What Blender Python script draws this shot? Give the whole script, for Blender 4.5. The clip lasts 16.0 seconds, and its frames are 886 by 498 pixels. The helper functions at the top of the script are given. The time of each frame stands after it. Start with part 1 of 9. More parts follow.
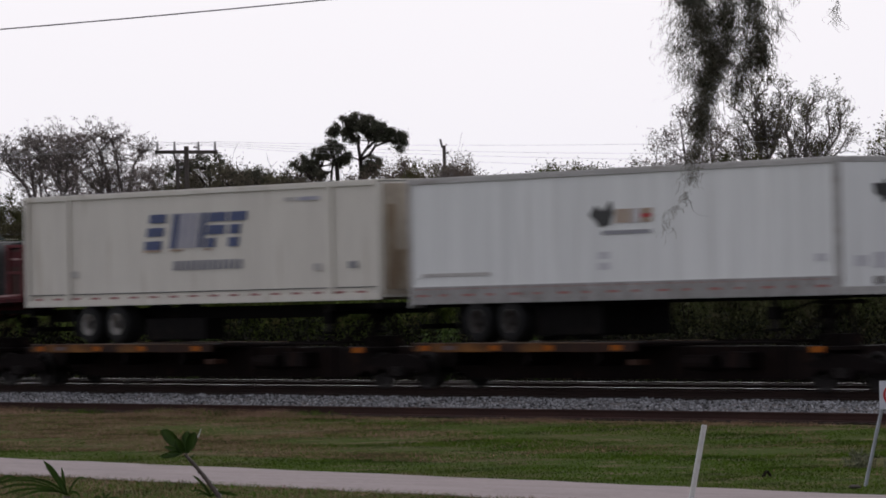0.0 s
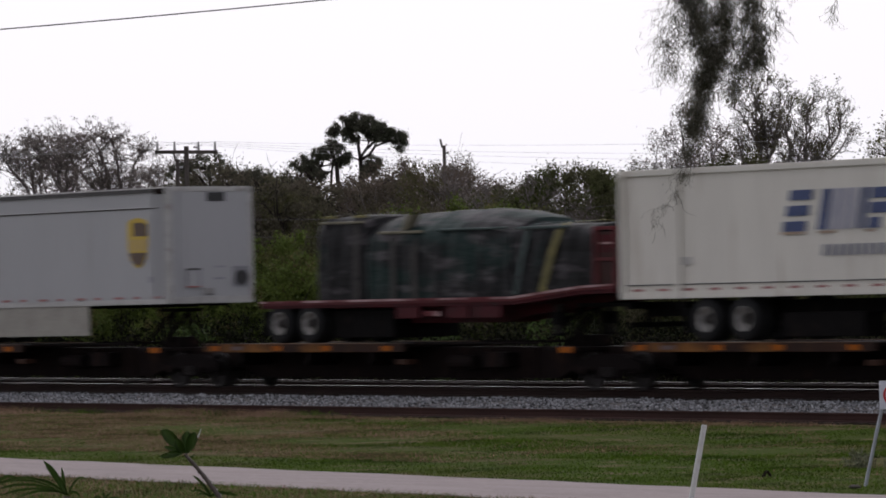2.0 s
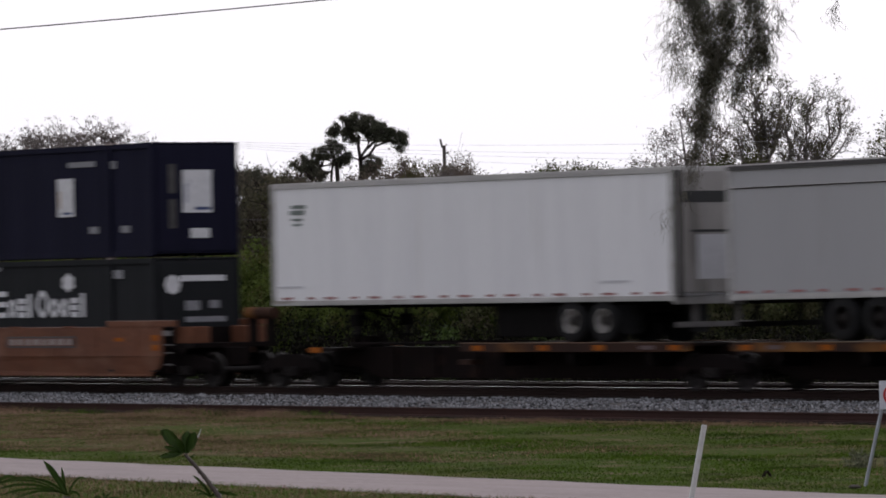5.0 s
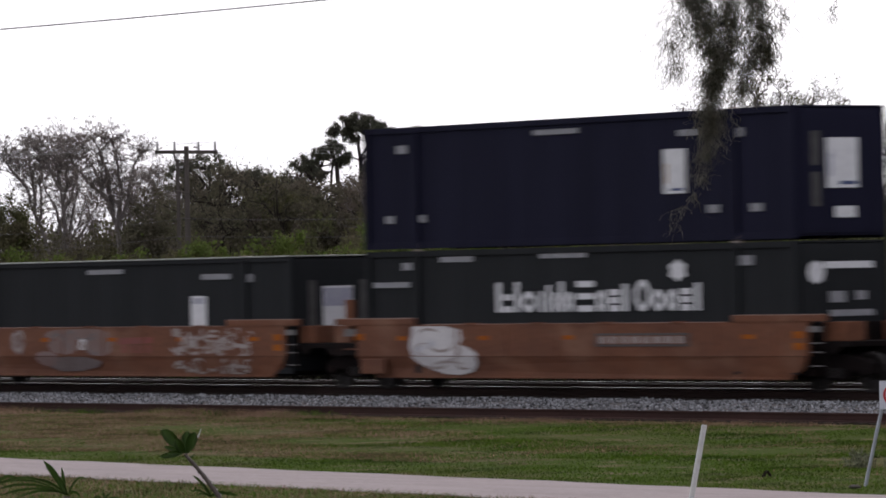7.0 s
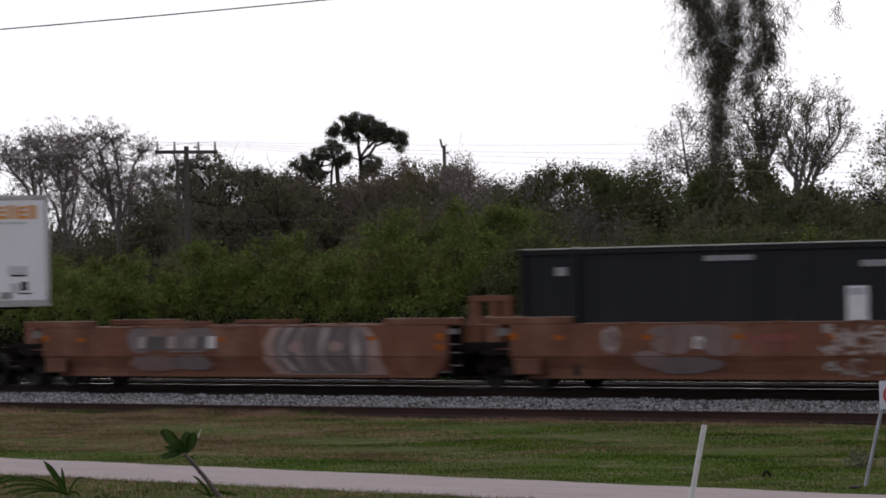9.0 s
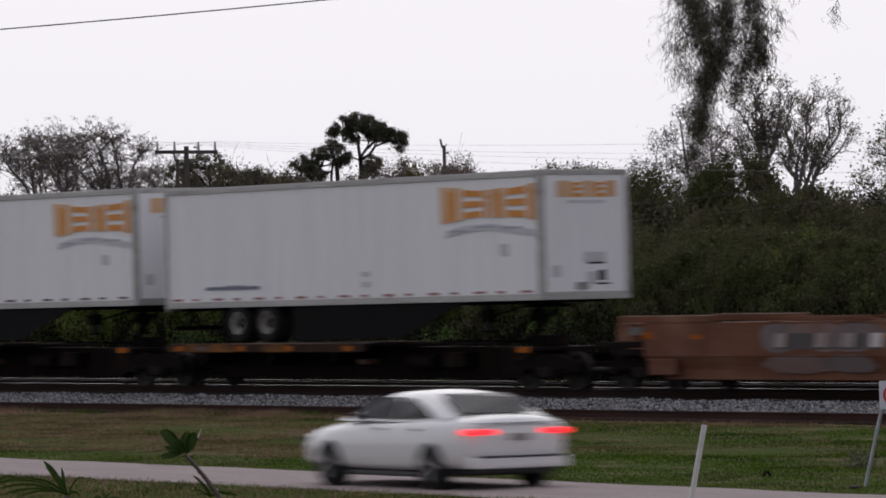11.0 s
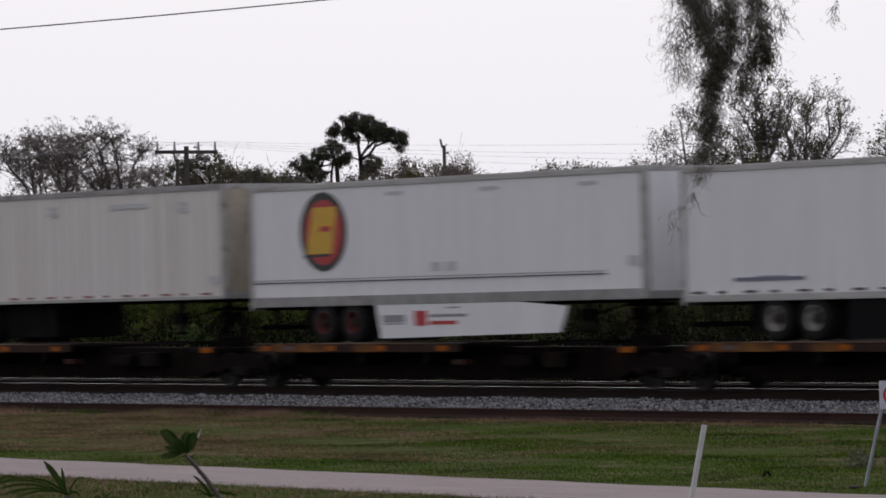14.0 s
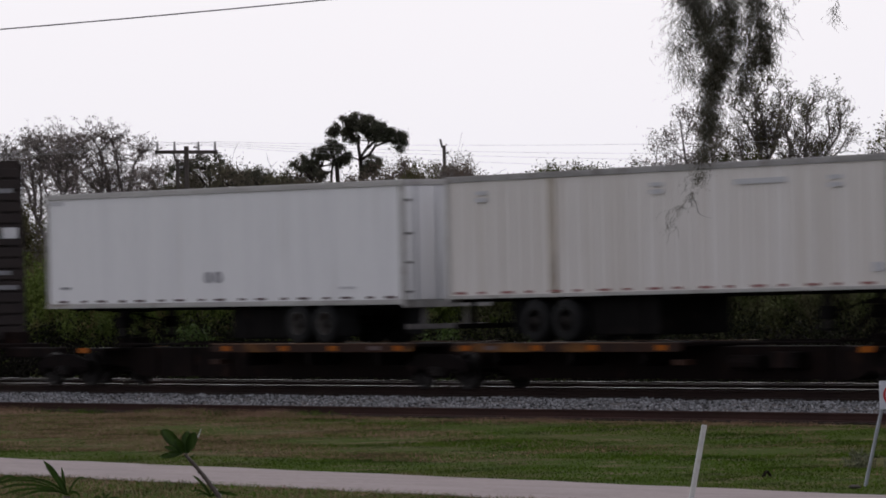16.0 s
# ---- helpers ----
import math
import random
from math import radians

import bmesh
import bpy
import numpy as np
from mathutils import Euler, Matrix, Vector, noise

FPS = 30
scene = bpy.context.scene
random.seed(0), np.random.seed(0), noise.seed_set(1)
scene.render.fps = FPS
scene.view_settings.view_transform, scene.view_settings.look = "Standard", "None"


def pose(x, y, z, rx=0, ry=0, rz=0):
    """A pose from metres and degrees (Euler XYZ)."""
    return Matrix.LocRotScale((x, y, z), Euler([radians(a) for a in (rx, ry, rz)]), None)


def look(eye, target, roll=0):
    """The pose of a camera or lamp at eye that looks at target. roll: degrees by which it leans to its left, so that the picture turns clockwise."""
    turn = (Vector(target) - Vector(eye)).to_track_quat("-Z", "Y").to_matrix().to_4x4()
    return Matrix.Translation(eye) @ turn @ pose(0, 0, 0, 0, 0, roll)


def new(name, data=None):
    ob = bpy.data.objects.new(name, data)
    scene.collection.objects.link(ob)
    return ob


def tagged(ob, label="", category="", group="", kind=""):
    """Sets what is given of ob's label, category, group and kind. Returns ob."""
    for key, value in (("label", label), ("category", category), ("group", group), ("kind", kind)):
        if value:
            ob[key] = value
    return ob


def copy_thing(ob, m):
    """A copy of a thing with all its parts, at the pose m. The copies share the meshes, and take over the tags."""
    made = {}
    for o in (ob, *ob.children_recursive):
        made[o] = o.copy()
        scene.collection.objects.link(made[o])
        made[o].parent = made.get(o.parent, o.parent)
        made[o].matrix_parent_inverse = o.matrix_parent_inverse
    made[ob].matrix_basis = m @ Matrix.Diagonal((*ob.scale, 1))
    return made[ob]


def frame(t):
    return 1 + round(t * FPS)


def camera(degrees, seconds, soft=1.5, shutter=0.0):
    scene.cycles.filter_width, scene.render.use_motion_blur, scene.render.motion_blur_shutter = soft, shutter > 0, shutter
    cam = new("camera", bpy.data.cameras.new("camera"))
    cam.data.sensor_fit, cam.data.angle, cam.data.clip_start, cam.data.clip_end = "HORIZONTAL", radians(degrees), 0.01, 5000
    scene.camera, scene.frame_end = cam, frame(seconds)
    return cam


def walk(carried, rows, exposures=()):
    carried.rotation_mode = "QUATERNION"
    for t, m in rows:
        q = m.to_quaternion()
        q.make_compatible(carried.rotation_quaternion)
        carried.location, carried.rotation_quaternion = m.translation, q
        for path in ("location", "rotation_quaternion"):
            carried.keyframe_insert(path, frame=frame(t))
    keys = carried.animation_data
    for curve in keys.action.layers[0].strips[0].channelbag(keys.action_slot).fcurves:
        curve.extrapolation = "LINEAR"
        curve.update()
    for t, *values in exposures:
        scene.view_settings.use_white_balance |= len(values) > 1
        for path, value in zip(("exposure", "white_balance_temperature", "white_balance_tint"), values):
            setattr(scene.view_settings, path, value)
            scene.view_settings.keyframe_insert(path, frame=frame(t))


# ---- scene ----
# a long-lens camera on a stand, 3 m above the verge, looking across a road at a railway
EYE = (106.060, -77.036, 2.605)
VIEW = look(EYE, (106.060 - 80.719, -77.036 + 59.027, 2.605 + 0.5565), -1.113)
cam = camera(9.355, 16.0, soft=1.75, shutter=0.8)
# the camera's automatic exposure, in stops: it closes for the white trailers and opens for the dark containers
AUTO = [(0.0, -0.14), (1.0, -0.09), (2.0, -0.04), (3.0, -0.06), (4.0, -0.12), (5.2, 0.05), (6.5, 0.34), (7.2, 0.34), (8.0, 0.18), (9.0, 0.03), (10.2, -0.10), (11.5, -0.20), (12.5, -0.19), (14.5, -0.20), (16.0, -0.17)]
walk(cam, [(0.0, VIEW), (16.0, VIEW)], exposures=AUTO)

SPEED = 12.765          # train, metres a second
END = 16.0

# ---- world and light: a bright overcast sky ----
world = bpy.data.worlds.new("overcast")
scene.world = world
world.use_nodes = True
wn, wl = world.node_tree.nodes, world.node_tree.links
sky = wn.new("ShaderNodeTexSky")
sky.sky_type, sky.sun_disc = "NISHITA", False
# the sun is behind the cloud beyond the railway
SUN_WAY = Vector((-0.731, 0.535, 0.423))
sky.sun_elevation, sky.sun_rotation = radians(25), math.atan2(SUN_WAY.x, SUN_WAY.y)
sky.dust_density = 4.0
dim = wn.new("ShaderNodeVectorMath")
dim.operation = "SCALE"
dim.inputs["Scale"].default_value = 0.06
wl.new(sky.outputs[0], dim.inputs[0])
veil = wn.new("ShaderNodeMix")
veil.data_type = "RGBA"
veil.inputs[0].default_value = 0.95
# cloud cover, brightest about the hidden sun and falling off evenly away from it
ray_dir = wn.new("ShaderNodeTexCoord")
toward = wn.new("ShaderNodeVectorMath")
toward.operation = "DOT_PRODUCT"
toward.inputs[1].default_value = SUN_WAY
wl.new(ray_dir.outputs["Generated"], toward.inputs[0])
half = wn.new("ShaderNodeMapRange")
half.inputs[1].default_value, half.inputs[2].default_value = -1.0, 1.0
wl.new(toward.outputs["Value"], half.inputs[0])
power = wn.new("ShaderNodeMath")
power.operation = "POWER"
power.inputs[1].default_value = 1.75
wl.new(half.outputs[0], power.inputs[0])
cloud_mix = wn.new("ShaderNodeMix")
cloud_mix.data_type = "RGBA"
cloud_mix.inputs[6].default_value = (0.50, 0.495, 0.560, 1)
cloud_mix.inputs[7].default_value = (1.045, 1.035, 1.12, 1)
wl.new(power.outputs[0], cloud_mix.inputs[0])
wl.new(cloud_mix.outputs[2], veil.inputs[7])
wl.new(dim.outputs[0], veil.inputs[6])
wl.new(veil.outputs[2], wn["Background"].inputs[0])
wn["Background"].inputs[1].default_value = 1.0

sun = new("sun", bpy.data.lights.new("sun", "SUN"))
sun.data.energy, sun.data.angle, sun.data.color = 0.25, radians(60), (1.0, 0.97, 0.93)
sun.matrix_world = look(SUN_WAY * 50, (0, 0, 0))


# ---- materials ----
def mat(name, col, col2=None, rough=0.6, metal=0.0, scale=3.0, stretch=(1, 1, 1), lo=0.35, hi=0.7, fine=0.12, bump=0.0,
        bump_scale=40.0, spot=None, spot_scale=1.2, spot_at=(0.58, 0.7), glow_through=0.0, vary=0.0, emit=0.0, spec=0.5):
    """Two-colour noise, a finer grain, optional spots (dirt, rust), optional bump, random change from piece to piece."""
    m = bpy.data.materials.new(name)
    m.use_nodes = True
    n, l = m.node_tree.nodes, m.node_tree.links
    b = n["Principled BSDF"]
    b.inputs["Roughness"].default_value, b.inputs["Metallic"].default_value = rough, metal
    b.inputs["Specular IOR Level"].default_value = spec
    co = n.new("ShaderNodeTexCoord")
    mp = n.new("ShaderNodeMapping")
    mp.inputs["Scale"].default_value = stretch
    l.new(co.outputs["Object"], mp.inputs[0])

    def field(sc, detail=4.0):
        t = n.new("ShaderNodeTexNoise")
        t.inputs["Scale"].default_value, t.inputs["Detail"].default_value = sc, detail
        l.new(mp.outputs[0], t.inputs["Vector"])
        return t.outputs[0]

    def ramp(src, a, z):
        r = n.new("ShaderNodeMapRange")
        r.inputs[1].default_value, r.inputs[2].default_value = a, z
        l.new(src, r.inputs[0])
        return r.outputs[0]

    def mix(f, a, c):
        x = n.new("ShaderNodeMix")
        x.data_type = "RGBA"
        for i, v in ((0, f), (6, a), (7, c)):
            if isinstance(v, (tuple, float, int)):
                x.inputs[i].default_value = (*v, 1) if isinstance(v, tuple) else v
            else:
                l.new(v, x.inputs[i])
        return x.outputs[2]
    col2 = col2 or tuple(c * 0.82 for c in col)
    out = mix(ramp(field(scale), lo, hi), col, col2)
    if fine:
        out = mix(ramp(field(scale * 11, 2.0), 0.4, 0.75), out, mix(fine * 3, out, tuple(c * 0.4 for c in col)))
    if spot:
        out = mix(ramp(field(spot_scale, 6.0), *spot_at), out, spot)
    if vary:
        src = n.new("ShaderNodeNewGeometry").outputs["Random Per Island"]
        hs = n.new("ShaderNodeHueSaturation")
        v = n.new("ShaderNodeMapRange")
        v.inputs[3].default_value, v.inputs[4].default_value = 1 - vary, 1 + vary
        l.new(src, v.inputs[0])
        l.new(v.outputs[0], hs.inputs["Value"])
        l.new(out, hs.inputs["Color"])
        out = hs.outputs[0]
    l.new(out, b.inputs["Base Color"])
    if bump:
        bn = n.new("ShaderNodeBump")
        bn.inputs["Strength"].default_value, bn.inputs["Distance"].default_value = bump, 0.02
        l.new(field(bump_scale, 3.0), bn.inputs["Height"])
        l.new(bn.outputs[0], b.inputs["Normal"])
    if emit:
        l.new(out, b.inputs["Emission Color"])
        b.inputs["Emission Strength"].default_value = emit
    if glow_through:
        tr = n.new("ShaderNodeBsdfTranslucent")
        l.new(out, tr.inputs[0])
        ms = n.new("ShaderNodeMixShader")
        ms.inputs[0].default_value = glow_through
        l.new(b.outputs[0], ms.inputs[1])
        l.new(tr.outputs[0], ms.inputs[2])
        l.new(ms.outputs[0], n["Material Output"].inputs[0])
    return m


TALL = (1, 1, 0.12)     # grain drawn out from top to bottom, as rain streaks run
LONG = (0.15, 1, 1)
white_paint = mat("white_paint", (0.82, 0.82, 0.84), (0.765, 0.765, 0.79), 0.42, scale=2.2, stretch=(1, 1, 0.08), fine=0.03, spot=(0.60, 0.585, 0.57), spot_scale=2.8, spot_at=(0.62, 0.88))
grey_white_paint = mat("grey_white_paint", (0.375, 0.375, 0.385), (0.355, 0.355, 0.365), 0.5, scale=0.7, stretch=TALL, fine=0.02, spot=(0.295, 0.285, 0.28), spot_scale=1.9, spot_at=(0.62, 0.85))
mint_paint = mat("mint_paint", (0.81, 0.825, 0.82), (0.70, 0.715, 0.71), 0.5, scale=2.4, stretch=(1, 1, 0.05), fine=0.03, spot=(0.55, 0.55, 0.53), spot_scale=3.0, spot_at=(0.60, 0.85))
grimy_grey = mat("grimy_grey", (0.36, 0.34, 0.33), (0.25, 0.235, 0.225), 0.6, scale=1.4, stretch=TALL, spot=(0.12, 0.11, 0.10), spot_scale=2)
cream_paint = mat("cream_paint", (0.68, 0.65, 0.585), (0.63, 0.60, 0.54), 0.5, scale=0.8, stretch=TALL, fine=0.04, spot=(0.42, 0.37, 0.30), spot_scale=2.0, spot_at=(0.60, 0.8))
stained_paint = mat("stained_paint", (0.79, 0.76, 0.74), (0.68, 0.64, 0.60), 0.5, scale=2.6, stretch=(1, 1, 0.04), fine=0.05, spot=(0.50, 0.42, 0.34), spot_scale=1.8, spot_at=(0.60, 0.78))
tan_dirt = mat("tan_dirt", (0.50, 0.44, 0.36), (0.30, 0.25, 0.19), 0.7, scale=1.3, stretch=(1, 1, 0.4), spot=(0.2, 0.16, 0.12), spot_scale=1.5)
aluminium = mat("aluminium", (0.48, 0.47, 0.46), (0.36, 0.35, 0.34), 0.45, 0.5, scale=2.5, stretch=LONG, spot=(0.25, 0.22, 0.2), spot_scale=3)
dull_aluminium = mat("dull_aluminium", (0.36, 0.35, 0.35), (0.24, 0.23, 0.22), 0.55, 0.3, scale=2.5, spot=(0.15, 0.13, 0.12), spot_scale=3)
navy_paint = mat("navy_paint", (0.013, 0.013, 0.030), (0.009, 0.009, 0.022), 0.8, scale=1.0, stretch=TALL, fine=0.06, spec=0.1)
dark_green_paint = mat("dark_green_paint", (0.0185, 0.0200, 0.0225), (0.0135, 0.0148, 0.0168), 0.8, scale=1.0, stretch=TALL, fine=0.06, spec=0.15)
dark_seal = mat("dark_seal", (0.012, 0.012, 0.013), rough=0.7)
brown_paint = mat("brown_paint", (0.178, 0.070, 0.036), (0.110, 0.045, 0.027), 0.7, scale=0.9, stretch=(0.5, 1, 1), lo=0.3, hi=0.75, spot=(0.205, 0.105, 0.066), spot_scale=1.3, spot_at=(0.52, 0.72), fine=0.12, spec=0.2)
# car_steel, bogie_iron and sill_brown hold the shade under the train
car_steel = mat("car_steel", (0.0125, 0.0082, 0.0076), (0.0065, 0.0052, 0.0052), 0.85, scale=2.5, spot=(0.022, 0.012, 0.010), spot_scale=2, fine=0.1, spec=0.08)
deck_edge = mat("deck_edge", (0.048, 0.021, 0.012), (0.016, 0.010, 0.009), 0.75, scale=0.9, stretch=(0.7, 1, 1), spot=(0.20, 0.085, 0.022), spot_scale=0.6, spot_at=(0.56, 0.68), spec=0.15)
reflector_yellow = mat("reflector_yellow", (0.38, 0.115, 0.006), (0.25, 0.055, 0.005), 0.6, scale=6, spec=0.1)
worn_lip = mat("worn_lip", (0.25, 0.15, 0.085), (0.07, 0.04, 0.028), 0.6, scale=1.2, stretch=LONG, lo=0.4, hi=0.62)
reflector_pale = mat("reflector_pale", (0.15, 0.11, 0.11), (0.09, 0.065, 0.065), 0.6, scale=6, spec=0.1)
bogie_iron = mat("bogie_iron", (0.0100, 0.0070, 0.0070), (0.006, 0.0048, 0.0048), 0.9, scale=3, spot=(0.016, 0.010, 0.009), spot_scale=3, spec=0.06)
wheel_steel = mat("wheel_steel", (0.022, 0.018, 0.017), (0.014, 0.012, 0.012), 0.6, 0.3, scale=5, spec=0.2)
rubber = mat("rubber", (0.018, 0.018, 0.019), (0.012, 0.012, 0.012), 0.85, scale=8, spec=0.2)
rim_white = mat("rim_white", (0.62, 0.60, 0.57), (0.36, 0.34, 0.32), 0.5, 0.2, scale=5, spot=(0.16, 0.13, 0.11), spot_scale=4)
hub_dark = mat("hub_dark", (0.04, 0.035, 0.033), (0.02, 0.018, 0.017), 0.8, 0.1, scale=6, spec=0.15)
rim_red = mat("rim_red", (0.20, 0.05, 0.045), (0.12, 0.04, 0.04), 0.6, scale=5)
# near black: shade below the trailers is in this colour too
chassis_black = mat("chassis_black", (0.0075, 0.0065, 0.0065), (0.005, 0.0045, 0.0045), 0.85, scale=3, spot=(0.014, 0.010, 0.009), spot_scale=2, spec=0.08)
tape_red = mat("tape_red", (0.34, 0.135, 0.125), (0.27, 0.11, 0.10), 0.5, scale=9)
tape_dark = mat("tape_dark", (0.09, 0.05, 0.055), (0.07, 0.04, 0.04), 0.4, scale=9)
blue_ink = mat("blue_ink", (0.035, 0.06, 0.18), (0.03, 0.05, 0.14), 0.45, scale=3)
pale_ink = mat("pale_ink", (0.33, 0.33, 0.42), (0.42, 0.42, 0.48), 0.45, scale=3)
slate_ink = mat("slate_ink", (0.13, 0.145, 0.22), (0.19, 0.20, 0.26), 0.5, scale=9)
worn_ink = mat("worn_ink", (0.50, 0.48, 0.46), (0.40, 0.385, 0.37), 0.5, scale=5)
stain_brown = mat("stain_brown", (0.26, 0.19, 0.125), (0.42, 0.36, 0.28), 0.75, scale=2.2, stretch=(1, 1, 0.4), lo=0.4, hi=0.65)
grey_ink = mat("grey_ink", (0.30, 0.30, 0.33), (0.24, 0.24, 0.27), 0.5, scale=5)
orange_ink = mat("orange_ink", (0.72, 0.29, 0.04), (0.62, 0.24, 0.04), 0.45, scale=3)
ochre_ink = mat("ochre_ink", (0.34, 0.25, 0.19), (0.44, 0.32, 0.22), 0.45, scale=3)
black_ink = mat("black_ink", (0.02, 0.02, 0.022), rough=0.45, scale=4)
red_ink = mat("red_ink", (0.50, 0.025, 0.03), (0.42, 0.02, 0.025), 0.4, scale=3)
yellow_ink = mat("yellow_ink", (0.72, 0.42, 0.02), (0.62, 0.36, 0.02), 0.4, scale=3)
shield_brown = mat("shield_brown", (0.085, 0.045, 0.025), rough=0.45, scale=3)
shield_gold = mat("shield_gold", (0.58, 0.40, 0.03), (0.50, 0.34, 0.03), 0.4, scale=3)
green_ink = mat("green_ink", (0.115, 0.150, 0.135), (0.16, 0.19, 0.175), 0.5, scale=6)
white_ink = mat("white_ink", (0.72, 0.72, 0.74), (0.62, 0.62, 0.64), 0.5, scale=5)
faint_ink = mat("faint_ink", (0.60, 0.60, 0.63), (0.53, 0.53, 0.56), 0.5, scale=5)
dim_ink = mat("dim_ink", (0.27, 0.27, 0.29), (0.20, 0.20, 0.22), 0.5, scale=5)
skirt_dark = mat("skirt_dark", (0.0062, 0.006, 0.0072), (0.0045, 0.0045, 0.005), 0.7, scale=1.5, spec=0.08)
skirt_beige = mat("skirt_beige", (0.33, 0.31, 0.27), (0.27, 0.25, 0.22), 0.5, scale=1.5, spot=(0.24, 0.22, 0.19), spot_scale=2)
red_paint = mat("red_paint", (0.080, 0.007, 0.012), (0.042, 0.006, 0.009), 0.6, scale=1.1, spot=(0.025, 0.010, 0.010), spot_scale=2, spec=0.15)
rust_red = mat("rust_red", (0.125, 0.022, 0.026), (0.075, 0.016, 0.018), 0.65, scale=1.8, stretch=LONG, spot=(0.20, 0.10, 0.10), spot_scale=3, spot_at=(0.62, 0.75), spec=0.2)
tarp_black = mat("tarp_black", (0.0105, 0.0095, 0.011), (0.0045, 0.004, 0.0048), 0.6, scale=1.2, stretch=(0.5, 1, 1.6), bump=1.0, bump_scale=5, spot=(0.075, 0.066, 0.072), spot_scale=1.9, spot_at=(0.53, 0.68), spec=0.2)
tarp_green = mat("tarp_green", (0.0085, 0.024, 0.0215), (0.009, 0.008, 0.0095), 0.6, scale=0.8, stretch=(0.4, 1, 1.8), lo=0.42, hi=0.58, bump=1.0, bump_scale=5, spot=(0.075, 0.068, 0.072), spot_scale=1.9, spot_at=(0.53, 0.68), spec=0.2)
strap_yellow = mat("strap_yellow", (0.21, 0.18, 0.055), (0.11, 0.10, 0.03), 0.7, scale=4)
pale_lip = mat("pale_lip", (0.62, 0.60, 0.59), (0.40, 0.38, 0.37), 0.45, 0.2, scale=1.5, stretch=LONG)
strap_pale = mat("strap_pale", (0.20, 0.18, 0.125), (0.12, 0.11, 0.075), 0.7, scale=2)
strap_teal = mat("strap_teal", (0.055, 0.085, 0.08), (0.03, 0.05, 0.048), 0.7, scale=3)
strap_brown = mat("strap_brown", (0.042, 0.036, 0.033), (0.026, 0.023, 0.021), 0.75, scale=3)
scuffed_pink = mat("scuffed_pink", (0.13, 0.024, 0.03), (0.46, 0.31, 0.31), 0.6, scale=0.8, stretch=(1, 1, 1), lo=0.40, hi=0.56, spec=0.2)
brown_red = mat("brown_red", (0.055, 0.022, 0.019), (0.032, 0.014, 0.012), 0.7, scale=1.8, spec=0.2)
spray_white = mat("spray_white", (0.62, 0.60, 0.60), (0.48, 0.46, 0.47), 0.6, scale=2.4, lo=0.3, hi=0.8, spot=(0.36, 0.38, 0.46), spot_scale=1.7, spot_at=(0.6, 0.75))
spray_grey = mat("spray_grey", (0.150, 0.118, 0.118), (0.108, 0.075, 0.068), 0.6, scale=1.8, lo=0.3, hi=0.75)
spray_light = mat("spray_light", (0.36, 0.315, 0.30), (0.22, 0.165, 0.145), 0.6, scale=2.6, lo=0.3, hi=0.75)
spray_red = mat("spray_red", (0.22, 0.035, 0.028), (0.16, 0.04, 0.03), 0.6, scale=3)
spray_mauve = mat("spray_mauve", (0.185, 0.120, 0.112), (0.150, 0.082, 0.062), 0.6, scale=1.6, lo=0.3, hi=0.75)
spray_dark = mat("spray_dark", (0.06, 0.05, 0.05), rough=0.6, scale=3)
rack_brown = mat("rack_brown", (0.040, 0.030, 0.028), (0.028, 0.022, 0.022), 0.6, scale=1.5, spec=0.2)
# rail sides and ties are toned down to hold the train's shadow
rail_side = mat("rail_side", (0.0270, 0.0168, 0.0144), (0.0180, 0.0120, 0.0108), 0.85, scale=4, stretch=LONG, fine=0.1, spec=0.08)
rail_rust = mat("rail_rust", (0.060, 0.032, 0.028), (0.04, 0.024, 0.022), 0.9, scale=3, stretch=LONG, fine=0.1, spec=0.08)
rail_head = mat("rail_head", (0.62, 0.60, 0.58), (0.52, 0.50, 0.485), 0.18, 0.9, scale=4, stretch=LONG)
tie_wood = mat("tie_wood", (0.0450, 0.0330, 0.0270), (0.0300, 0.0240, 0.0204), 0.9, scale=3, stretch=(1, 0.2, 1), bump=0.4, spec=0.08)
stone = mat("stone", (0.245, 0.247, 0.258), (0.090, 0.091, 0.098), 0.8, scale=12, vary=0.85, fine=0.15, spec=0.12)
ballast_bed = mat("ballast_bed", (0.17, 0.155, 0.15), (0.09, 0.08, 0.078), 0.95, scale=22, bump=1.0, bump_scale=26, spec=0.08)
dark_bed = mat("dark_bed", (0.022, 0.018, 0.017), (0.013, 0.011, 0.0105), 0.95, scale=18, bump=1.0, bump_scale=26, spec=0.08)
asphalt = mat("asphalt", (0.37, 0.312, 0.306), (0.31, 0.262, 0.256), 0.9, scale=2.0, stretch=(0.25, 1, 1), bump=0.4, bump_scale=90, spot=(0.20, 0.175, 0.17), spot_scale=0.9, spot_at=(0.62, 0.72), spec=0.08)
turf = mat("turf", (0.052, 0.074, 0.011), (0.105, 0.076, 0.040), 0.95, scale=0.22, lo=0.48, hi=0.68, fine=0.16, bump=1.0, bump_scale=9, spot=(0.16, 0.11, 0.075), spot_scale=1.1, spot_at=(0.55, 0.70), spec=0.03)
grass_blade = mat("grass_blade", (0.070, 0.124, 0.011), (0.112, 0.098, 0.034), 0.8, scale=0.24, lo=0.52, hi=0.78, fine=0.12, spot=(0.030, 0.056, 0.007), spot_scale=0.8, spot_at=(0.51, 0.62), vary=0.34, glow_through=0.3, spec=0.08)
dry_grass = mat("dry_grass", (0.345, 0.225, 0.165), (0.19, 0.118, 0.078), 0.85, scale=0.8, lo=0.4, hi=0.62, vary=0.35, glow_through=0.2, spec=0.08)
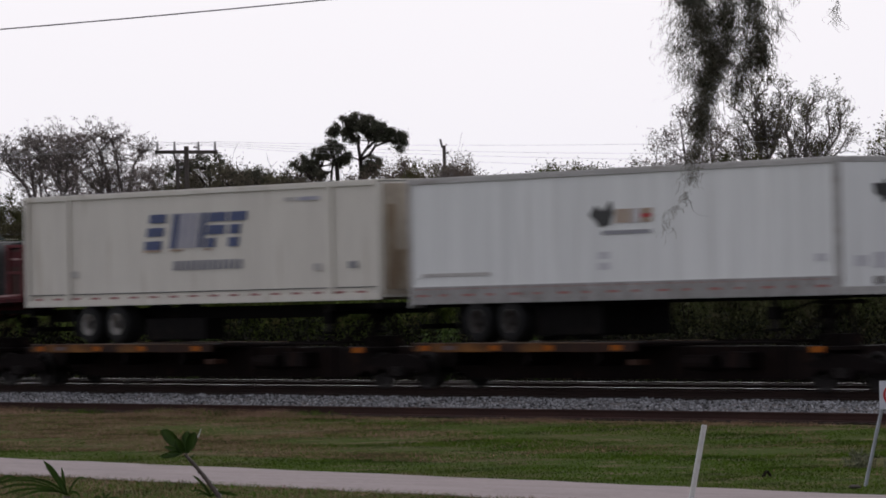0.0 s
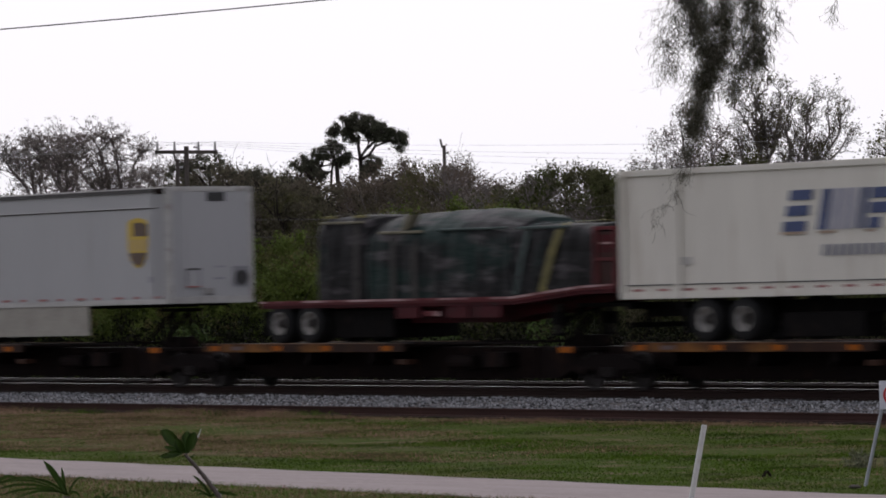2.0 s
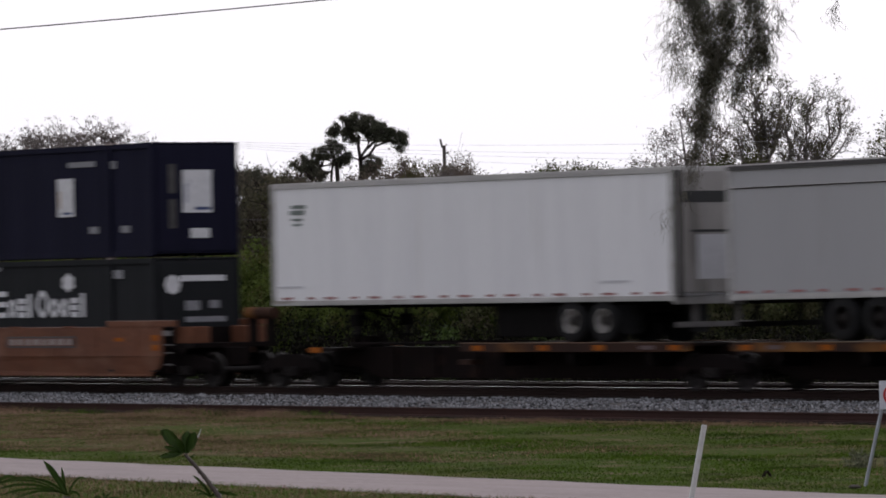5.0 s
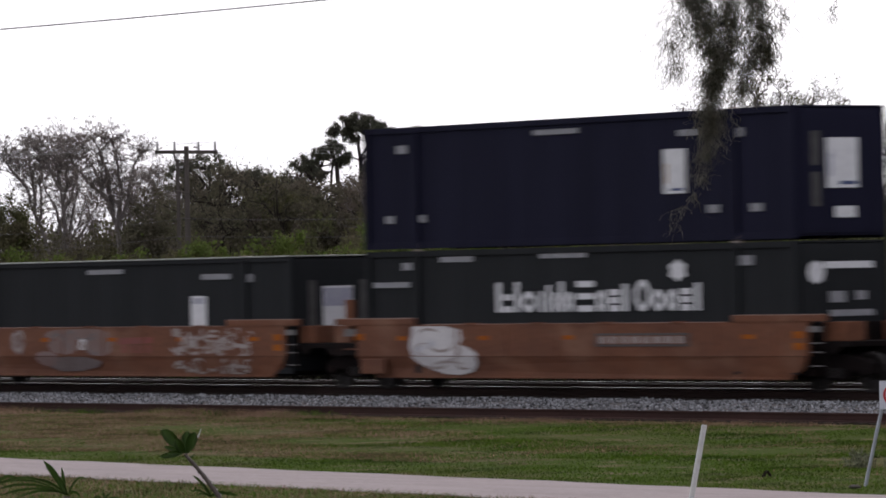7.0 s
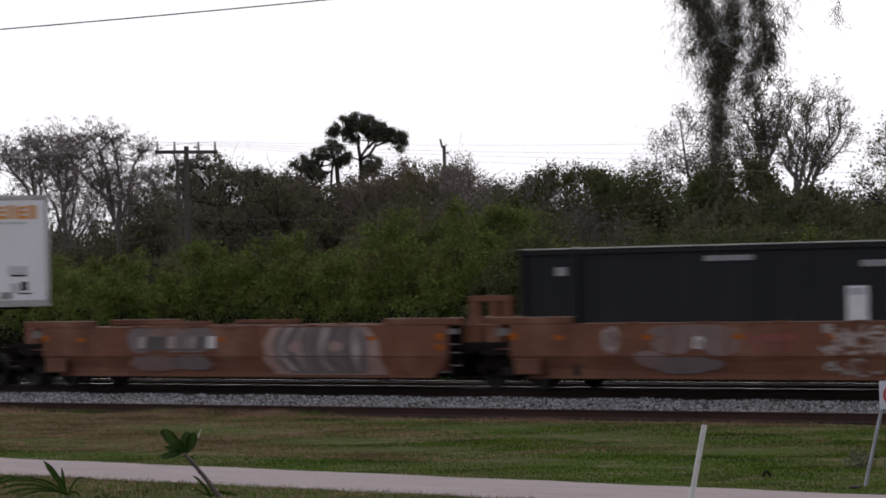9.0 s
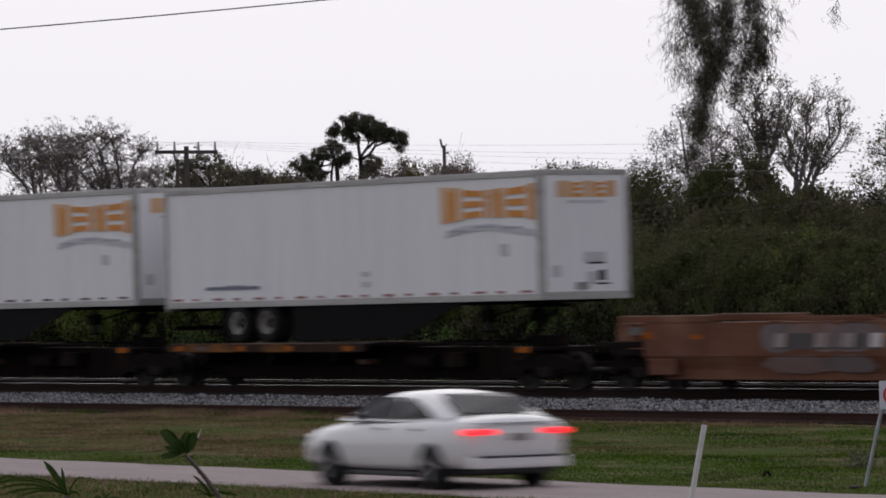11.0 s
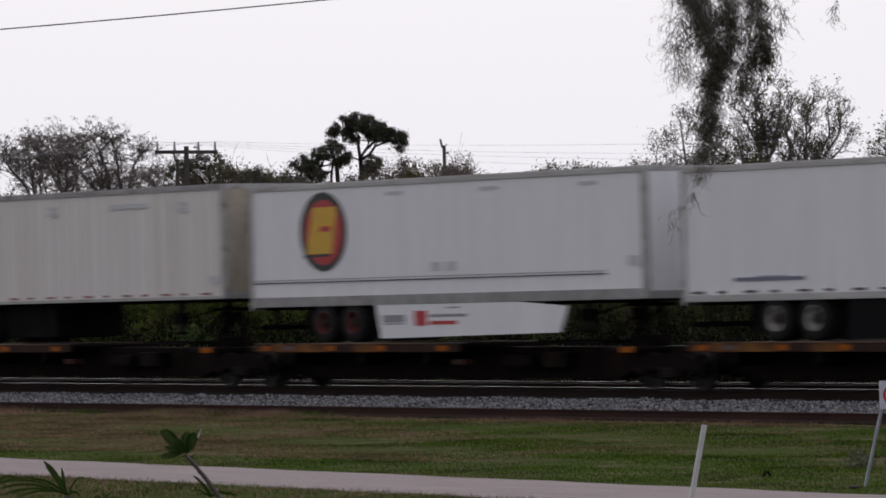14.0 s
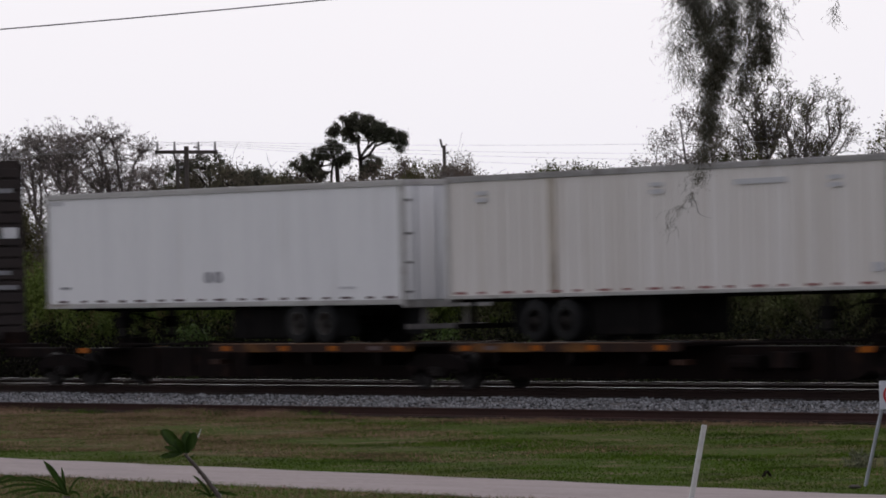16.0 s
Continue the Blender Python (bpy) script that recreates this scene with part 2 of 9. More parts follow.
bark_grey = mat("bark_grey", (0.21, 0.185, 0.178), (0.14, 0.122, 0.117), 0.9, scale=2, stretch=(1, 1, 0.3), bump=0.6, bump_scale=12, spec=0.08)
bark_dark = mat("bark_dark", (0.048, 0.038, 0.035), (0.03, 0.025, 0.023), 0.9, scale=2, stretch=(1, 1, 0.3), bump=0.6, bump_scale=12, spec=0.05)
leaf_brown = mat("leaf_brown", (0.250, 0.210, 0.200), (0.176, 0.153, 0.142), 0.8, scale=0.6, vary=0.4, fine=0, glow_through=0.42, spec=0.08)
leaf_dark = mat("leaf_dark", (0.100, 0.100, 0.060), (0.135, 0.110, 0.090), 0.75, scale=0.5, vary=0.34, fine=0, glow_through=0.38, spec=0.08)
leaf_fresh = mat("leaf_fresh", (0.070, 0.105, 0.030), (0.045, 0.072, 0.021), 0.6, scale=1.5, vary=0.4, fine=0, glow_through=0.4, spec=0.1)
leaf_pine = mat("leaf_pine", (0.080, 0.088, 0.058), (0.105, 0.098, 0.076), 0.8, scale=0.5, vary=0.5, fine=0, glow_through=0.4, spec=0.08)
leaf_green = mat("leaf_green", (0.124, 0.162, 0.036), (0.066, 0.088, 0.027), 0.7, scale=0.5, vary=0.32, fine=0, spot=(0.160, 0.120, 0.060), spot_scale=0.9, spot_at=(0.55, 0.70), glow_through=0.35, spec=0.08)
leaf_olive = mat("leaf_olive", (0.104, 0.112, 0.042), (0.118, 0.098, 0.066), 0.75, scale=0.45, vary=0.30, fine=0, glow_through=0.35, spec=0.08)
leaf_deep = mat("leaf_deep", (0.076, 0.091, 0.033), (0.094, 0.076, 0.052), 0.75, scale=0.45, vary=0.32, fine=0, glow_through=0.35, spec=0.08)
leaf_dusk = mat("leaf_dusk", (0.108, 0.098, 0.064), (0.148, 0.112, 0.098), 0.8, scale=0.5, vary=0.36, fine=0, glow_through=0.38, spec=0.08)
leaf_near = mat("leaf_near", (0.046, 0.092, 0.017), (0.076, 0.128, 0.030), 0.5, scale=9, fine=0.05, glow_through=0.35, spec=0.3)
stem_grey = mat("stem_grey", (0.13, 0.105, 0.095), (0.08, 0.065, 0.06), 0.85, scale=20, bump=0.3)
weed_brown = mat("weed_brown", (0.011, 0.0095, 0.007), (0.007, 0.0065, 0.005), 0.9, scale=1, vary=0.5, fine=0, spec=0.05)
spray_pink = mat("spray_pink", (0.34, 0.225, 0.20), (0.24, 0.14, 0.115), 0.6, scale=2.0, lo=0.3, hi=0.75)
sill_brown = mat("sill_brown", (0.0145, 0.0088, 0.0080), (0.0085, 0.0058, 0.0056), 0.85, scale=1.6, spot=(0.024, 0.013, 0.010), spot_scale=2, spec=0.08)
casting_tan = mat("casting_tan", (0.40, 0.33, 0.30), (0.30, 0.245, 0.22), 0.7, scale=6, spec=0.2)
weathered_edge = mat("weathered_edge", (0.46, 0.47, 0.43), (0.30, 0.31, 0.28), 0.6, scale=1.2, stretch=LONG, spec=0.3)
murky_ink = mat("murky_ink", (0.060, 0.056, 0.056), (0.036, 0.034, 0.034), 0.6, scale=5)
rim_dull = mat("rim_dull", (0.13, 0.118, 0.11), (0.075, 0.068, 0.064), 0.6, 0.2, scale=5, spot=(0.05, 0.042, 0.038), spot_scale=4)
rail_dull = mat("rail_dull", (0.06, 0.05, 0.047), (0.04, 0.034, 0.032), 0.6, 0.5, scale=4, stretch=LONG)
weed_pale = mat("weed_pale", (0.16, 0.17, 0.11), (0.12, 0.12, 0.08), 0.8, scale=3, vary=0.3, fine=0, glow_through=0.2, spec=0.1)
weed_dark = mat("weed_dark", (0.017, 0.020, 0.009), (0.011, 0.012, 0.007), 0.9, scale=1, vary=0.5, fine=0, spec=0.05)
ochre_orange = mat("ochre_orange", (0.66, 0.36, 0.17), (0.72, 0.50, 0.34), 0.45, scale=3, stretch=TALL)
moss_hair = mat("moss_hair", (0.29, 0.27, 0.222), (0.16, 0.146, 0.118), 0.9, scale=6, vary=0.4, fine=0, glow_through=0.38, spec=0.08)
pole_wood = mat("pole_wood", (0.115, 0.10, 0.092), (0.07, 0.06, 0.055), 0.9, scale=2, stretch=(1, 1, 0.1), bump=0.3, spec=0.08)
worn_brown = mat("worn_brown", (0.42, 0.31, 0.27), (0.22, 0.14, 0.11), 0.55, scale=1.2, stretch=LONG, spec=0.3)
rung_grey = mat("rung_grey", (0.16, 0.15, 0.15), (0.10, 0.09, 0.085), 0.7, scale=5)
porcelain = mat("porcelain", (0.42, 0.40, 0.40), rough=0.3, scale=5)
wire_metal = mat("wire_metal", (0.09, 0.08, 0.10), rough=0.6, scale=3)
far_wire = mat("far_wire", (0.40, 0.39, 0.40), rough=0.6, scale=3)
stake_white = mat("stake_white", (0.62, 0.62, 0.60), (0.52, 0.52, 0.50), 0.5, scale=6, spot=(0.36, 0.34, 0.3), spot_scale=4)
galvanised = mat("galvanised", (0.36, 0.38, 0.42), (0.28, 0.3, 0.33), 0.5, 0.4, scale=8)
sign_face = mat("sign_face", (0.62, 0.64, 0.72), (0.56, 0.58, 0.66), 0.5, scale=6)
car_white = mat("car_white", (0.78, 0.77, 0.78), (0.74, 0.73, 0.74), 0.25, scale=1, fine=0)
car_white.node_tree.nodes["Principled BSDF"].inputs["Coat Weight"].default_value = 0.6
car_glass = mat("car_glass", (0.022, 0.025, 0.027), rough=0.06, scale=1, fine=0, spec=0.3)
car_trim = mat("car_trim", (0.02, 0.02, 0.022), rough=0.6, scale=4)
alloy = mat("alloy", (0.30, 0.29, 0.29), (0.22, 0.21, 0.21), 0.35, 0.7, scale=6)
tail_lamp = mat("tail_lamp", (1.0, 0.03, 0.04), (0.8, 0.02, 0.03), 0.3, scale=14, fine=0, emit=1.7)
plate_face = mat("plate_face", (0.33, 0.31, 0.29), rough=0.5, scale=9)


# ---- building helpers ----
def part(name, bm, material, parent, label="", smooth=False):
    """One mesh object from a bmesh, under a thing or a part."""
    me = bpy.data.meshes.new(name)
    if smooth:
        for f in bm.faces:
            f.smooth = True
    bm.to_mesh(me)
    bm.free()
    me.materials.append(material)
    ob = new(name, me)
    if parent is not None:
        ob.parent = parent
    if label:
        tagged(ob, label)
    return ob


def again(ob, x, y, z, rz=0.0, parent=None):
    """Another object on the same mesh."""
    o = new(ob.name.split(".")[0], ob.data)
    o.parent = parent or ob.parent
    o.matrix_basis = pose(x, y, z, 0, 0, rz)
    if "label" in ob:
        o["label"] = ob["label"]
    return o


def box(x0, x1, y0, y1, z0, z1, bevel=0.0, bm=None):
    own = bm is None
    b = bmesh.new()
    r = bmesh.ops.create_cube(b, size=1.0)
    for v in r["verts"]:
        v.co = Vector(((x0 + x1) / 2 + v.co.x * (x1 - x0), (y0 + y1) / 2 + v.co.y * (y1 - y0), (z0 + z1) / 2 + v.co.z * (z1 - z0)))
    if bevel:
        bmesh.ops.bevel(b, geom=list(b.edges), offset=bevel, segments=2, affect="EDGES", profile=0.6)
    if own:
        return b
    join(bm, b)
    return bm


def join(bm, b):
    me = bpy.data.meshes.new("tmp")
    b.to_mesh(me)
    b.free()
    bm.from_mesh(me)
    bpy.data.meshes.remove(me)
    return bm


def prism(outline, y0, y1, bm=None):
    """An outline in x and z, drawn out along y."""
    bm = bm or bmesh.new()
    a = [bm.verts.new((x, y0, z)) for x, z in outline]
    b = [bm.verts.new((x, y1, z)) for x, z in outline]
    k = len(a)
    fs = [bm.faces.new(a), bm.faces.new(b[::-1])]
    fs += [bm.faces.new((a[i], b[i], b[(i + 1) % k], a[(i + 1) % k])) for i in range(k)]
    bmesh.ops.recalc_face_normals(bm, faces=fs)
    return bm


def rod(p, q, r0, r1=None, seg=8, bm=None):
    bm = bm or bmesh.new()
    p, q = Vector(p), Vector(q)
    r1 = r0 if r1 is None else r1
    m = (q - p).to_track_quat("Z", "Y").to_matrix()
    rings = []
    for c, r in ((p, r0), (q, r1)):
        rings.append([bm.verts.new(c + m @ Vector((r * math.cos(2 * math.pi * i / seg), r * math.sin(2 * math.pi * i / seg), 0))) for i in range(seg)])
    for i in range(seg):
        bm.faces.new((rings[0][i], rings[0][(i + 1) % seg], rings[1][(i + 1) % seg], rings[1][i]))
    bm.faces.new(rings[0][::-1])
    bm.faces.new(rings[1])
    return bm


def path(points, radii, seg=6, bm=None):
    """A bent, tapered tube along points."""
    bm = bm or bmesh.new()
    pts = [Vector(p) for p in points]
    last = None
    for i, (p, r) in enumerate(zip(pts, radii)):
        d = (pts[min(i + 1, len(pts) - 1)] - pts[max(i - 1, 0)]).normalized()
        m = d.to_track_quat("Z", "Y").to_matrix()
        ring = [bm.verts.new(p + m @ Vector((r * math.cos(2 * math.pi * k / seg), r * math.sin(2 * math.pi * k / seg), 0))) for k in range(seg)]
        if last:
            for k in range(seg):
                bm.faces.new((last[k], last[(k + 1) % seg], ring[(k + 1) % seg], ring[k]))
        last = ring
    return bm


def lathe(profile, seg=24, bm=None, y=0.0, x=0.0, z=0.0, caps=True):
    """A profile of (radius, y) turned round the y axis."""
    bm = bm or bmesh.new()
    last = None
    for r, h in profile:
        ring = [bm.verts.new((x + r * math.cos(2 * math.pi * k / seg), y + h, z + r * math.sin(2 * math.pi * k / seg))) for k in range(seg)]
        if last:
            for k in range(seg):
                bm.faces.new((last[k], ring[k], ring[(k + 1) % seg], last[(k + 1) % seg]))
        elif caps:
            bm.faces.new(ring)
        last = ring
    if caps:
        bm.faces.new(last[::-1])
    bmesh.ops.recalc_face_normals(bm, faces=list(bm.faces))
    return bm


def soup(name, verts, faces, material, parent=None):
    """A large mesh from arrays; faces all have the same number of corners."""
    me = bpy.data.meshes.new(name)
    k = faces.shape[1]
    me.vertices.add(len(verts))
    me.vertices.foreach_set("co", np.asarray(verts, np.float32).ravel())
    me.loops.add(faces.size)
    me.loops.foreach_set("vertex_index", faces.astype(np.int32).ravel())
    me.polygons.add(len(faces))
    me.polygons.foreach_set("loop_start", np.arange(0, faces.size, k, dtype=np.int32))
    me.update(calc_edges=True)
    me.materials.append(material)
    ob = new(name, me)
    if parent is not None:
        ob.parent = parent
    return ob


def thing(name, label, category, group="", kind="", at=None):
    e = new(name)
    tagged(e, label, category, group, kind)
    if at is not None:
        e.matrix_basis = at
    return e


rng = np.random.default_rng(11)

# ---- ground ----
XG = np.concatenate([np.linspace(-3000, -160, 12), np.arange(-140, 161, 4.0), np.linspace(190, 3000, 12)])
YG = np.concatenate([np.linspace(-3000, -110, 12), np.arange(-100, -14, 3.0), np.arange(-13, 31, 0.5), np.arange(33, 90, 3.0), np.linspace(110, 3000, 12)])


def ground_z(x, y):
    """Flat verge, the low track bed, flat wood floor behind it."""
    bed = np.interp(y, [-14, -9.5, -7.6, -6.6, -3.6, -1.6, 6.4, 8.5, 11], [-0.45, -0.40, -0.42, -0.40, -0.32, -0.28, -0.28, -0.40, -0.45])
    return bed + np.where((y < -9) & (y > -60), 0.025 * np.sin(x * 0.7 + y * 0.4) * np.sin(y * 0.9 - x * 0.2) * (y > -24), 0)


gx, gy = np.meshgrid(XG, YG, indexing="ij")
gv = np.stack([gx, gy, ground_z(gx, gy)], -1).reshape(-1, 3)
ii = (np.arange(len(XG) - 1)[:, None] * len(YG) + np.arange(len(YG) - 1)[None]).ravel()
gf = np.stack([ii, ii + len(YG), ii + len(YG) + 1, ii + 1], -1)
ground = tagged(soup("ground", gv, gf, turf), "flat verge of patchy green and dry brown grass", "ground", kind="structure")

# ---- road: one pale lane of asphalt, a little askew to the railway ----
RD = Vector((27.5, -2.7, 0)).normalized()
RN = Vector((-RD.y, RD.x, 0))
RO = Vector((36.0, -29.05, -0.45))


def strip(name, along, across, z, material, thick, label, category, wob=0.0):
    bm = bmesh.new()
    rows = []
    for k, s in enumerate(along):
        w = [across[0] + wob * math.sin(s * 1.7) + wob * 0.7 * math.sin(s * 4.1), across[1] + wob * math.sin(s * 1.3 + 1) + wob * 0.6 * math.sin(s * 3.7)]
        mid = (w[0] + w[1]) / 2
        rows.append([bm.verts.new(RO + RD * s + RN * a + Vector((0, 0, b))) for a, b in ((w[0], -thick), (w[0], z), (mid, z + 0.03), (w[1], z), (w[1], -thick))])
    for a, b in zip(rows, rows[1:]):
        for i in range(4):
            bm.faces.new((a[i], b[i], b[i + 1], a[i + 1]))
    bmesh.ops.recalc_face_normals(bm, faces=list(bm.faces))
    return tagged(part(name, bm, material, None), label, category, kind="structure")


along = [-600, -300, -150, -80] + [x * 0.6 for x in range(-100, 101)] + [80, 150, 250, 350]
road = strip("road", along, (-2.15, 1.52), 0.012, asphalt, 0.2, "pale grey worn asphalt lane with ragged edges", "road", 0.06)


# ---- railway: two running tracks and one rusted rail in front ----
def rail_bm(x0, x1, y, top, foot=0.172):
    outline = [(-0.07, -foot), (0.07, -foot), (0.07, -foot + 0.012), (0.012, -foot + 0.03), (0.012, -0.042), (0.035, -0.034), (0.035, -0.006), (0.028, -0.001),
               (-0.028, -0.001), (-0.035, -0.006), (-0.035, -0.034), (-0.012, -0.042), (-0.012, -foot + 0.03), (-0.07, -foot + 0.012)]
    bm = bmesh.new()
    a = [bm.verts.new((x0, y + p, top + q)) for p, q in outline]
    b = [bm.verts.new((x1, y + p, top + q)) for p, q in outline]
    k = len(a)
    for i in range(k):
        bm.faces.new((a[i], a[(i + 1) % k], b[(i + 1) % k], b[i]))
    bm.faces.new(a)
    bm.faces.new(b)
    bmesh.ops.recalc_face_normals(bm, faces=list(bm.faces))
    return bm


def track(y, label):
    t = thing("railway_track", label, "track", "running tracks", "structure")
    for dy in (-0.75, 0.75):
        r = part("rail", rail_bm(-700, 400, y + dy, 0.0), rail_side, t)
        bm = bmesh.new()
        crown = [(-0.030, -0.0005), (-0.022, 0.0008), (-0.012, 0.0018), (0, 0.0022), (0.012, 0.0018), (0.020, 0.0008)]
        a, b = [[bm.verts.new((x, y + dy + p, q)) for p, q in crown] for x in (-700, 400)]
        for i in range(len(a) - 1):
            bm.faces.new((a[i], b[i], b[i + 1], a[i + 1]))
        bmesh.ops.recalc_face_normals(bm, faces=list(bm.faces))
        # near rails get a darker colour in place of the train's dark reflection
        part("running_surface", bm, rail_head if dy > 0 else rail_dull, r, "polished bright steel rail top" if dy > 0 else "rail top coloured dark for the train it reflects", True)
    tie = part("tie", box(-0.115, 0.115, -1.3, 1.3, -0.178, 0.0, 0.012), tie_wood, t)
    tie.matrix_basis = pose(-40, y, -0.172)
    for k in range(1, 140):
        again(tie, -40 + 0.53 * k, y + 0.03 * math.sin(k * 2.3), -0.172, rz=0.6 * math.sin(k * 1.7))
    return t


track(0.0, "straight railway track with polished rails on dark timber ties")
track(4.265, "second straight railway track behind the passing train")
siding = thing("rusted_rail", "old rusted brown rail lying along the edge of the grass", "rail")
part("rail", rail_bm(-500, 300, -7.32, -0.2, 0.18), rail_rust, siding)
tie = part("tie", box(-0.12, 0.12, -0.4, 0.5, -0.16, 0.0, 0.02), tie_wood, siding)
tie.matrix_basis = pose(-30, -7.32, -0.381)
for k in range(1, 110):
    again(tie, -30 + 0.56 * k, -7.32 + 0.05 * math.sin(k * 3.1), -0.381)


def heap(name, prof, material, label, x0=-500.0, x1=300.0):
    """A long bed whose cross-section is (y, z) points, down to the ground."""
    out = [(y, z) for y, z in prof] + [(prof[-1][0], -0.6), (prof[0][0], -0.6)]
    bm = bmesh.new()
    a = [bm.verts.new((x0, y, z)) for y, z in out]
    b = [bm.verts.new((x1, y, z)) for y, z in out]
    k = len(a)
    for i in range(k):
        bm.faces.new((a[i], a[(i + 1) % k], b[(i + 1) % k], b[i]))
    bmesh.ops.recalc_face_normals(bm, faces=list(bm.faces))
    return tagged(part(name, bm, material, None), label, "ballast", kind="structure")


BED = [(-7.0, -0.38), (-6.3, -0.31), (-4.6, -0.235), (-3.2, -0.195), (-2.4, -0.20), (-1.75, -0.215)]
heap("ballast_shoulder", BED, ballast_bed, "shoulder of crushed grey stone ballast")
# the bed's dark colour holds the shadow of the train above it
heap("track_bed", [(-1.75, -0.215), (-1.2, -0.205), (5.6, -0.205), (7.4, -0.38)], dark_bed, "ballast under the tracks with train shadow in its colour")


def stones(name, n, x0, x1, y0, y1, zf, size, material, label):
    x, y = rng.uniform(x0, x1, n), rng.uniform(y0, y1, n)
    c = np.stack([x, y, zf(x, y)], -1)
    s = size * rng.uniform(0.55, 1.35, (n, 1, 1))
    o = np.array([[1, 0, 0], [-1, 0, 0], [0, 1, 0], [0, -1, 0], [0, 0, 0.8]], float)[None] * s * rng.uniform(0.6, 1.25, (n, 5, 1))
    a = rng.uniform(0, 6.28, n)
    ca, sa = np.cos(a)[:, None], np.sin(a)[:, None]
    o = np.stack([o[..., 0] * ca - o[..., 1] * sa, o[..., 0] * sa + o[..., 1] * ca, o[..., 2] + 0.35 * o[..., 0] * rng.uniform(-1, 1, (n, 1))], -1)
    v = (c[:, None] + o).reshape(-1, 3)
    f = np.array([[0, 2, 4], [2, 1, 4], [1, 3, 4], [3, 0, 4], [0, 1, 2], [0, 3, 1]])
    f = (f[None] + 5 * np.arange(n)[:, None, None]).reshape(-1, 3)
    return tagged(soup(name, v, f, material), label, "ballast", kind="stuff")


def bed_z(x, y):
    # the crest is uneven, tie by tie
    return np.interp(y, [p[0] for p in BED], [p[1] for p in BED]) + 0.012 + 0.022 * np.sin(x * 5.9 + 0.6 * np.sin(x)) * (y > -4.2) + 0.015 * np.sin(x * 1.3)


stones("ballast_stones", 25000, -32, 34, -6.9, -1.8, bed_z, 0.045, stone, "loose crushed grey ballast stones")
# these stones share the bed's shadow colour
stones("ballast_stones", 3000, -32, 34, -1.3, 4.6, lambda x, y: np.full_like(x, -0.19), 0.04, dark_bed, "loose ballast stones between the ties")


# ---- grass ----
def grass(name, n, h, w, where, material, label):
    x, y = where(n)
    n = len(x)
    a = rng.uniform(0, 6.28, n)
    tuft = 0.5 + 0.5 * np.sin(x * 5.3 + 2.1 * np.sin(y * 1.9)) * np.sin(y * 2.7 + 1.7 * np.sin(x * 1.3))
    hh = h * rng.uniform(0.4, 1.2, n) * (0.8 + 0.5 * tuft)
    lean = rng.normal(0, 0.8, (n, 2)) * hh[:, None]
    z = ground_z(x, y) - 0.01
    dx, dy = np.cos(a) * w / 2, np.sin(a) * w / 2
    v = np.stack([np.stack([x - dx, y - dy, z], -1), np.stack([x + dx, y + dy, z], -1), np.stack([x + lean[:, 0], y + lean[:, 1], z + hh], -1)], 1).reshape(-1, 3)
    return tagged(soup(name, v, np.arange(3 * n).reshape(-1, 3), material), label, "grass", kind="stuff")


def verge(n):
    y = rng.uniform(-30.2, -8.6, n)
    x = 13.5 - (y + 11) * 1.37 + rng.uniform(-20, 20, n)
    s = (x - RO.x) * RN.x + (y - RO.y) * RN.y
    k = (s > 1.47) & (rng.uniform(0, 1, n) < 0.75 + 0.25 * np.sin(x * 1.1 + 2 * np.sin(y * 0.8)))
    return x[k], y[k]


def near_verge(n):
    y = rng.uniform(-44, -29, n)
    x = 36 - (y + 30) * 1.2 + rng.uniform(-16, 18, n)
    s = (x - RO.x) * RN.x + (y - RO.y) * RN.y
    return x[s < -2.05], y[s < -2.05]


def rail_edge(n):
    x = rng.uniform(-26, 34, n)
    y = -8.6 - np.abs(rng.normal(0, 0.55, n))
    k = np.sin(x * 0.9) + np.sin(x * 2.3 + 1) * 0.6 + rng.normal(0, 0.6, n) > -0.25
    return x[k], y[k]


grass("grass", 350000, 0.042, 0.018, verge, grass_blade, "short mown grass, green with dry patches")
grass("grass", 90000, 0.07, 0.012, near_verge, grass_blade, "short mown grass beside the road")


def dry_patch(n):
    # thickest along the rail and at the far end of the verge, thinning out unevenly
    y = rng.uniform(-24, -8.6, n)
    a = rng.uniform(-19, 14, n)
    x = 13.5 - (y + 11) * 1.37 + a
    wave = 0.5 * np.sin(x * 0.45 + 0.8 * np.sin(y * 0.5)) + 0.4 * np.sin(y * 0.75 + 0.3 * a) + 0.25 * np.sin(x * 2.1 + y)
    want = np.interp(a, [-12, -5, 1, 11], [1.15, 0.85, 0.12, 0.0]) * np.interp(y, [-24, -23, -16, -8.6], [0.2, 0.95, 0.75, 0.65]) + 0.42 * wave + 0.9 * np.exp((y + 8.6) / 0.9) * 0.6
    k = rng.uniform(0, 1, n) < want
    return x[k], y[k]


grass("dry_grass", 45000, 0.075, 0.012, near_verge, dry_grass, "dry straw among the grass beside the road")
grass("dry_grass", 330000, 0.042, 0.018, dry_patch, dry_grass, "dry trodden brown patch of grass")
def rail_tufts(n):
    # ragged clumps leaning on the rail, at the far end of the verge
    x = np.concatenate([c + rng.normal(0, 0.55, n // 14) for c in rng.uniform(-14, 9, 14)])
    return x, -8.15 - np.abs(rng.normal(0, 0.3, len(x)))


grass("grass", 2500, 0.15, 0.016, rail_tufts, grass_blade, "ragged green clumps beside the rusted rail")
grass("dry_grass", 6000, 0.16, 0.014, rail_tufts, dry_grass, "ragged straw clumps beside the rusted rail")
grass("dry_grass", 20000, 0.10, 0.013, rail_edge, dry_grass, "dry straw-coloured grass along the rusted rail")


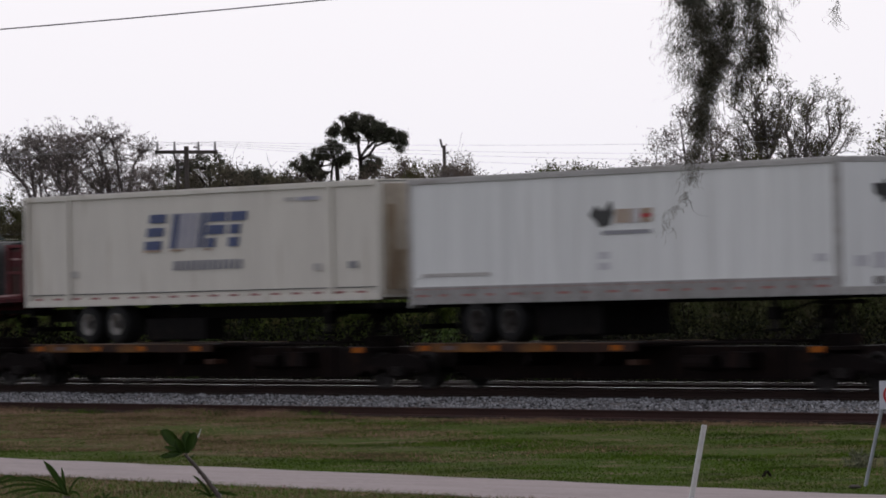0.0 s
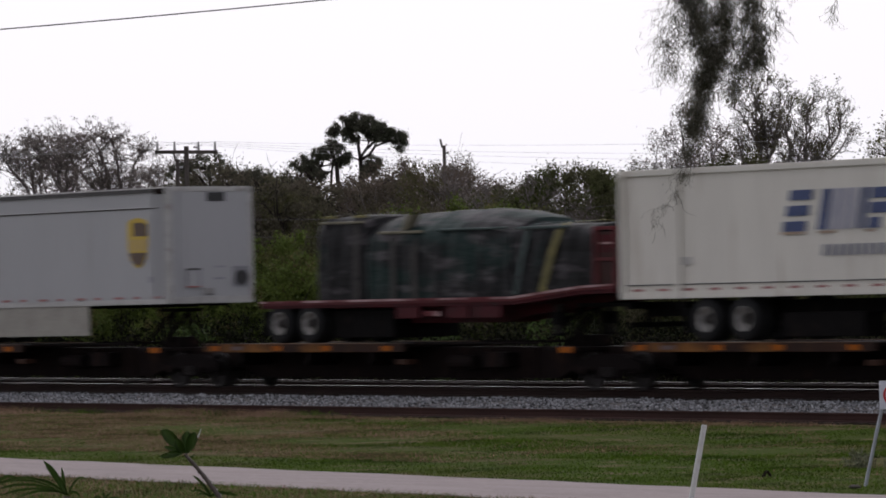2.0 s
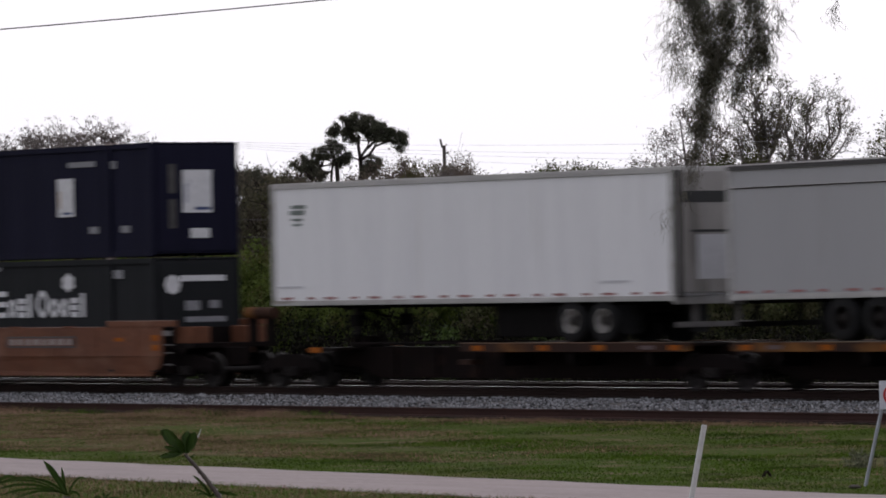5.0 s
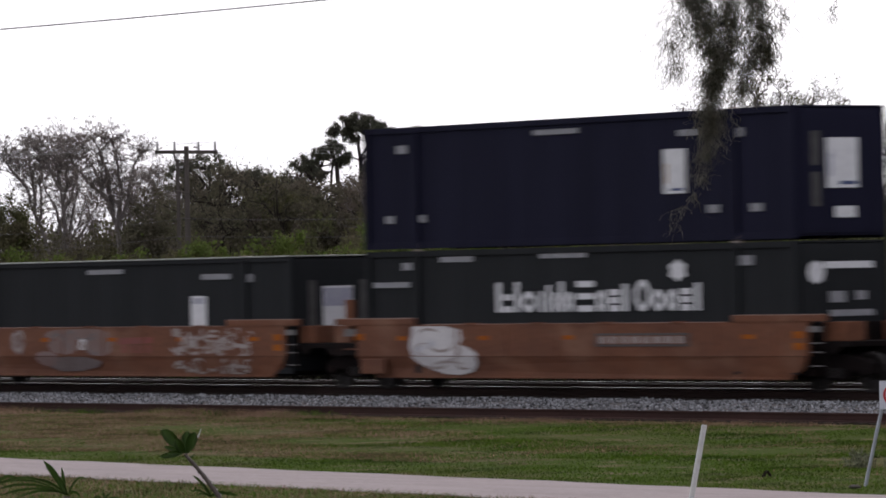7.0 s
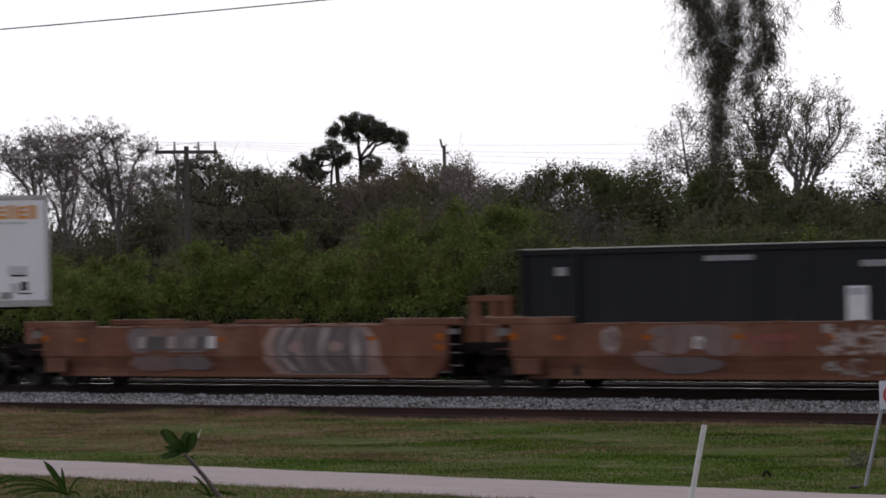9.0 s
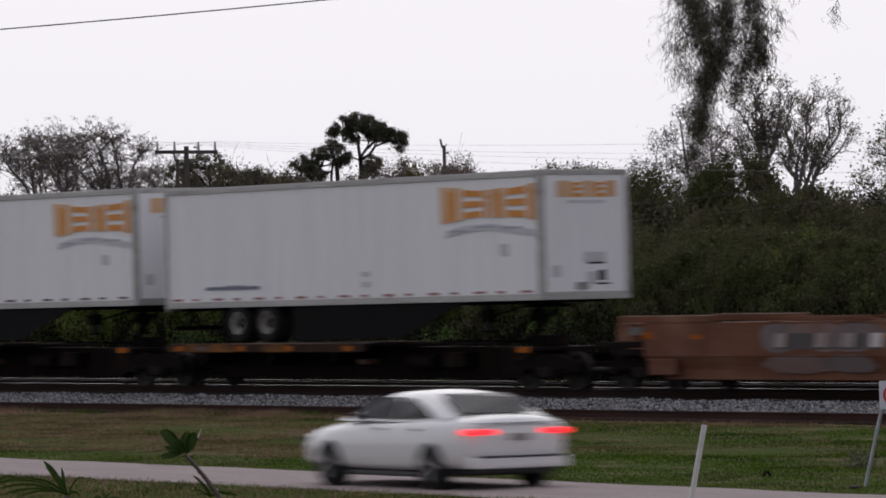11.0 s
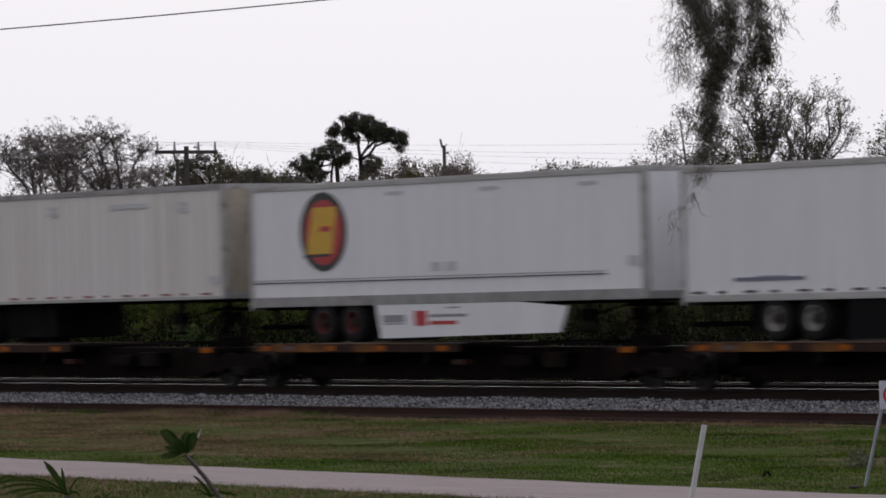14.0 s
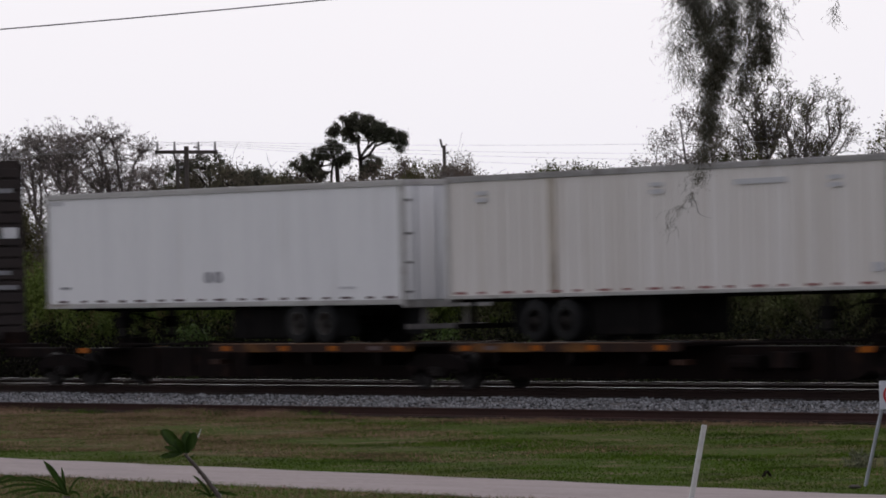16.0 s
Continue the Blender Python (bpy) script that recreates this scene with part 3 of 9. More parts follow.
# ---- plants ----
def foliage(centres, n, spread, leaf, flat=1.0):
    """Pointed leaves scattered about centres; returns corner points, three a leaf."""
    centres = np.asarray(centres, float)
    k = rng.integers(0, len(centres), n)
    c = centres[k, :3] + rng.normal(0, 1, (n, 3)) * (spread * centres[k, 3:4]) * np.array([1, 1, flat])
    d1 = rng.normal(0, 1, (n, 3))
    d1 /= np.linalg.norm(d1, axis=1, keepdims=True)
    d2 = np.cross(d1, rng.normal(0, 1, (n, 3)))
    d2 /= np.linalg.norm(d2, axis=1, keepdims=True)
    s = leaf * rng.uniform(0.5, 1.4, (n, 1))
    d1, d2 = d1 * s, d2 * s * 0.5
    return np.stack([c - d1, c + 0.7 * d1 + 1.2 * d2, c + 0.7 * d1 - 1.2 * d2], 1).reshape(-1, 3)


def leaf_mesh(name, corners, material, parent=None):
    return soup(name, corners, np.arange(len(corners)).reshape(-1, 3), material, parent)


def weeds(name, n, x0, x1, y0, y1, h, material, label):
    cs = np.stack([rng.uniform(x0, x1, n // 40), rng.uniform(y0, y1, n // 40), rng.uniform(0.05, 1.0, n // 40) * h - 0.45, rng.uniform(0.6, 1.2, n // 40)], -1)
    return tagged(leaf_mesh(name, foliage(cs, n, 0.22, 0.06), material), label, "weeds", kind="stuff")


def limb_points(a, b, bend, k=4):
    a, b = Vector(a), Vector(b)
    mid = [a.lerp(b, i / k) for i in range(k + 1)]
    for i in range(1, k):
        mid[i] += Vector(rng.normal(0, 1, 3)) * bend * (b - a).length
    return mid


def tree(x, y, h, label, leaf_mat, bark, crown=(3.0, 3.0, 2.5), low=0.35, clumps=26, leaves=5000, leaf=0.13, spread=0.45, twigs=40, trunk=0.18, lean=(0, 0),
         flat=1.0, stems=1, hollow=0.4, sides=1.0, group="", name="tree"):
    """Trunk or stems, limbs to every clump, fine twigs, and a crown of separate leaves in uneven clumps. low: where the crown begins."""
    t = thing(name, label, "tree", group, at=pose(x, y, -0.47))
    cz = h - crown[2]
    cs = []
    while len(cs) < clumps:
        p = rng.uniform(-1, 1, 3)
        r = np.linalg.norm(p)
        if r > 1 or r < hollow * rng.uniform(0, 1):
            continue
        q = np.array([p[0] * crown[0] + lean[0], p[1] * crown[1] + lean[1], cz + p[2] * crown[2]])
        if q[2] > low * h:
            cs.append([*q, rng.uniform(0.6, 1.3)])
    bm = bmesh.new()
    forks = []
    for s in range(stems):
        a = Vector((rng.normal(0, 0.25) * (stems > 1), rng.normal(0, 0.25) * (stems > 1), 0))
        top = Vector((lean[0] + rng.normal(0, 0.5) * (stems > 1) * crown[0], lean[1] + rng.normal(0, 0.3) * (stems > 1) * crown[1], cz + crown[2] * rng.uniform(0.0, 0.5)))
        pts = limb_points(a, top, 0.035, 6)
        path(pts, [trunk * (1 - 0.11 * i) / (1 if stems == 1 else 1.5) for i in range(7)], 7, bm)
        forks += [(p, trunk * (1 - 0.11 * i)) for i, p in enumerate(pts) if i >= 2]
    ends = []
    for c in cs:
        q = Vector(c[:3])
        fp, fr = min(forks, key=lambda f: (f[0] - q).length + (3.0 if f[0].z > q.z - 0.2 else 0.0) + rng.uniform(0, 0.6))
        pts = limb_points(fp, q, 0.07)
        r = min(fr * 0.5, 0.02 + 0.012 * (q - fp).length)
        path(pts, [r, r * 0.8, r * 0.62, r * 0.45, r * 0.25], 5, bm)
        ends.append(pts)
    for i in range(twigs):
        pts = ends[int(rng.integers(len(ends)))]
        a = pts[int(rng.integers(1, 5))]
        d = Vector(rng.normal(0, 1, 3))
        d.z = abs(d.z) * 1.2
        d = d.normalized() * rng.uniform(0.5, 1.4)
        pts = limb_points(a, a + d, 0.1, 3)
        path(pts, [0.014, 0.011, 0.008, 0.005], 3, bm)
        for _ in range(2):
            e = pts[2] + Vector(rng.normal(0, 0.35, 3)) + Vector((0, 0, 0.2))
            path([pts[1], pts[2].lerp(e, 0.5), e], [0.007, 0.006, 0.004], 3, bm)
        size = rng.uniform(0.25, 0.6)
        if pts[3].z < h - 0.1:
            cs.append([*pts[3], size])
    part("trunk", bm, bark, t)
    leaf_mesh("crown", foliage(cs, leaves, spread, leaf, flat), leaf_mat, t)
    return t


def bush(x, y, h, w, label, leaf_mat, leaves=12000, leaf=0.066, name="bush", group="bushes behind the track"):
    """Many stems that end in rounded sprays of leaves, with hollows between them."""
    t = thing(name, label, "bush", group, at=pose(x, y, -0.47))
    cs, tops = [], []
    for k in range(38):
        a, r = k * 2.4 + rng.normal(0, 0.2), math.sqrt((k + 0.5) / 38)
        top = h * (1 - 0.5 * r * r) * (1 - 0.38 * rng.uniform() ** 1.6)
        tops.append((r * w * math.cos(a), r * w * math.sin(a), top - 0.25))
        for _ in range(4):
            cs.append([tops[-1][0] + rng.normal(0, 0.2), tops[-1][1] + rng.normal(0, 0.2), top - 0.2 - abs(rng.normal(0, 0.35)), rng.uniform(0.5, 1.0)])
        cs.append([r * w * math.cos(a + 1), r * w * math.sin(a + 1), top * rng.uniform(0.15, 0.6), rng.uniform(1.0, 1.8)])
    bm = bmesh.new()
    for q in tops[::2]:
        path(limb_points((rng.normal(0, 0.2), rng.normal(0, 0.2), 0), q, 0.05), [0.035, 0.028, 0.02, 0.014, 0.008], 3, bm)
    part("branchwork", bm, bark_dark, t)
    leaf_mesh("leaves", foliage(cs, leaves, 0.2, leaf), leaf_mat, t)
    return t


OAK = "broad dense evergreen oak with dark crown"
for x, y, h, cx, cz in ((-67.0, 38, 6.8, 2.4, 2.6), (-62.7, 36, 7.4, 2.8, 2.3), (-60.0, 37, 6.8, 2.4, 2.2), (-62.5, 40, 6.9, 2.3, 2.2), (-59.0, 40, 6.9, 2.2, 2.4)):
    tree(x, y, h, OAK, leaf_dark, bark_dark, (cx * 0.85, cx * 0.85, cz * 0.8), 0.42, 34, 9500, 0.055, 0.30, 50, 0.2, group="dark oaks")
# the plane across the view: RV to the right in the picture, up is z
RV = Vector((0.590, 0.807, 0.0))
FV = Vector((-0.807, 0.590, 0.0))

def branchy(x, y, h, label, leaf_mat, bark, ways, leaves, leaf=0.06, trunk=0.13, spread=0.16, group="", size=1.5, fork=0.6, low=0.42, bare=0.0):
    """A half-bare tree: each way is the end of one main stem (across the view, away, up); every stem forks three times into fine twigs."""
    t = thing("tree", label, "tree", group, at=pose(x, y, -0.47))
    bm = bmesh.new()
    cs = []

    def grow(a, b, r, level):
        pts = limb_points(a, b, (0.06, 0.09, 0.1, 0.1)[level], 4)
        path(pts, [r, r * 0.84, r * 0.68, r * 0.5, r * 0.3], (6, 4, 3, 3)[level], bm)
        if level >= 2 and pts[4].z > h * bare:
            cs.append([*pts[4], rng.uniform(0.4, 1.2)])
        if level >= 3:
            return
        d = b - a
        for k in range((11, 6, 4)[level]):
            s = 0.25 + 0.75 * (k + rng.uniform()) / (11, 6, 4)[level]
            i = min(3, int(s * 4))
            p = pts[i].lerp(pts[i + 1], s * 4 - i)
            side = Vector(rng.normal(0, 1, 3))
            side -= side.project(d)
            way = (d.normalized() * rng.uniform(0.4, 0.9) + side.normalized() * rng.uniform(fork, 2.0 * fork) + Vector((0, 0, 0.2))).normalized()
            ln = size * (1.0, 0.5, 0.28)[level] * rng.uniform(0.6, 1.1) * (1.15 - 0.4 * s)
            grow(p, p + way * ln, max(r * (1 - 0.6 * s) * 0.62, 0.0075), level + 1)

    root = Vector((0, 0, h * low))
    path(limb_points((0, 0, 0), root, 0.02, 3), [trunk * 1.5, trunk * 1.35, trunk * 1.25, trunk * 1.1], 7, bm)
    for right, away, up in ways:
        grow(root + Vector((rng.normal(0, 0.08), rng.normal(0, 0.08), rng.uniform(-0.3, 0.1))), RV * right + FV * away + Vector((0, 0, up)), trunk, 0)
    part("trunk", bm, bark, t)
    leaf_mesh("crown", foliage(cs, leaves, spread, leaf), leaf_mat, t)
    return t


def mound(x, y, h, w, label, leaf_mat, leaves=26000, leaf=0.055, group="", rough=0.22, kind="tree", skirt=True):
    """A closed rounded crown: thick small leaves over a lumpy dome that reaches low, on a short trunk."""
    t = thing(kind, label, kind, group, at=pose(x, y, -0.47))
    part("trunk", path(limb_points((0, 0, 0), (0, 0, h * 0.6), 0.03, 4), [0.2, 0.17, 0.15, 0.12, 0.08], 7), bark_dark, t)
    d = rng.normal(0, 1, (90, 3))
    d /= np.linalg.norm(d, axis=1, keepdims=True)
    d[:, 2] = np.abs(d[:, 2])
    rad = 1 - rough * rng.uniform(0, 1, 90)
    low = h * 0.42
    c = np.stack([d[:, 0] * w * rad, d[:, 1] * w * rad, low + d[:, 2] ** 0.55 * (h - low - 0.2) * rad, rng.uniform(0.7, 1.2, 90)], -1)
    under = np.stack([rng.uniform(-1, 1, 80) * w * 0.95, rng.uniform(-1, 1, 80) * w * 0.9, rng.uniform(0.3, h * 0.75, 80), rng.uniform(1.0, 1.8, 80)], -1)
    pts = foliage(c, leaves, 0.17, leaf)
    if skirt:
        pts = np.concatenate([pts, foliage(under, leaves // 2, 0.34, leaf * 1.6)])
    leaf_mesh("crown", pts, leaf_mat, t)
    return t


rng = np.random.default_rng(21)
LACY = "tall thin tree with grey-brown half-bare lacy crown"


def limbed(x, y, label, leaf_mat, bark, limbs, leaves, trunk=0.11, leaf=0.036, cap=0.42, group="lacy trees", dark=()):
    """A tall open tree: each limb is a line of (right, up) points across the view; side shoots with leaf tufts sit on its upper half, flat tufts on its tip."""
    t = thing("tree", label, "tree", group, at=pose(x, y, -0.47))
    bm = bmesh.new()
    cs = []
    for n, limb in enumerate(limbs):
        away = rng.normal(0, 0.5)
        pts = []
        for k, (p, q) in enumerate(zip(limb, limb[1:])):
            for i in range(3 if n else 5):
                u = i / (3 if n else 5)
                pts.append(RV * (p[0] + (q[0] - p[0]) * u) + FV * (away * (k + u) / len(limb) * (n > 0)) + Vector((0, 0, p[1] + (q[1] - p[1]) * u)) + Vector(rng.normal(0, 0.035, 3)) * (n > 0))
        pts.append(RV * limb[-1][0] + FV * (away * (n > 0)) + Vector((0, 0, limb[-1][1])))
        r0 = trunk if n == 0 else trunk * 0.72
        path(pts, [r0 * (1 - (0.25 if n == 0 else 0.82) * i / (len(pts) - 1)) for i in range(len(pts))], 6, bm)
        if n == 0:
            continue
        for k in range(34):
            u = 0.12 + 0.88 * (k + rng.uniform()) / 34
            i = min(len(pts) - 2, int(u * (len(pts) - 1)))
            a = pts[i].lerp(pts[i + 1], u * (len(pts) - 1) - i)
            d = RV * rng.normal(0, 0.8) + FV * rng.normal(0, 0.6) + Vector((0, 0, rng.uniform(0.1, 0.9)))
            e = a + d.normalized() * rng.uniform(0.3, 0.8) * (1.25 - 0.4 * u)
            m = a.lerp(e, 0.5) + Vector(rng.normal(0, 0.06, 3))
            path([a, m, e], [0.018, 0.012, 0.007], 3, bm)
            for _ in range(5):
                f = e + Vector(rng.normal(0, 0.24, 3)) + Vector((0, 0, 0.12))
                path([m.lerp(e, rng.uniform(0.2, 1.0)), f], [0.009, 0.005], 3, bm)
                cs.append([*f, rng.uniform(0.3, 1.0) * (0.7 + 0.5 * u)])
        for _ in range(9):
            f = pts[-1] + RV * rng.normal(0, cap * 0.6) + FV * rng.normal(0, cap * 0.5) + Vector((0, 0, rng.normal(0, 0.07)))
            path([pts[-2], pts[-1].lerp(f, 0.4) + Vector((0, 0, -0.08)), f], [0.016, 0.011, 0.005], 3, bm)
            cs += [[*f, 0.9]] * 2
    for right, up, wide in dark:
        for _ in range(40):
            cs.append([*(RV * (right + rng.normal(0, wide * 0.5)) + FV * rng.normal(0, 0.3) + Vector((0, 0, up + rng.normal(0, wide * 0.28)))), 1.2])
    part("trunk", bm, bark, t)
    leaf_mesh("crown", foliage(cs, leaves, 0.085, leaf, 0.7), leaf_mat, t)
    return t


limbed(-78.82, 42, LACY, leaf_brown, bark_grey, [[(0.0, 0.0), (-0.05, 3.89), (-0.13, 5.45)], [(-0.13, 5.38), (-0.52, 6.53), (-1.0, 7.69), (-1.58, 8.96)], [(-0.3, 5.95), (-0.44, 7.33), (-0.81, 8.48), (-1.09, 9.18)],
        [(-0.13, 5.49), (0.04, 6.98), (-0.12, 8.24), (-0.34, 9.09)], [(-0.09, 5.26), (0.31, 6.74), (0.61, 8.0), (1.03, 8.59)], [(-0.52, 6.53), (-1.08, 7.11), (-1.64, 7.81), (-2.09, 8.51)]], 12500, 0.13, dark=[(-0.75, 7.75, 0.55), (0.4, 7.2, 0.4)])
limbed(-84.48, 43, LACY, leaf_brown, bark_grey, [[(0.0, 0.0), (0.0, 3.7), (-0.06, 5.6)], [(-0.06, 5.59), (-0.22, 7.24), (-0.5, 8.3), (-0.65, 9.24)], [(-0.14, 6.53), (0.07, 7.7), (0.04, 8.64), (-0.09, 9.16)],
        [(-0.18, 7.0), (-0.74, 7.95), (-1.08, 8.66), (-1.26, 8.94)], [(-0.1, 6.06), (0.41, 7.22), (0.55, 8.16), (0.44, 8.82)]], 7500, 0.10)
limbed(-87.31, 44, LACY, leaf_brown, bark_grey, [[(0.4, 0.0), (0.0, 3.97), (-0.38, 5.4)], [(-0.38, 5.4), (-0.9, 6.72), (-1.16, 7.79), (-1.43, 8.47)], [(-0.71, 6.36), (-0.73, 7.79), (-0.91, 8.62), (-1.02, 9.22)],
        [(-1.05, 7.32), (-1.59, 7.92), (-1.91, 8.4), (-2.28, 8.72)], [(-0.49, 5.76), (-0.34, 7.07), (-0.4, 8.02), (-0.48, 8.61)]], 7500, 0.10)
limbed(-90.9, 47, LACY, leaf_brown, bark_grey, [[(0.3, 0.0), (0.1, 3.6), (-0.1, 4.9)], [(-0.1, 4.9), (-0.4, 6.3), (-0.9, 7.5), (-1.2, 8.3)], [(0.0, 4.7), (0.3, 6.0), (0.5, 7.2), (0.4, 8.2)], [(-0.1, 5.0), (-0.1, 6.4), (-0.3, 7.7), (-0.2, 8.6)], [(0.1, 4.4), (0.8, 5.6), (1.3, 6.6), (1.6, 7.4)]], 7500, 0.10)
limbed(-82.0, 47, LACY, leaf_brown, bark_grey, [[(0.2, 0.0), (0.0, 3.4), (0.0, 4.6)], [(0.0, 4.6), (-0.6, 5.8), (-1.1, 6.8), (-1.3, 7.8)], [(0.0, 4.5), (0.2, 5.9), (0.1, 7.2), (0.3, 8.2)], [(0.1, 4.3), (0.9, 5.4), (1.4, 6.3), (1.9, 7.2)], [(-0.1, 4.2), (-1.0, 5.0), (-1.6, 5.8), (-1.9, 6.6)]], 7500, 0.10)
limbed(-79.4, 45, LACY, leaf_brown, bark_grey, [[(0.0, 0.0), (0.0, 3.4), (0.0, 4.6)], [(0.0, 4.6), (-0.5, 5.8), (-0.8, 6.8), (-1.0, 7.6)], [(0.0, 4.5), (0.2, 5.9), (0.4, 7.0), (0.3, 7.9)], [(0.1, 4.3), (0.7, 5.4), (1.0, 6.3), (1.1, 7.2)]], 6500, 0.10)
for x, y, h, w in ((-92.5, 47, 8.4, 2.0), (-85.0, 46, 8.2, 1.9), (-81.2, 45, 8.0, 1.8), (-79.2, 44, 7.6, 1.6)):
    branchy(x, y, h, LACY, leaf_brown, bark_grey, [(-w * 0.8, 0.2, h - 1.4), (-w * 0.3, -0.4, h - 0.5), (w * 0.3, 0.3, h - 0.6), (w * 0.85, 0.2, h - 1.6)], 3000, 0.036, 0.075, 0.12, "lacy trees", 0.9, 0.6, 0.3, 0.45)
mound(-86.0, 41, 7.6, 1.35, "dark bushy tree below the lacy crowns", leaf_olive, 15000, 0.05, "scrub trees", 0.5)
mound(-76.7, 42, 7.45, 1.05, "dark bushy tree below the lacy crowns", leaf_dark, 8000, 0.05, "scrub trees", 0.6)
mound(-83.5, 43, 5.7, 1.6, "dark bushy tree below the lacy crowns", leaf_dark, 7000, 0.05, "scrub trees", 0.6)
mound(-80.3, 43, 6.0, 1.5, "dark bushy tree below the lacy crowns", leaf_olive, 7000, 0.05, "scrub trees", 0.6)

# pines with flat umbrella plates of needles on bare limbs
PINE = "tall slash pine with flat-topped dark needle clumps"


def pine(x, y, h, tiers, trunk=0.16, lean=0.0):
    """tiers: (offset along the view's right, height of the plate's top, radius, number of clumps)"""
    t = thing("tree", PINE, "tree", "pines", at=pose(x, y, -0.47))
    bm = bmesh.new()
    pts = limb_points((0, 0, 0), RV * lean + Vector((0, 0, h * 0.9)), 0.022, 9)
    path(pts, [trunk * (1 - 0.09 * i) for i in range(10)], 7, bm)
    cs = []
    for off, top, rad, n in tiers:
        mid = RV * off
        elbows = []
        for k in range(n):
            a, r = k * 2.4, rad * math.sqrt((k + 0.5) / n)
            q = mid + Vector((r * math.cos(a), r * math.sin(a), top - 0.55 * (r / rad) ** 2 * rad - 0.16 - 1.0 * rad * rng.uniform() ** 2.2)) + Vector(rng.normal(0, 0.09, 3))
            cs.append([*q, rng.uniform(0.8, 1.2)])
            if k % 4 == 0 or not elbows:
                f = min(pts[6:], key=lambda p: abs(p.z - (q.z - 0.5 - 0.6 * (q - p).to_2d().length)) + rng.uniform(0, 0.9))
                elbow = f.lerp(q, 0.62) + Vector((rng.normal(0, 0.14), rng.normal(0, 0.14), rng.uniform(-0.25, 0.05)))
                path([*limb_points(f, elbow, 0.13, 4), q], [0.05, 0.045, 0.038, 0.032, 0.026, 0.01], 5, bm)
                elbows.append(elbow)
            else:
                f = min(elbows, key=lambda p: (p - q).length)
                path([f, f.lerp(q, 0.5) + Vector(rng.normal(0, 0.06, 3)), q], [0.03, 0.022, 0.01], 4, bm)
    part("trunk", bm, bark_dark, t)
    leaf_mesh("crown", foliage(cs, 280 * len(cs), 0.12, 0.037, 0.75), leaf_pine, t)
    return t


def umbrella(x, y, limbs, lobes, leaves=150):
    """A pine drawn limb by limb: limbs are (radius, (right, up), ...) lines across the view, lobes are (right, up, half width, half height) pads of needles."""
    t = thing("tree", PINE, "tree", "pines", at=pose(x, y, -0.47))
    bm = bmesh.new()
    knots = []
    for r, *pts in limbs:
        line = [RV * o + FV * rng.normal(0, 0.12) + Vector((0, 0, z)) for o, z in pts]
        path(line, [1.25 * r * (1 - 0.45 * i / (len(line) - 1)) for i in range(len(line))], 6, bm)
        knots += line[len(line) // 2:]
    cs = []
    for o, z, rw, rh in lobes:
        rw, rh = 1.1 * rw + 0.02, 1.12 * rh + 0.02
        for _ in range(max(4, round(rw * rh * 235))):
            a, q = rng.uniform(0, 6.28), math.sqrt(rng.uniform(0, 1))
            p = RV * (o + rw * q * math.cos(a)) + FV * rng.normal(0, 0.5 * rw) + Vector((0, 0, z - 0.13 + rh * q * math.sin(a)))
            cs.append([*p, rng.uniform(0.75, 1.25)])
            f = min(knots, key=lambda n: (n - p).length + max(0.0, n.z - p.z))
            if rng.uniform() < 0.6:
                path([f, f.lerp(p, 0.5) + Vector(rng.normal(0, 0.07, 3)), p], [0.022, 0.016, 0.008], 4, bm)
    part("trunk", bm, bark_dark, t)
    leaf_mesh("crown", foliage(cs, leaves * len(cs), 0.072, 0.029, 0.85), leaf_pine, t)
    return t


rng = np.random.default_rng(4)
umbrella(-67.63, 46, [(0.15, (0.1, 0.0), (0.07, 5.0), (0.08, 7.2), (0.03, 8.0)), (0.055, (0.02, 7.95), (-0.04, 8.4), (0.02, 8.7), (-0.15, 8.95), (-0.5, 9.1)), (0.05, (0.05, 7.95), (0.32, 8.3), (0.38, 8.55), (0.25, 8.8), (0.1, 9.3)),
                      (0.05, (0.3, 8.25), (0.65, 8.6), (0.85, 8.85), (1.0, 9.2)), (0.055, (0.1, 7.85), (0.42, 8.05), (0.62, 8.35), (1.05, 8.5), (1.5, 8.65)), (0.04, (0.0, 8.6), (-0.35, 8.85), (-0.85, 9.0)), (0.03, (0.0, 7.8), (-0.3, 7.95), (-0.5, 8.0))],
         [(-0.90, 9.08, 0.32, 0.17), (-0.50, 9.32, 0.40, 0.27), (0.08, 9.42, 0.46, 0.29), (-0.25, 8.78, 0.30, 0.11), (0.48, 9.15, 0.40, 0.28), (0.95, 9.08, 0.42, 0.26), (1.42, 8.86, 0.34, 0.20), (1.62, 8.50, 0.20, 0.2), (0.82, 8.80, 0.34, 0.12),
          (0.55, 7.85, 0.25, 0.2), (0.45, 7.55, 0.3, 0.25), (-0.5, 8.02, 0.2, 0.1)])
umbrella(-68.21, 45, [(0.09, (0.35, 0.0), (0.32, 6.5), (0.25, 7.6), (0.1, 8.05), (-0.05, 8.4)), (0.05, (0.0, 6.6), (0.05, 7.4), (0.15, 7.9)), (0.035, (0.2, 7.8), (0.45, 8.0), (0.6, 8.1)), (0.035, (0.1, 8.0), (-0.25, 8.15), (-0.5, 8.25)), (0.03, (0.15, 7.7), (-0.3, 7.6), (-0.7, 7.7))],
         [(-0.02, 8.55, 0.26, 0.14), (-0.45, 8.28, 0.26, 0.15), (-0.3, 8.03, 0.28, 0.12), (0.30, 8.42, 0.19, 0.16), (0.36, 7.85, 0.28, 0.2), (0.66, 8.08, 0.12, 0.14), (-0.75, 7.8, 0.3, 0.24), (-0.62, 7.5, 0.3, 0.2)])
pine(-66.0, 46, 6.9, [(0.0, 7.2, 1.1, 12), (1.2, 7.1, 0.9, 9)], 0.12)
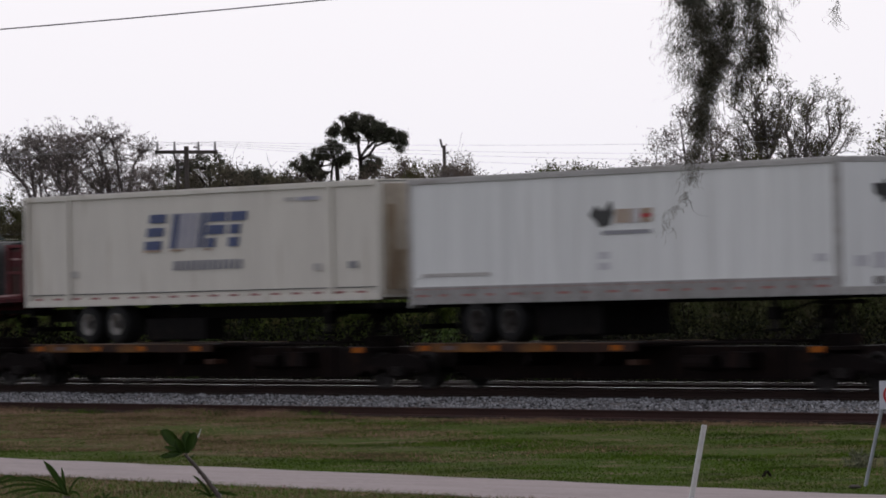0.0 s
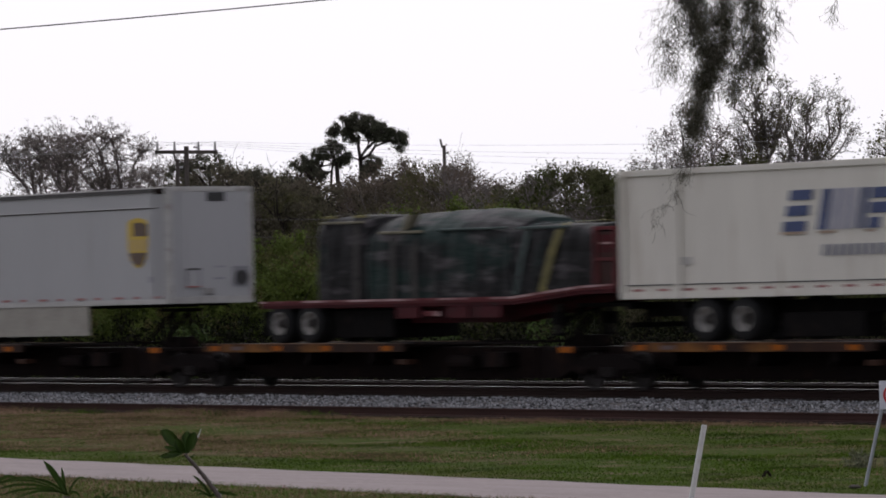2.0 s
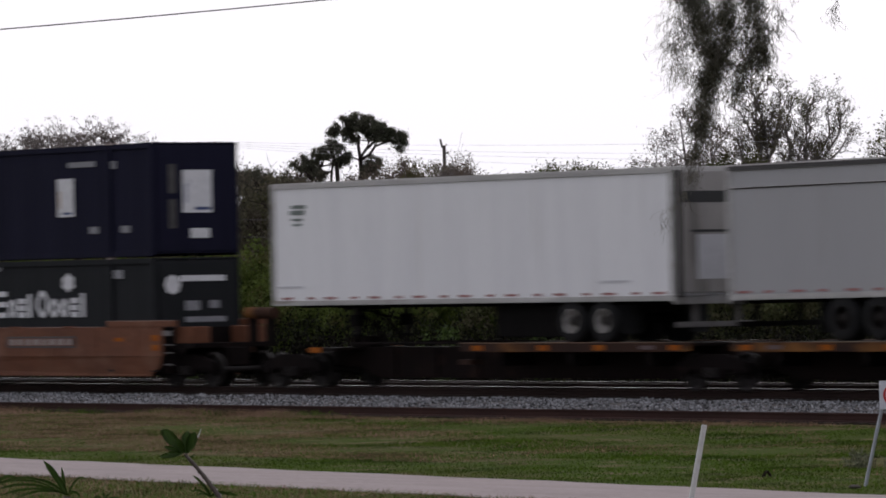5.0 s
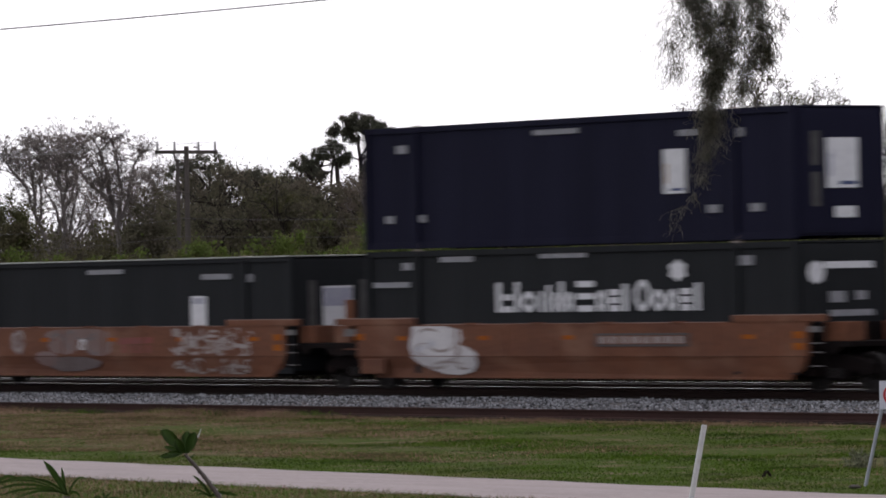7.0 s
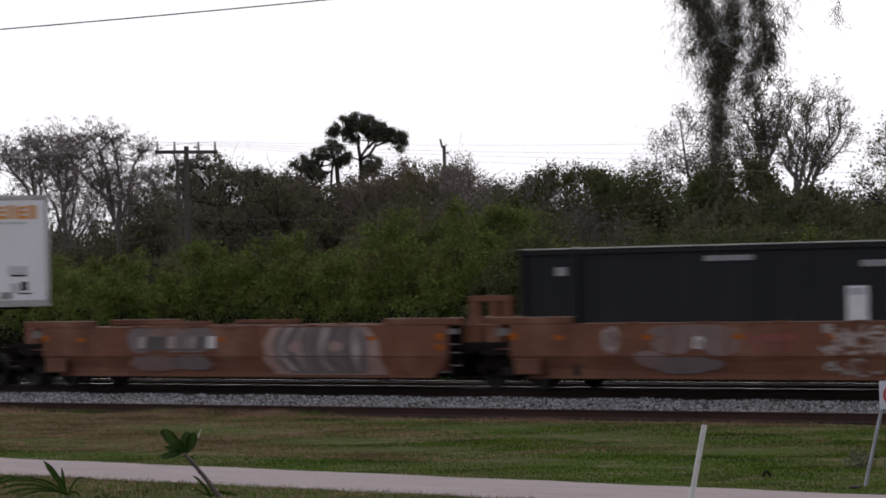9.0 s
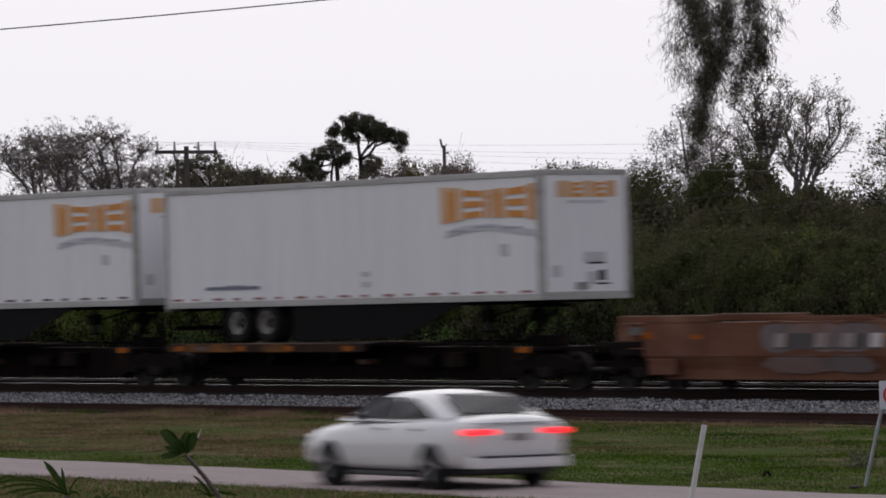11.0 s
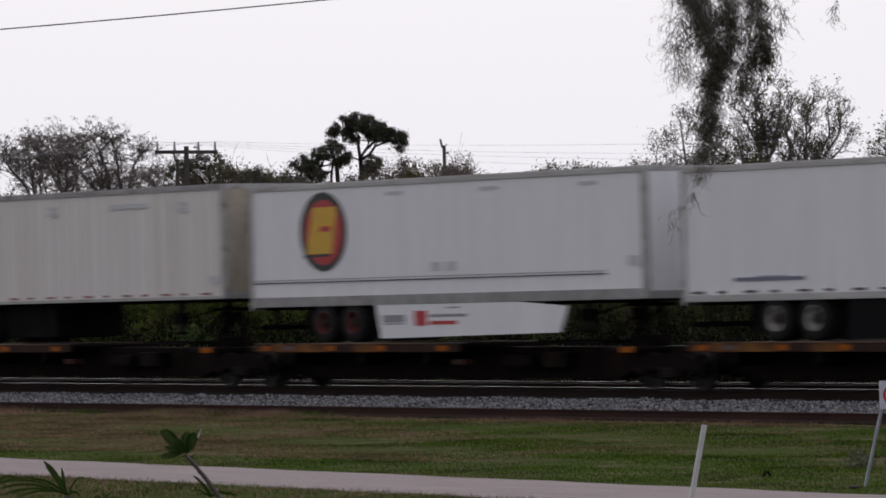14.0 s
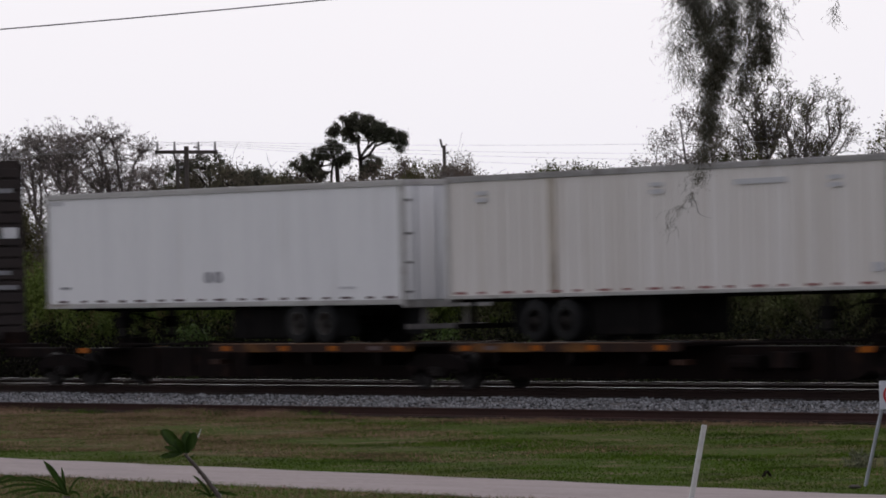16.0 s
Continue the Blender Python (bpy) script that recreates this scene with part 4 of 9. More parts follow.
pine(-72.51, 42, 8.0, [(0.0, 8.25, 0.85, 13), (-0.99, 7.96, 0.55, 8), (0.97, 7.9, 0.6, 8), (-0.75, 7.25, 0.5, 6), (0.67, 7.05, 0.6, 7), (1.68, 7.55, 0.55, 7), (-0.4, 6.1, 0.5, 5)], 0.15, 0.1)
pine(-70.24, 43, 7.4, [(-0.1, 7.65, 0.5, 8), (0.6, 7.5, 0.5, 8), (-0.5, 7.3, 0.5, 7), (0.3, 6.8, 0.8, 10), (0.0, 6.0, 1.0, 10)], 0.12)
pine(-68.64, 44, 7.8, [(-0.05, 8.1, 0.4, 6), (0.42, 7.8, 0.45, 6), (-0.5, 7.4, 0.6, 8), (0.2, 6.9, 0.9, 10)], 0.11)
rng = np.random.default_rng(31)
OAKS = "broad dense evergreen oak with dark crown"
for x, y, h, w in ((-60.9, 38, 7.3, 1.6), (-53.6, 39, 7.47, 1.7), (-65.2, 39.5, 6.6, 1.8), (-69.5, 41, 5.9, 2.0)):
    mound(x, y, h, w, OAKS, leaf_olive, 10000, 0.05, "dark oaks", 0.6, skirt=False)
rng = np.random.default_rng(36)
MIXED = "dense scrubby tree with brownish olive leaves"
for x, y, h, cx, cz in ((-64.2, 43, 7.0, 2.4, 2.4), (-60.5, 42, 6.9, 2.4, 2.4), (-57.0, 40, 7.0, 2.6, 2.3), (-53.6, 40, 6.8, 2.2, 2.3), (-50.2, 38, 6.0, 2.2, 2.2)):
    tree(x, y, h, MIXED, leaf_dusk, bark_grey, (cx * 0.85, cx * 0.85, cz * 0.85), 0.2, 44, 15000, 0.048, 0.28, 80, 0.14, group="scrub trees")
for x, y, h, w in ((-61.2, 42.5, 7.6, 0.75), (-59.7, 42.5, 7.75, 0.95), (-58.1, 42.5, 7.7, 1.1), (-56.3, 42, 7.6, 1.2), (-54.5, 42, 6.9, 1.2), (-57.9, 44, 7.75, 1.3), (-55.4, 44, 7.1, 1.3), (-52.8, 43, 6.5, 1.3)):
    mound(x, y, h, w, "dense dusky brown-leaved scrub tree", leaf_dusk, 13000, 0.046, "scrub trees", 0.34)
for x, y, h, w, m in ((-72.6, 44.5, 7.95, 0.9, leaf_pine), (-71.7, 44.5, 7.8, 0.95, leaf_pine), (-70.4, 44.5, 7.75, 0.95, leaf_dusk), (-69.2, 44.5, 7.75, 0.8, leaf_dusk), (-66.6, 44.5, 6.95, 1.1, leaf_dusk)):
    mound(x, y, h, w, "dense dark scrub tree below the pines", m, 12000, 0.046, "scrub trees", 0.3, skirt=m is leaf_dusk)
for x, y, h, w in ((-76.2, 44.5, 8.2, 1.0), (-74.5, 44.5, 8.25, 1.1)):
    mound(x, y, h, w, "dark round-topped tree beside the pole", leaf_pine, 7500, 0.042, "scrub trees", 0.5, skirt=False)
for x, y, h in ((-50.6, 38, 6.9), (-49.4, 38, 6.5), (-48.2, 38, 6.2), (-47.4, 37, 6.0)):
    tree(x, y, h, "bare upright whippy sapling with few leaves", leaf_brown, bark_grey, (0.5, 0.4, 1.7), 0.4, 9, 500, 0.06, 0.3, 60, 0.05, group="saplings")
rng = np.random.default_rng(41)
mound(-43.4, 38, 7.15, 2.35, "round-topped dense dark green tree", leaf_deep, 30000, 0.05, rough=0.13)
for x, y, h in ((-46.0, 36.5, 6.4), (-42.6, 35.5, 6.9), (-40.9, 36.0, 6.5)):
    branchy(x, y, h, "bare upright whippy sapling with few leaves", leaf_brown, bark_grey, [(-0.3, 0, h - 0.4), (0.35, 0.2, h - 0.6)], 260, 0.05, 0.035, group="saplings", size=0.7)
SPREAD = "spreading half-bare tree with clumps of dull leaves"
branchy(-35.50, 40, 9.4, SPREAD, leaf_olive, bark_grey, [(-0.8, 0.2, 8.6), (-0.3, -0.3, 9.1), (0.15, 0.2, 9.3), (0.6, -0.2, 9.2), (1.0, 0.3, 8.7), (-0.9, 0.2, 7.7), (0.4, -0.4, 8.4)], 4200, 0.036, 0.07, 0.07, size=0.85, low=0.64, fork=0.38)
branchy(-33.71, 40, 9.0, SPREAD, leaf_olive, bark_grey, [(0.1, 0.2, 8.5), (0.6, -0.2, 8.9), (1.05, 0.1, 8.8), (1.5, 0.0, 8.3), (1.75, 0.2, 7.6), (-0.4, -0.2, 7.9), (0.5, 0.4, 8.0)], 4600, 0.036, 0.07, 0.08, size=0.85, low=0.61, fork=0.38)
branchy(-41.7, 42, 9.0, "half-bare tree with fine pale twigs", leaf_brown, bark_grey, [(-1.4, 0.2, 7.0), (-0.5, -0.2, 8.5), (0.6, 0.1, 8.0), (1.4, -0.3, 7.2)], 10500, 0.04, 0.075, 0.13, size=1.1)
branchy(-16.2, 30, 8.1, "open tree with drooping leafy branches", leaf_olive, bark_dark, [(-1.3, 0, 5.4), (-1.0, 0.3, 6.8), (0.4, 0, 7.4), (1.6, 0.3, 7.0)], 5200, 0.05, 0.09, 0.14, size=1.0)
VINES = "rounded tree smothered in dark vines"
mound(-31.95, 36, 7.15, 1.75, VINES, leaf_deep, 28000, 0.05, rough=0.13, group="vine-covered trees")
mound(-24.2, 33, 5.85, 1.25, VINES, leaf_deep, 20000, 0.05, rough=0.13, group="vine-covered trees")
mound(-28.0, 35, 5.75, 1.7, VINES, leaf_deep, 28000, 0.05, rough=0.13, group="vine-covered trees")
THICK = "dense scrubby tree with brownish olive leaves"
for x, y, h, w in ((-36.9, 36, 6.85, 1.6), (-34.9, 37, 6.7, 1.6), (-39.0, 36.5, 6.9, 1.7), (-46.4, 37.5, 6.5, 1.4), (-48.6, 39, 6.6, 1.9), (-21.2, 32, 5.55, 1.6), (-18.2, 31, 5.45, 1.6), (-26.0, 34, 5.4, 1.5)):
    mound(x, y, h, w, THICK, leaf_deep, 12500, group="scrub trees", rough=0.4)

rng = np.random.default_rng(51)
GREEN = "leafy bright green roadside bush"
DULL = "leafy dull olive green bush"
for x, y, h, w in ((-54, 19.5, 4.4, 2.2), (-49.9, 19, 4.5, 2.2), (-46.5, 18.4, 4.3, 2.0), (-43.2, 18, 4.3, 2.1), (-39.8, 17.5, 4.4, 2.1), (-36.6, 18, 4.7, 2.0), (-34.2, 19, 5.1, 2.1), (-31.0, 19, 4.9, 2.2),
                   (-27.8, 19, 4.8, 2.2), (-24.6, 19.5, 4.8, 2.2), (-32.6, 22.5, 5.6, 1.7), (-29.9, 22.8, 6.0, 1.8), (-27.4, 23.0, 5.8, 1.7)):
    bush(x, y, h, w, GREEN, leaf_green, 14000)
for x, y, h, w in ((-21.4, 19.5, 4.7, 2.2), (-18.0, 20, 4.6, 2.3), (-14.6, 20, 4.6, 2.3), (-11.2, 20, 4.6, 2.3), (-7.6, 20, 4.5, 2.3), (-4, 20, 4.4, 2.3)):
    bush(x, y, h, w, DULL, leaf_deep, 14000)
for x in (-0.5, 3.0):
    bush(x, 20, 4.4, 2.3, DULL, leaf_olive, 4000)
for k, x in enumerate(range(-62, 6, 4)):
    bush(x + 0.7 * math.sin(k * 2.1), 23.5 + 0.8 * math.sin(k * 1.3), (4.9, 5.3, 5.0, 5.6)[k % 4] if x > -36 else 4.4, 2.6, DULL if k % 3 else GREEN, (leaf_olive if x < -24 else leaf_deep) if k % 3 else leaf_green, 7500)
for k, x in enumerate(range(-52, 2, 4)):
    bush(x + 0.7 * math.sin(k * 1.1), 28.5 + 0.8 * math.sin(k * 1.7), 5.2 + 0.5 * math.sin(k * 1.9), 2.7, DULL, leaf_deep if k % 2 or x > -26 else leaf_olive, 6500)
for k, x in enumerate(range(-47, -6, 3)):
    bush(x + 0.5 * math.sin(k * 2.3), 32.5 + 0.8 * math.sin(k * 1.7), 5.75 + 0.2 * math.sin(k * 2.9), 2.3, "tall dense dark green bush", leaf_deep if k % 3 else leaf_olive, 7000)


for x, y, h, w in ((-27.2, 25.6, 5.4, 0.45), (-26.2, 25.2, 5.6, 0.4), (-24.4, 25.0, 5.1, 0.4)):
    branchy(x, y, h, "bare grey shrub standing in the bushes", leaf_brown, stem_grey, [(-w, -0.2, h - 0.5), (0.0, -0.3, h - 0.2), (w, -0.1, h - 0.6)], 100, 0.04, 0.03, group="bare shrubs", size=0.4, low=0.5)


def far_wood(name, x0, x1, y0, y1, h, n, material, label):
    """A belt of undergrowth that closes the view under the crowns."""
    m = int((x1 - x0) * 2.4)
    cs = np.stack([rng.uniform(x0, x1, m), rng.uniform(y0, y1, m), rng.uniform(0.2, 1.0, m) ** 0.8 * h - 0.6, rng.uniform(0.8, 1.4, m)], -1)
    return tagged(leaf_mesh(name, foliage(cs, n, 0.55, 0.17), material), label, "woods", kind="stuff")


far_wood("undergrowth", -104, 6, 49, 53, 4.8, 60000, leaf_dark, "dark undergrowth belt below the tree crowns")
g = np.random.default_rng(77)
cs = np.stack([g.uniform(-106, -72, 420), g.uniform(50, 54, 420), 2.6 + 4.0 * g.uniform(0, 1, 420) ** 1.5 - 0.5, g.uniform(0.5, 1.1, 420)], -1)
tagged(leaf_mesh("undergrowth", foliage(cs, 26000, 0.38, 0.06), leaf_brown), "thin brownish thicket between the lacy trees", "woods", kind="stuff")
far_wood("undergrowth", -120, 10, 56, 60, 5.2, 60000, leaf_brown, "brownish thicket far behind the trees")


# added weed belts, near black, that stand in for shade behind the train
weeds("weeds", 46000, -44, 22, 7.4, 10.5, 1.25, weed_brown, "added low dark weeds standing in for shade beyond the tracks")
weeds("weeds", 20000, -44, 22, 10.5, 15.0, 1.3, weed_brown, "added low dark weeds standing in for shade before the bushes")
weeds("weeds", 50000, -48, 22, 15.0, 17.2, 1.85, weed_dark, "added tall dark weeds standing in for shade under the bushes")


def weed_plant(x, y, h, w, label, leaf_mat, leaves=1300):
    """A tall leafy weed: several upright stems with broad leaves all along."""
    t = thing("weed", label, "weed", "weeds beside the track", at=pose(x, y, -0.45))
    cs = []
    for k in range(9):
        a = k * 2.4
        e = Vector((w * math.cos(a) * rng.uniform(0.2, 0.9), w * math.sin(a) * rng.uniform(0.2, 0.9), h * rng.uniform(0.6, 1.0)))
        pts = limb_points((0.05 * math.cos(a), 0.05 * math.sin(a), 0), e, 0.05, 4)
        part("stem", path(pts, [0.012, 0.01, 0.009, 0.007, 0.004], 4), bark_dark, t)
        cs += [[*p, u] for p, u in ((pts[1], 0.8), (pts[2], 1.0), (pts[3], 1.0), (pts[4], 0.8), (pts[3].lerp(pts[4], 0.5), 0.9))]
    leaf_mesh("leaves", foliage(cs, leaves, 0.13, 0.065), leaf_mat, t)
    return t


weed_plant(-7.1, 9.0, 2.75, 0.65, "tall bright green leafy weed", leaf_fresh, 750)
for x, y, h in ((-24.6, 9.4, 1.9), (-12.5, 9.5, 1.8)):
    weed_plant(x, y, h, 0.6, "tall dull green leafy weed", leaf_fresh, 700)


# ---- utility poles and wires ----
def pole(x, y, top, arm, label):
    p = thing("utility_pole", label, "utility pole", "utility poles", at=pose(x, y, -0.47))
    h = top + 0.47
    part("post", rod((0, 0, 0), (0, 0, h), 0.115 if arm else 0.085, 0.085 if arm else 0.065, 10), pole_wood, p)
    if arm:
        part("crossarm", box(-0.06, 0.06, -1.25, 1.25, h - 0.26, h - 0.14, 0.01), pole_wood, p)
        for s in (-1, 1):
            part("brace", rod((0.05, s * 0.62, h - 0.24), (0.08, 0.0, h - 0.75), 0.016), pole_wood, p)
        for yy in (-1.18, -0.48, 0.5, 1.18):
            part("insulator", rod((0, yy, h - 0.14), (0, yy, h + 0.16), 0.05, 0.03, 8), porcelain, p, "pale ceramic insulator")
        part("street_lamp_arm", rod((0.1, 0, h - 1.6), (-0.3, -0.4, h - 1.5), 0.03), pole_wood, p)
    else:
        part("bracket", rod((-0.04, -0.06, h - 0.08), (-0.08, -0.11, h + 0.24), 0.042, 0.035), pole_wood, p)
        part("insulator", rod((0, 0, h - 0.30), (0.11, 0.14, h - 0.27), 0.035, 0.045), porcelain, p, "pale ceramic insulator")
    return p


pole(-48.2, 25, 7.31, True, "weathered wooden utility pole with four-pin crossarm")
pole(-59.26, 44, 7.66, False, "weathered wooden utility pole with bracket top")
pole(-53.3, 28, 7.0, False, "short grey wooden pole among the trees")


def wire(points, r, material, label, sag=0.0, name="overhead_wire", group="overhead wires"):
    a, b = Vector(points[0]), Vector(points[1])
    pts = []
    for i in range(25):
        s = i / 24
        p = a.lerp(b, s)
        p.z -= sag * 4 * s * (1 - s)
        pts.append(p)
    ob = part(name, path(pts, [r] * 25, 5), material, None)
    return tagged(ob, label, "wire", group)


for dy, dz in ((-1.18, 0.16), (-0.48, 0.14), (0.5, 0.14), (1.18, 0.16)):
    wire([(-48.2, 25 + dy, 7.31 + dz), (-100, 25 + dy, 7.55 + dz)], 0.0042, far_wire, "thin overhead power wire between poles", 0.25)
for dy, dz, end in ((-1.18, 0.16, 4.94), (-0.48, 0.14, 5.50), (0.5, 0.14, 5.88), (1.18, 0.16, 6.53)):
    wire([(-48.2, 25 + dy, 7.31 + dz), (8, 25 + dy, end)], 0.0036, far_wire, "thin overhead power wire between poles", 0.45)
for z0, z1 in ((4.85, 5.2), (4.25, 4.7), (3.5, 3.9)):
    wire([(-48.2, 24.85, z0), (-14.0, 24.85, z1)], 0.005, wire_metal, "slack telephone cable between poles", 0.4)
    wire([(-48.2, 24.85, z0), (-75, 24.85, z0 + 0.1)], 0.005, wire_metal, "slack telephone cable between poles", 0.4)
    wire([(-14.0, 24.85, z1), (8, 24.85, z1 + 0.2)], 0.005, wire_metal, "slack telephone cable between poles", 0.3)
CA, CB = Vector((49.49, -52.77, 5.066)), Vector((62.85, -34.50, 6.737))
wire([CA, CB], 0.0075, wire_metal, "single dark overhead cable above the verge", 0.271, group="near cable")
for c in (CA, CB):
    p = thing("utility_pole", "plain wooden pole that carries the near cable", "utility pole", "utility poles", at=pose(c.x, c.y, -0.47))
    part("post", rod((0, 0, 0), (0, 0, c.z + 0.62), 0.12, 0.09, 10), pole_wood, p)


# ---- roadside: stake and sign ----
stake = thing("marker_stake", "leaning white plastic marker stake at the road edge", "marker post", at=pose(49.872, -31.970, -0.5, 0, 0, 53.8))
part("post", rod((0, 0, 0), (0.213, 0, 1.083), 0.038, 0.036, 12), stake_white, stake)
part("cap", rod((0.213, 0, 1.083), (0.217, 0, 1.103), 0.036, 0.03, 12), stake_white, stake, "rounded plastic cap")

# small things lying in the grass
lf = thing("fallen_leaf", "curled dark brown fallen leaf in the grass", "leaf", at=pose(43.91, -25.71, -0.45))
bm = bmesh.new()
rows = [[bm.verts.new(RV * (-0.07 + 0.024 * k) + FV * (0.03 * j) + Vector((0, 0, 0.02 + 0.10 * math.exp(-((k - 3 + j) / 1.6) ** 2)))) for j in (-1, 0, 1)] for k in range(7)]
for a, b in zip(rows, rows[1:]):
    for j in range(2):
        bm.faces.new((a[j], b[j], b[j + 1], a[j + 1]))
bmesh.ops.solidify(bm, geom=list(bm.faces), thickness=0.003)
part("blade", bm, bark_dark, lf, "curled dry blade", True)
part("stalk", rod(RV * 0.07 + Vector((0, 0, 0.02)), RV * 0.11 + Vector((0, 0, 0.0)), 0.004, 0.003, 5), bark_dark, lf)
bm = bmesh.new()
bmesh.ops.create_icosphere(bm, subdivisions=2, radius=0.09)
for q in bm.verts:
    q.co *= 1 + 0.25 * noise.noise(q.co * 9)
    q.co.z *= 0.35
rock = part("stone", bm, pole_wood, None, smooth=True)
rock.matrix_basis = pose(48.04, -27.53, -0.42, 0, 0, 54)
tagged(rock, "flat brown stone lying in the grass", "stone")
tuft = thing("weed", "pale grey-green weed tuft in the grass", "weed", at=pose(42.28, -22.29, -0.46))
cs = [[*(RV * rng.normal(0, 0.22) + FV * rng.normal(0, 0.2)), ] for _ in range(14)]
leaf_mesh("leaves", foliage([[c[0], c[1], rng.uniform(0.05, 0.25), 0.6] for c in cs], 420, 0.07, 0.03), weed_pale, tuft)
for k in range(3):
    part("stem", rod((0.05 * k, 0, 0), (0.05 * k + 0.04, 0.03, 0.25), 0.005, 0.003, 4), bark_dark, tuft)

sign = thing("road_sign", "small white no-entry style sign on a leaning galvanised post", "road sign", at=pose(47.68, -27.04, -0.5, 0, 0, 54.0))
part("post", rod((0, 0, 0), (0.355, 0, 1.52), 0.026, 0.026, 8), galvanised, sign)
plate = box(0.235, 0.635, -0.05, -0.035, 1.145, 1.545, 0.006)
panel = part("panel", plate, sign_face, sign, "white square sign panel")
bm = bmesh.new()
ring = [[bm.verts.new((0.435 + r * math.cos(a), -0.054, 1.345 + r * math.sin(a))) for a in [k * math.pi / 16 for k in range(32)]] for r in (0.15, 0.115)]
for k in range(32):
    bm.faces.new((ring[0][k], ring[0][(k + 1) % 32], ring[1][(k + 1) % 32], ring[1][k]))
part("red_ring", bm, red_ink, panel, "red prohibition ring")
bm = bmesh.new()
for c in ((0.335, 1.425), (0.355, 1.445), (0.535, 1.265), (0.515, 1.245)):
    bm.verts.new((c[0], -0.054, c[1]))
bm.faces.new(list(bm.verts))
part("red_slash", bm, red_ink, panel, "red diagonal slash")


# ---- foreground plants, about 45 m in front of the lens ----
def leaf_blade(length, width, cup=0.12, droop=0.1, tip=0.75):
    """One thick leaf along +x, with a folded midrib."""
    bm = bmesh.new()
    n = 9
    rows = []
    for i in range(n + 1):
        s = i / n
        w = width / 2 * (math.sin(math.pi * min(s, 1) ** tip) ** 0.6 if 0 < s < 1 else 0.06)
        z = -droop * length * s * s
        rows.append([bm.verts.new((s * length, -w, z + cup * w)), bm.verts.new((s * length, 0, z)), bm.verts.new((s * length, w, z + cup * w))])
    for a, b in zip(rows, rows[1:]):
        for k in range(2):
            bm.faces.new((a[k], b[k], b[k + 1], a[k + 1]))
    r = bmesh.ops.solidify(bm, geom=list(bm.faces), thickness=0.0025)
    return bm




def view_turn(angle, tilt=0.0):
    """Turns local +x to point at angle (0 right, 90 up) across the view; tilt leans it away."""
    x = (RV * math.cos(angle) + Vector((0, 0, 1)) * math.sin(angle)) * math.cos(tilt) + FV * math.sin(tilt)
    n = (FV * -1 + Vector((0, 0, 0.35))).normalized()
    y = n.cross(x).normalized()
    z = x.cross(y)
    return Matrix((x, y, z)).transposed().to_4x4()


def leaf_to(owner, mid, a, b, width, label, tilt=0.15, cup=0.12, droop=0.1, tip=1.0):
    """A leaf from a to b, both (right, up) in metres across the view from mid."""
    dx, dz = b[0] - a[0], b[1] - a[1]
    ln = math.hypot(dx, dz)
    o = part("leaf", leaf_blade(ln, width, cup, droop, tip), leaf_near, owner, label, True)
    o.matrix_basis = Matrix.Translation(mid + RV * a[0] + Vector((0, 0, a[1]))) @ view_turn(math.atan2(dz, dx), tilt)
    return o


STRAP = "long arching strap leaf"


def strap(owner, a, b, bulge, width):
    """A ribbon leaf that arches up between a and b, folded along its middle."""
    bm = bmesh.new()
    rows = []
    for i in range(13):
        s = i / 12
        p = (a[0] + (b[0] - a[0]) * s, a[1] + (b[1] - a[1]) * s + bulge * 4 * s * (1 - s))
        d = Vector((b[0] - a[0], b[1] - a[1] + bulge * 4 * (1 - 2 * s))).normalized()
        w = width / 2 * min(1.0, 0.45 + 2.2 * s) * min(1.0, 3.5 * (1 - s) + 0.05)
        rows.append([bm.verts.new(RV * (p[0] - d.y * w * k) + Vector((0, 0, p[1] + d.x * w * k)) + FV * (0.3 * w * (1 - abs(k)) + 0.02 * math.sin(3 * s))) for k in (-1, 0, 1)])
    for r, q in zip(rows, rows[1:]):
        for k in range(2):
            bm.faces.new((r[k], q[k], q[k + 1], r[k + 1]))
    bmesh.ops.solidify(bm, geom=list(bm.faces), thickness=0.002)
    return part("leaf", bm, leaf_near, owner, STRAP, True)


def across(mid, *pts):
    return [mid + RV * p[0] + Vector((0, 0, p[1])) for p in pts]


CROWN = Vector((77.691, -58.327, 1.540))
FROND = Vector((78.986, -60.018, 1.418))
LOW = Vector((79.107, -59.833, 1.347))
shrub = thing("garden_shrub", "young shrub with glossy paddle leaves on a bare stem", "shrub", at=Matrix.Translation(CROWN))
O = Vector((0, 0, 0))
part("stem", path(across(O, (0.24, -CROWN.z - 0.46), (0.235, -0.5), (0.215, -0.28), (0.18, -0.225), (0.15, -0.185), (0.118, -0.14), (0.085, -0.10), (0.05, -0.055), (0.0, 0.0)),
                  [0.018, 0.016, 0.0145, 0.0155, 0.0125, 0.0145, 0.0115, 0.0125, 0.009], 8), stem_grey, shrub, "bare knobbly grey stem", True)
for x, z, r in ((0.205, -0.262, 0.019), (0.178, -0.222, 0.017), (0.150, -0.186, 0.017), (0.122, -0.148, 0.016), (0.092, -0.112, 0.015), (0.066, -0.078, 0.014)):
    part("leaf_scar", rod(*across(O, (x - 0.004, z + 0.005), (x + 0.004, z - 0.005)), r, r * 0.85, 8), stem_grey, shrub, "swollen ring on the stem")
for x, z in ((0.219, -0.262), (0.162, -0.186), (0.196, -0.226)):
    part("leaf_scar", rod(*across(O, (x, z), (x + 0.006, z + 0.004)), 0.006, 0.004, 6), stake_white, shrub, "pale leaf scar")
PADDLE = "glossy mid-green paddle leaf"
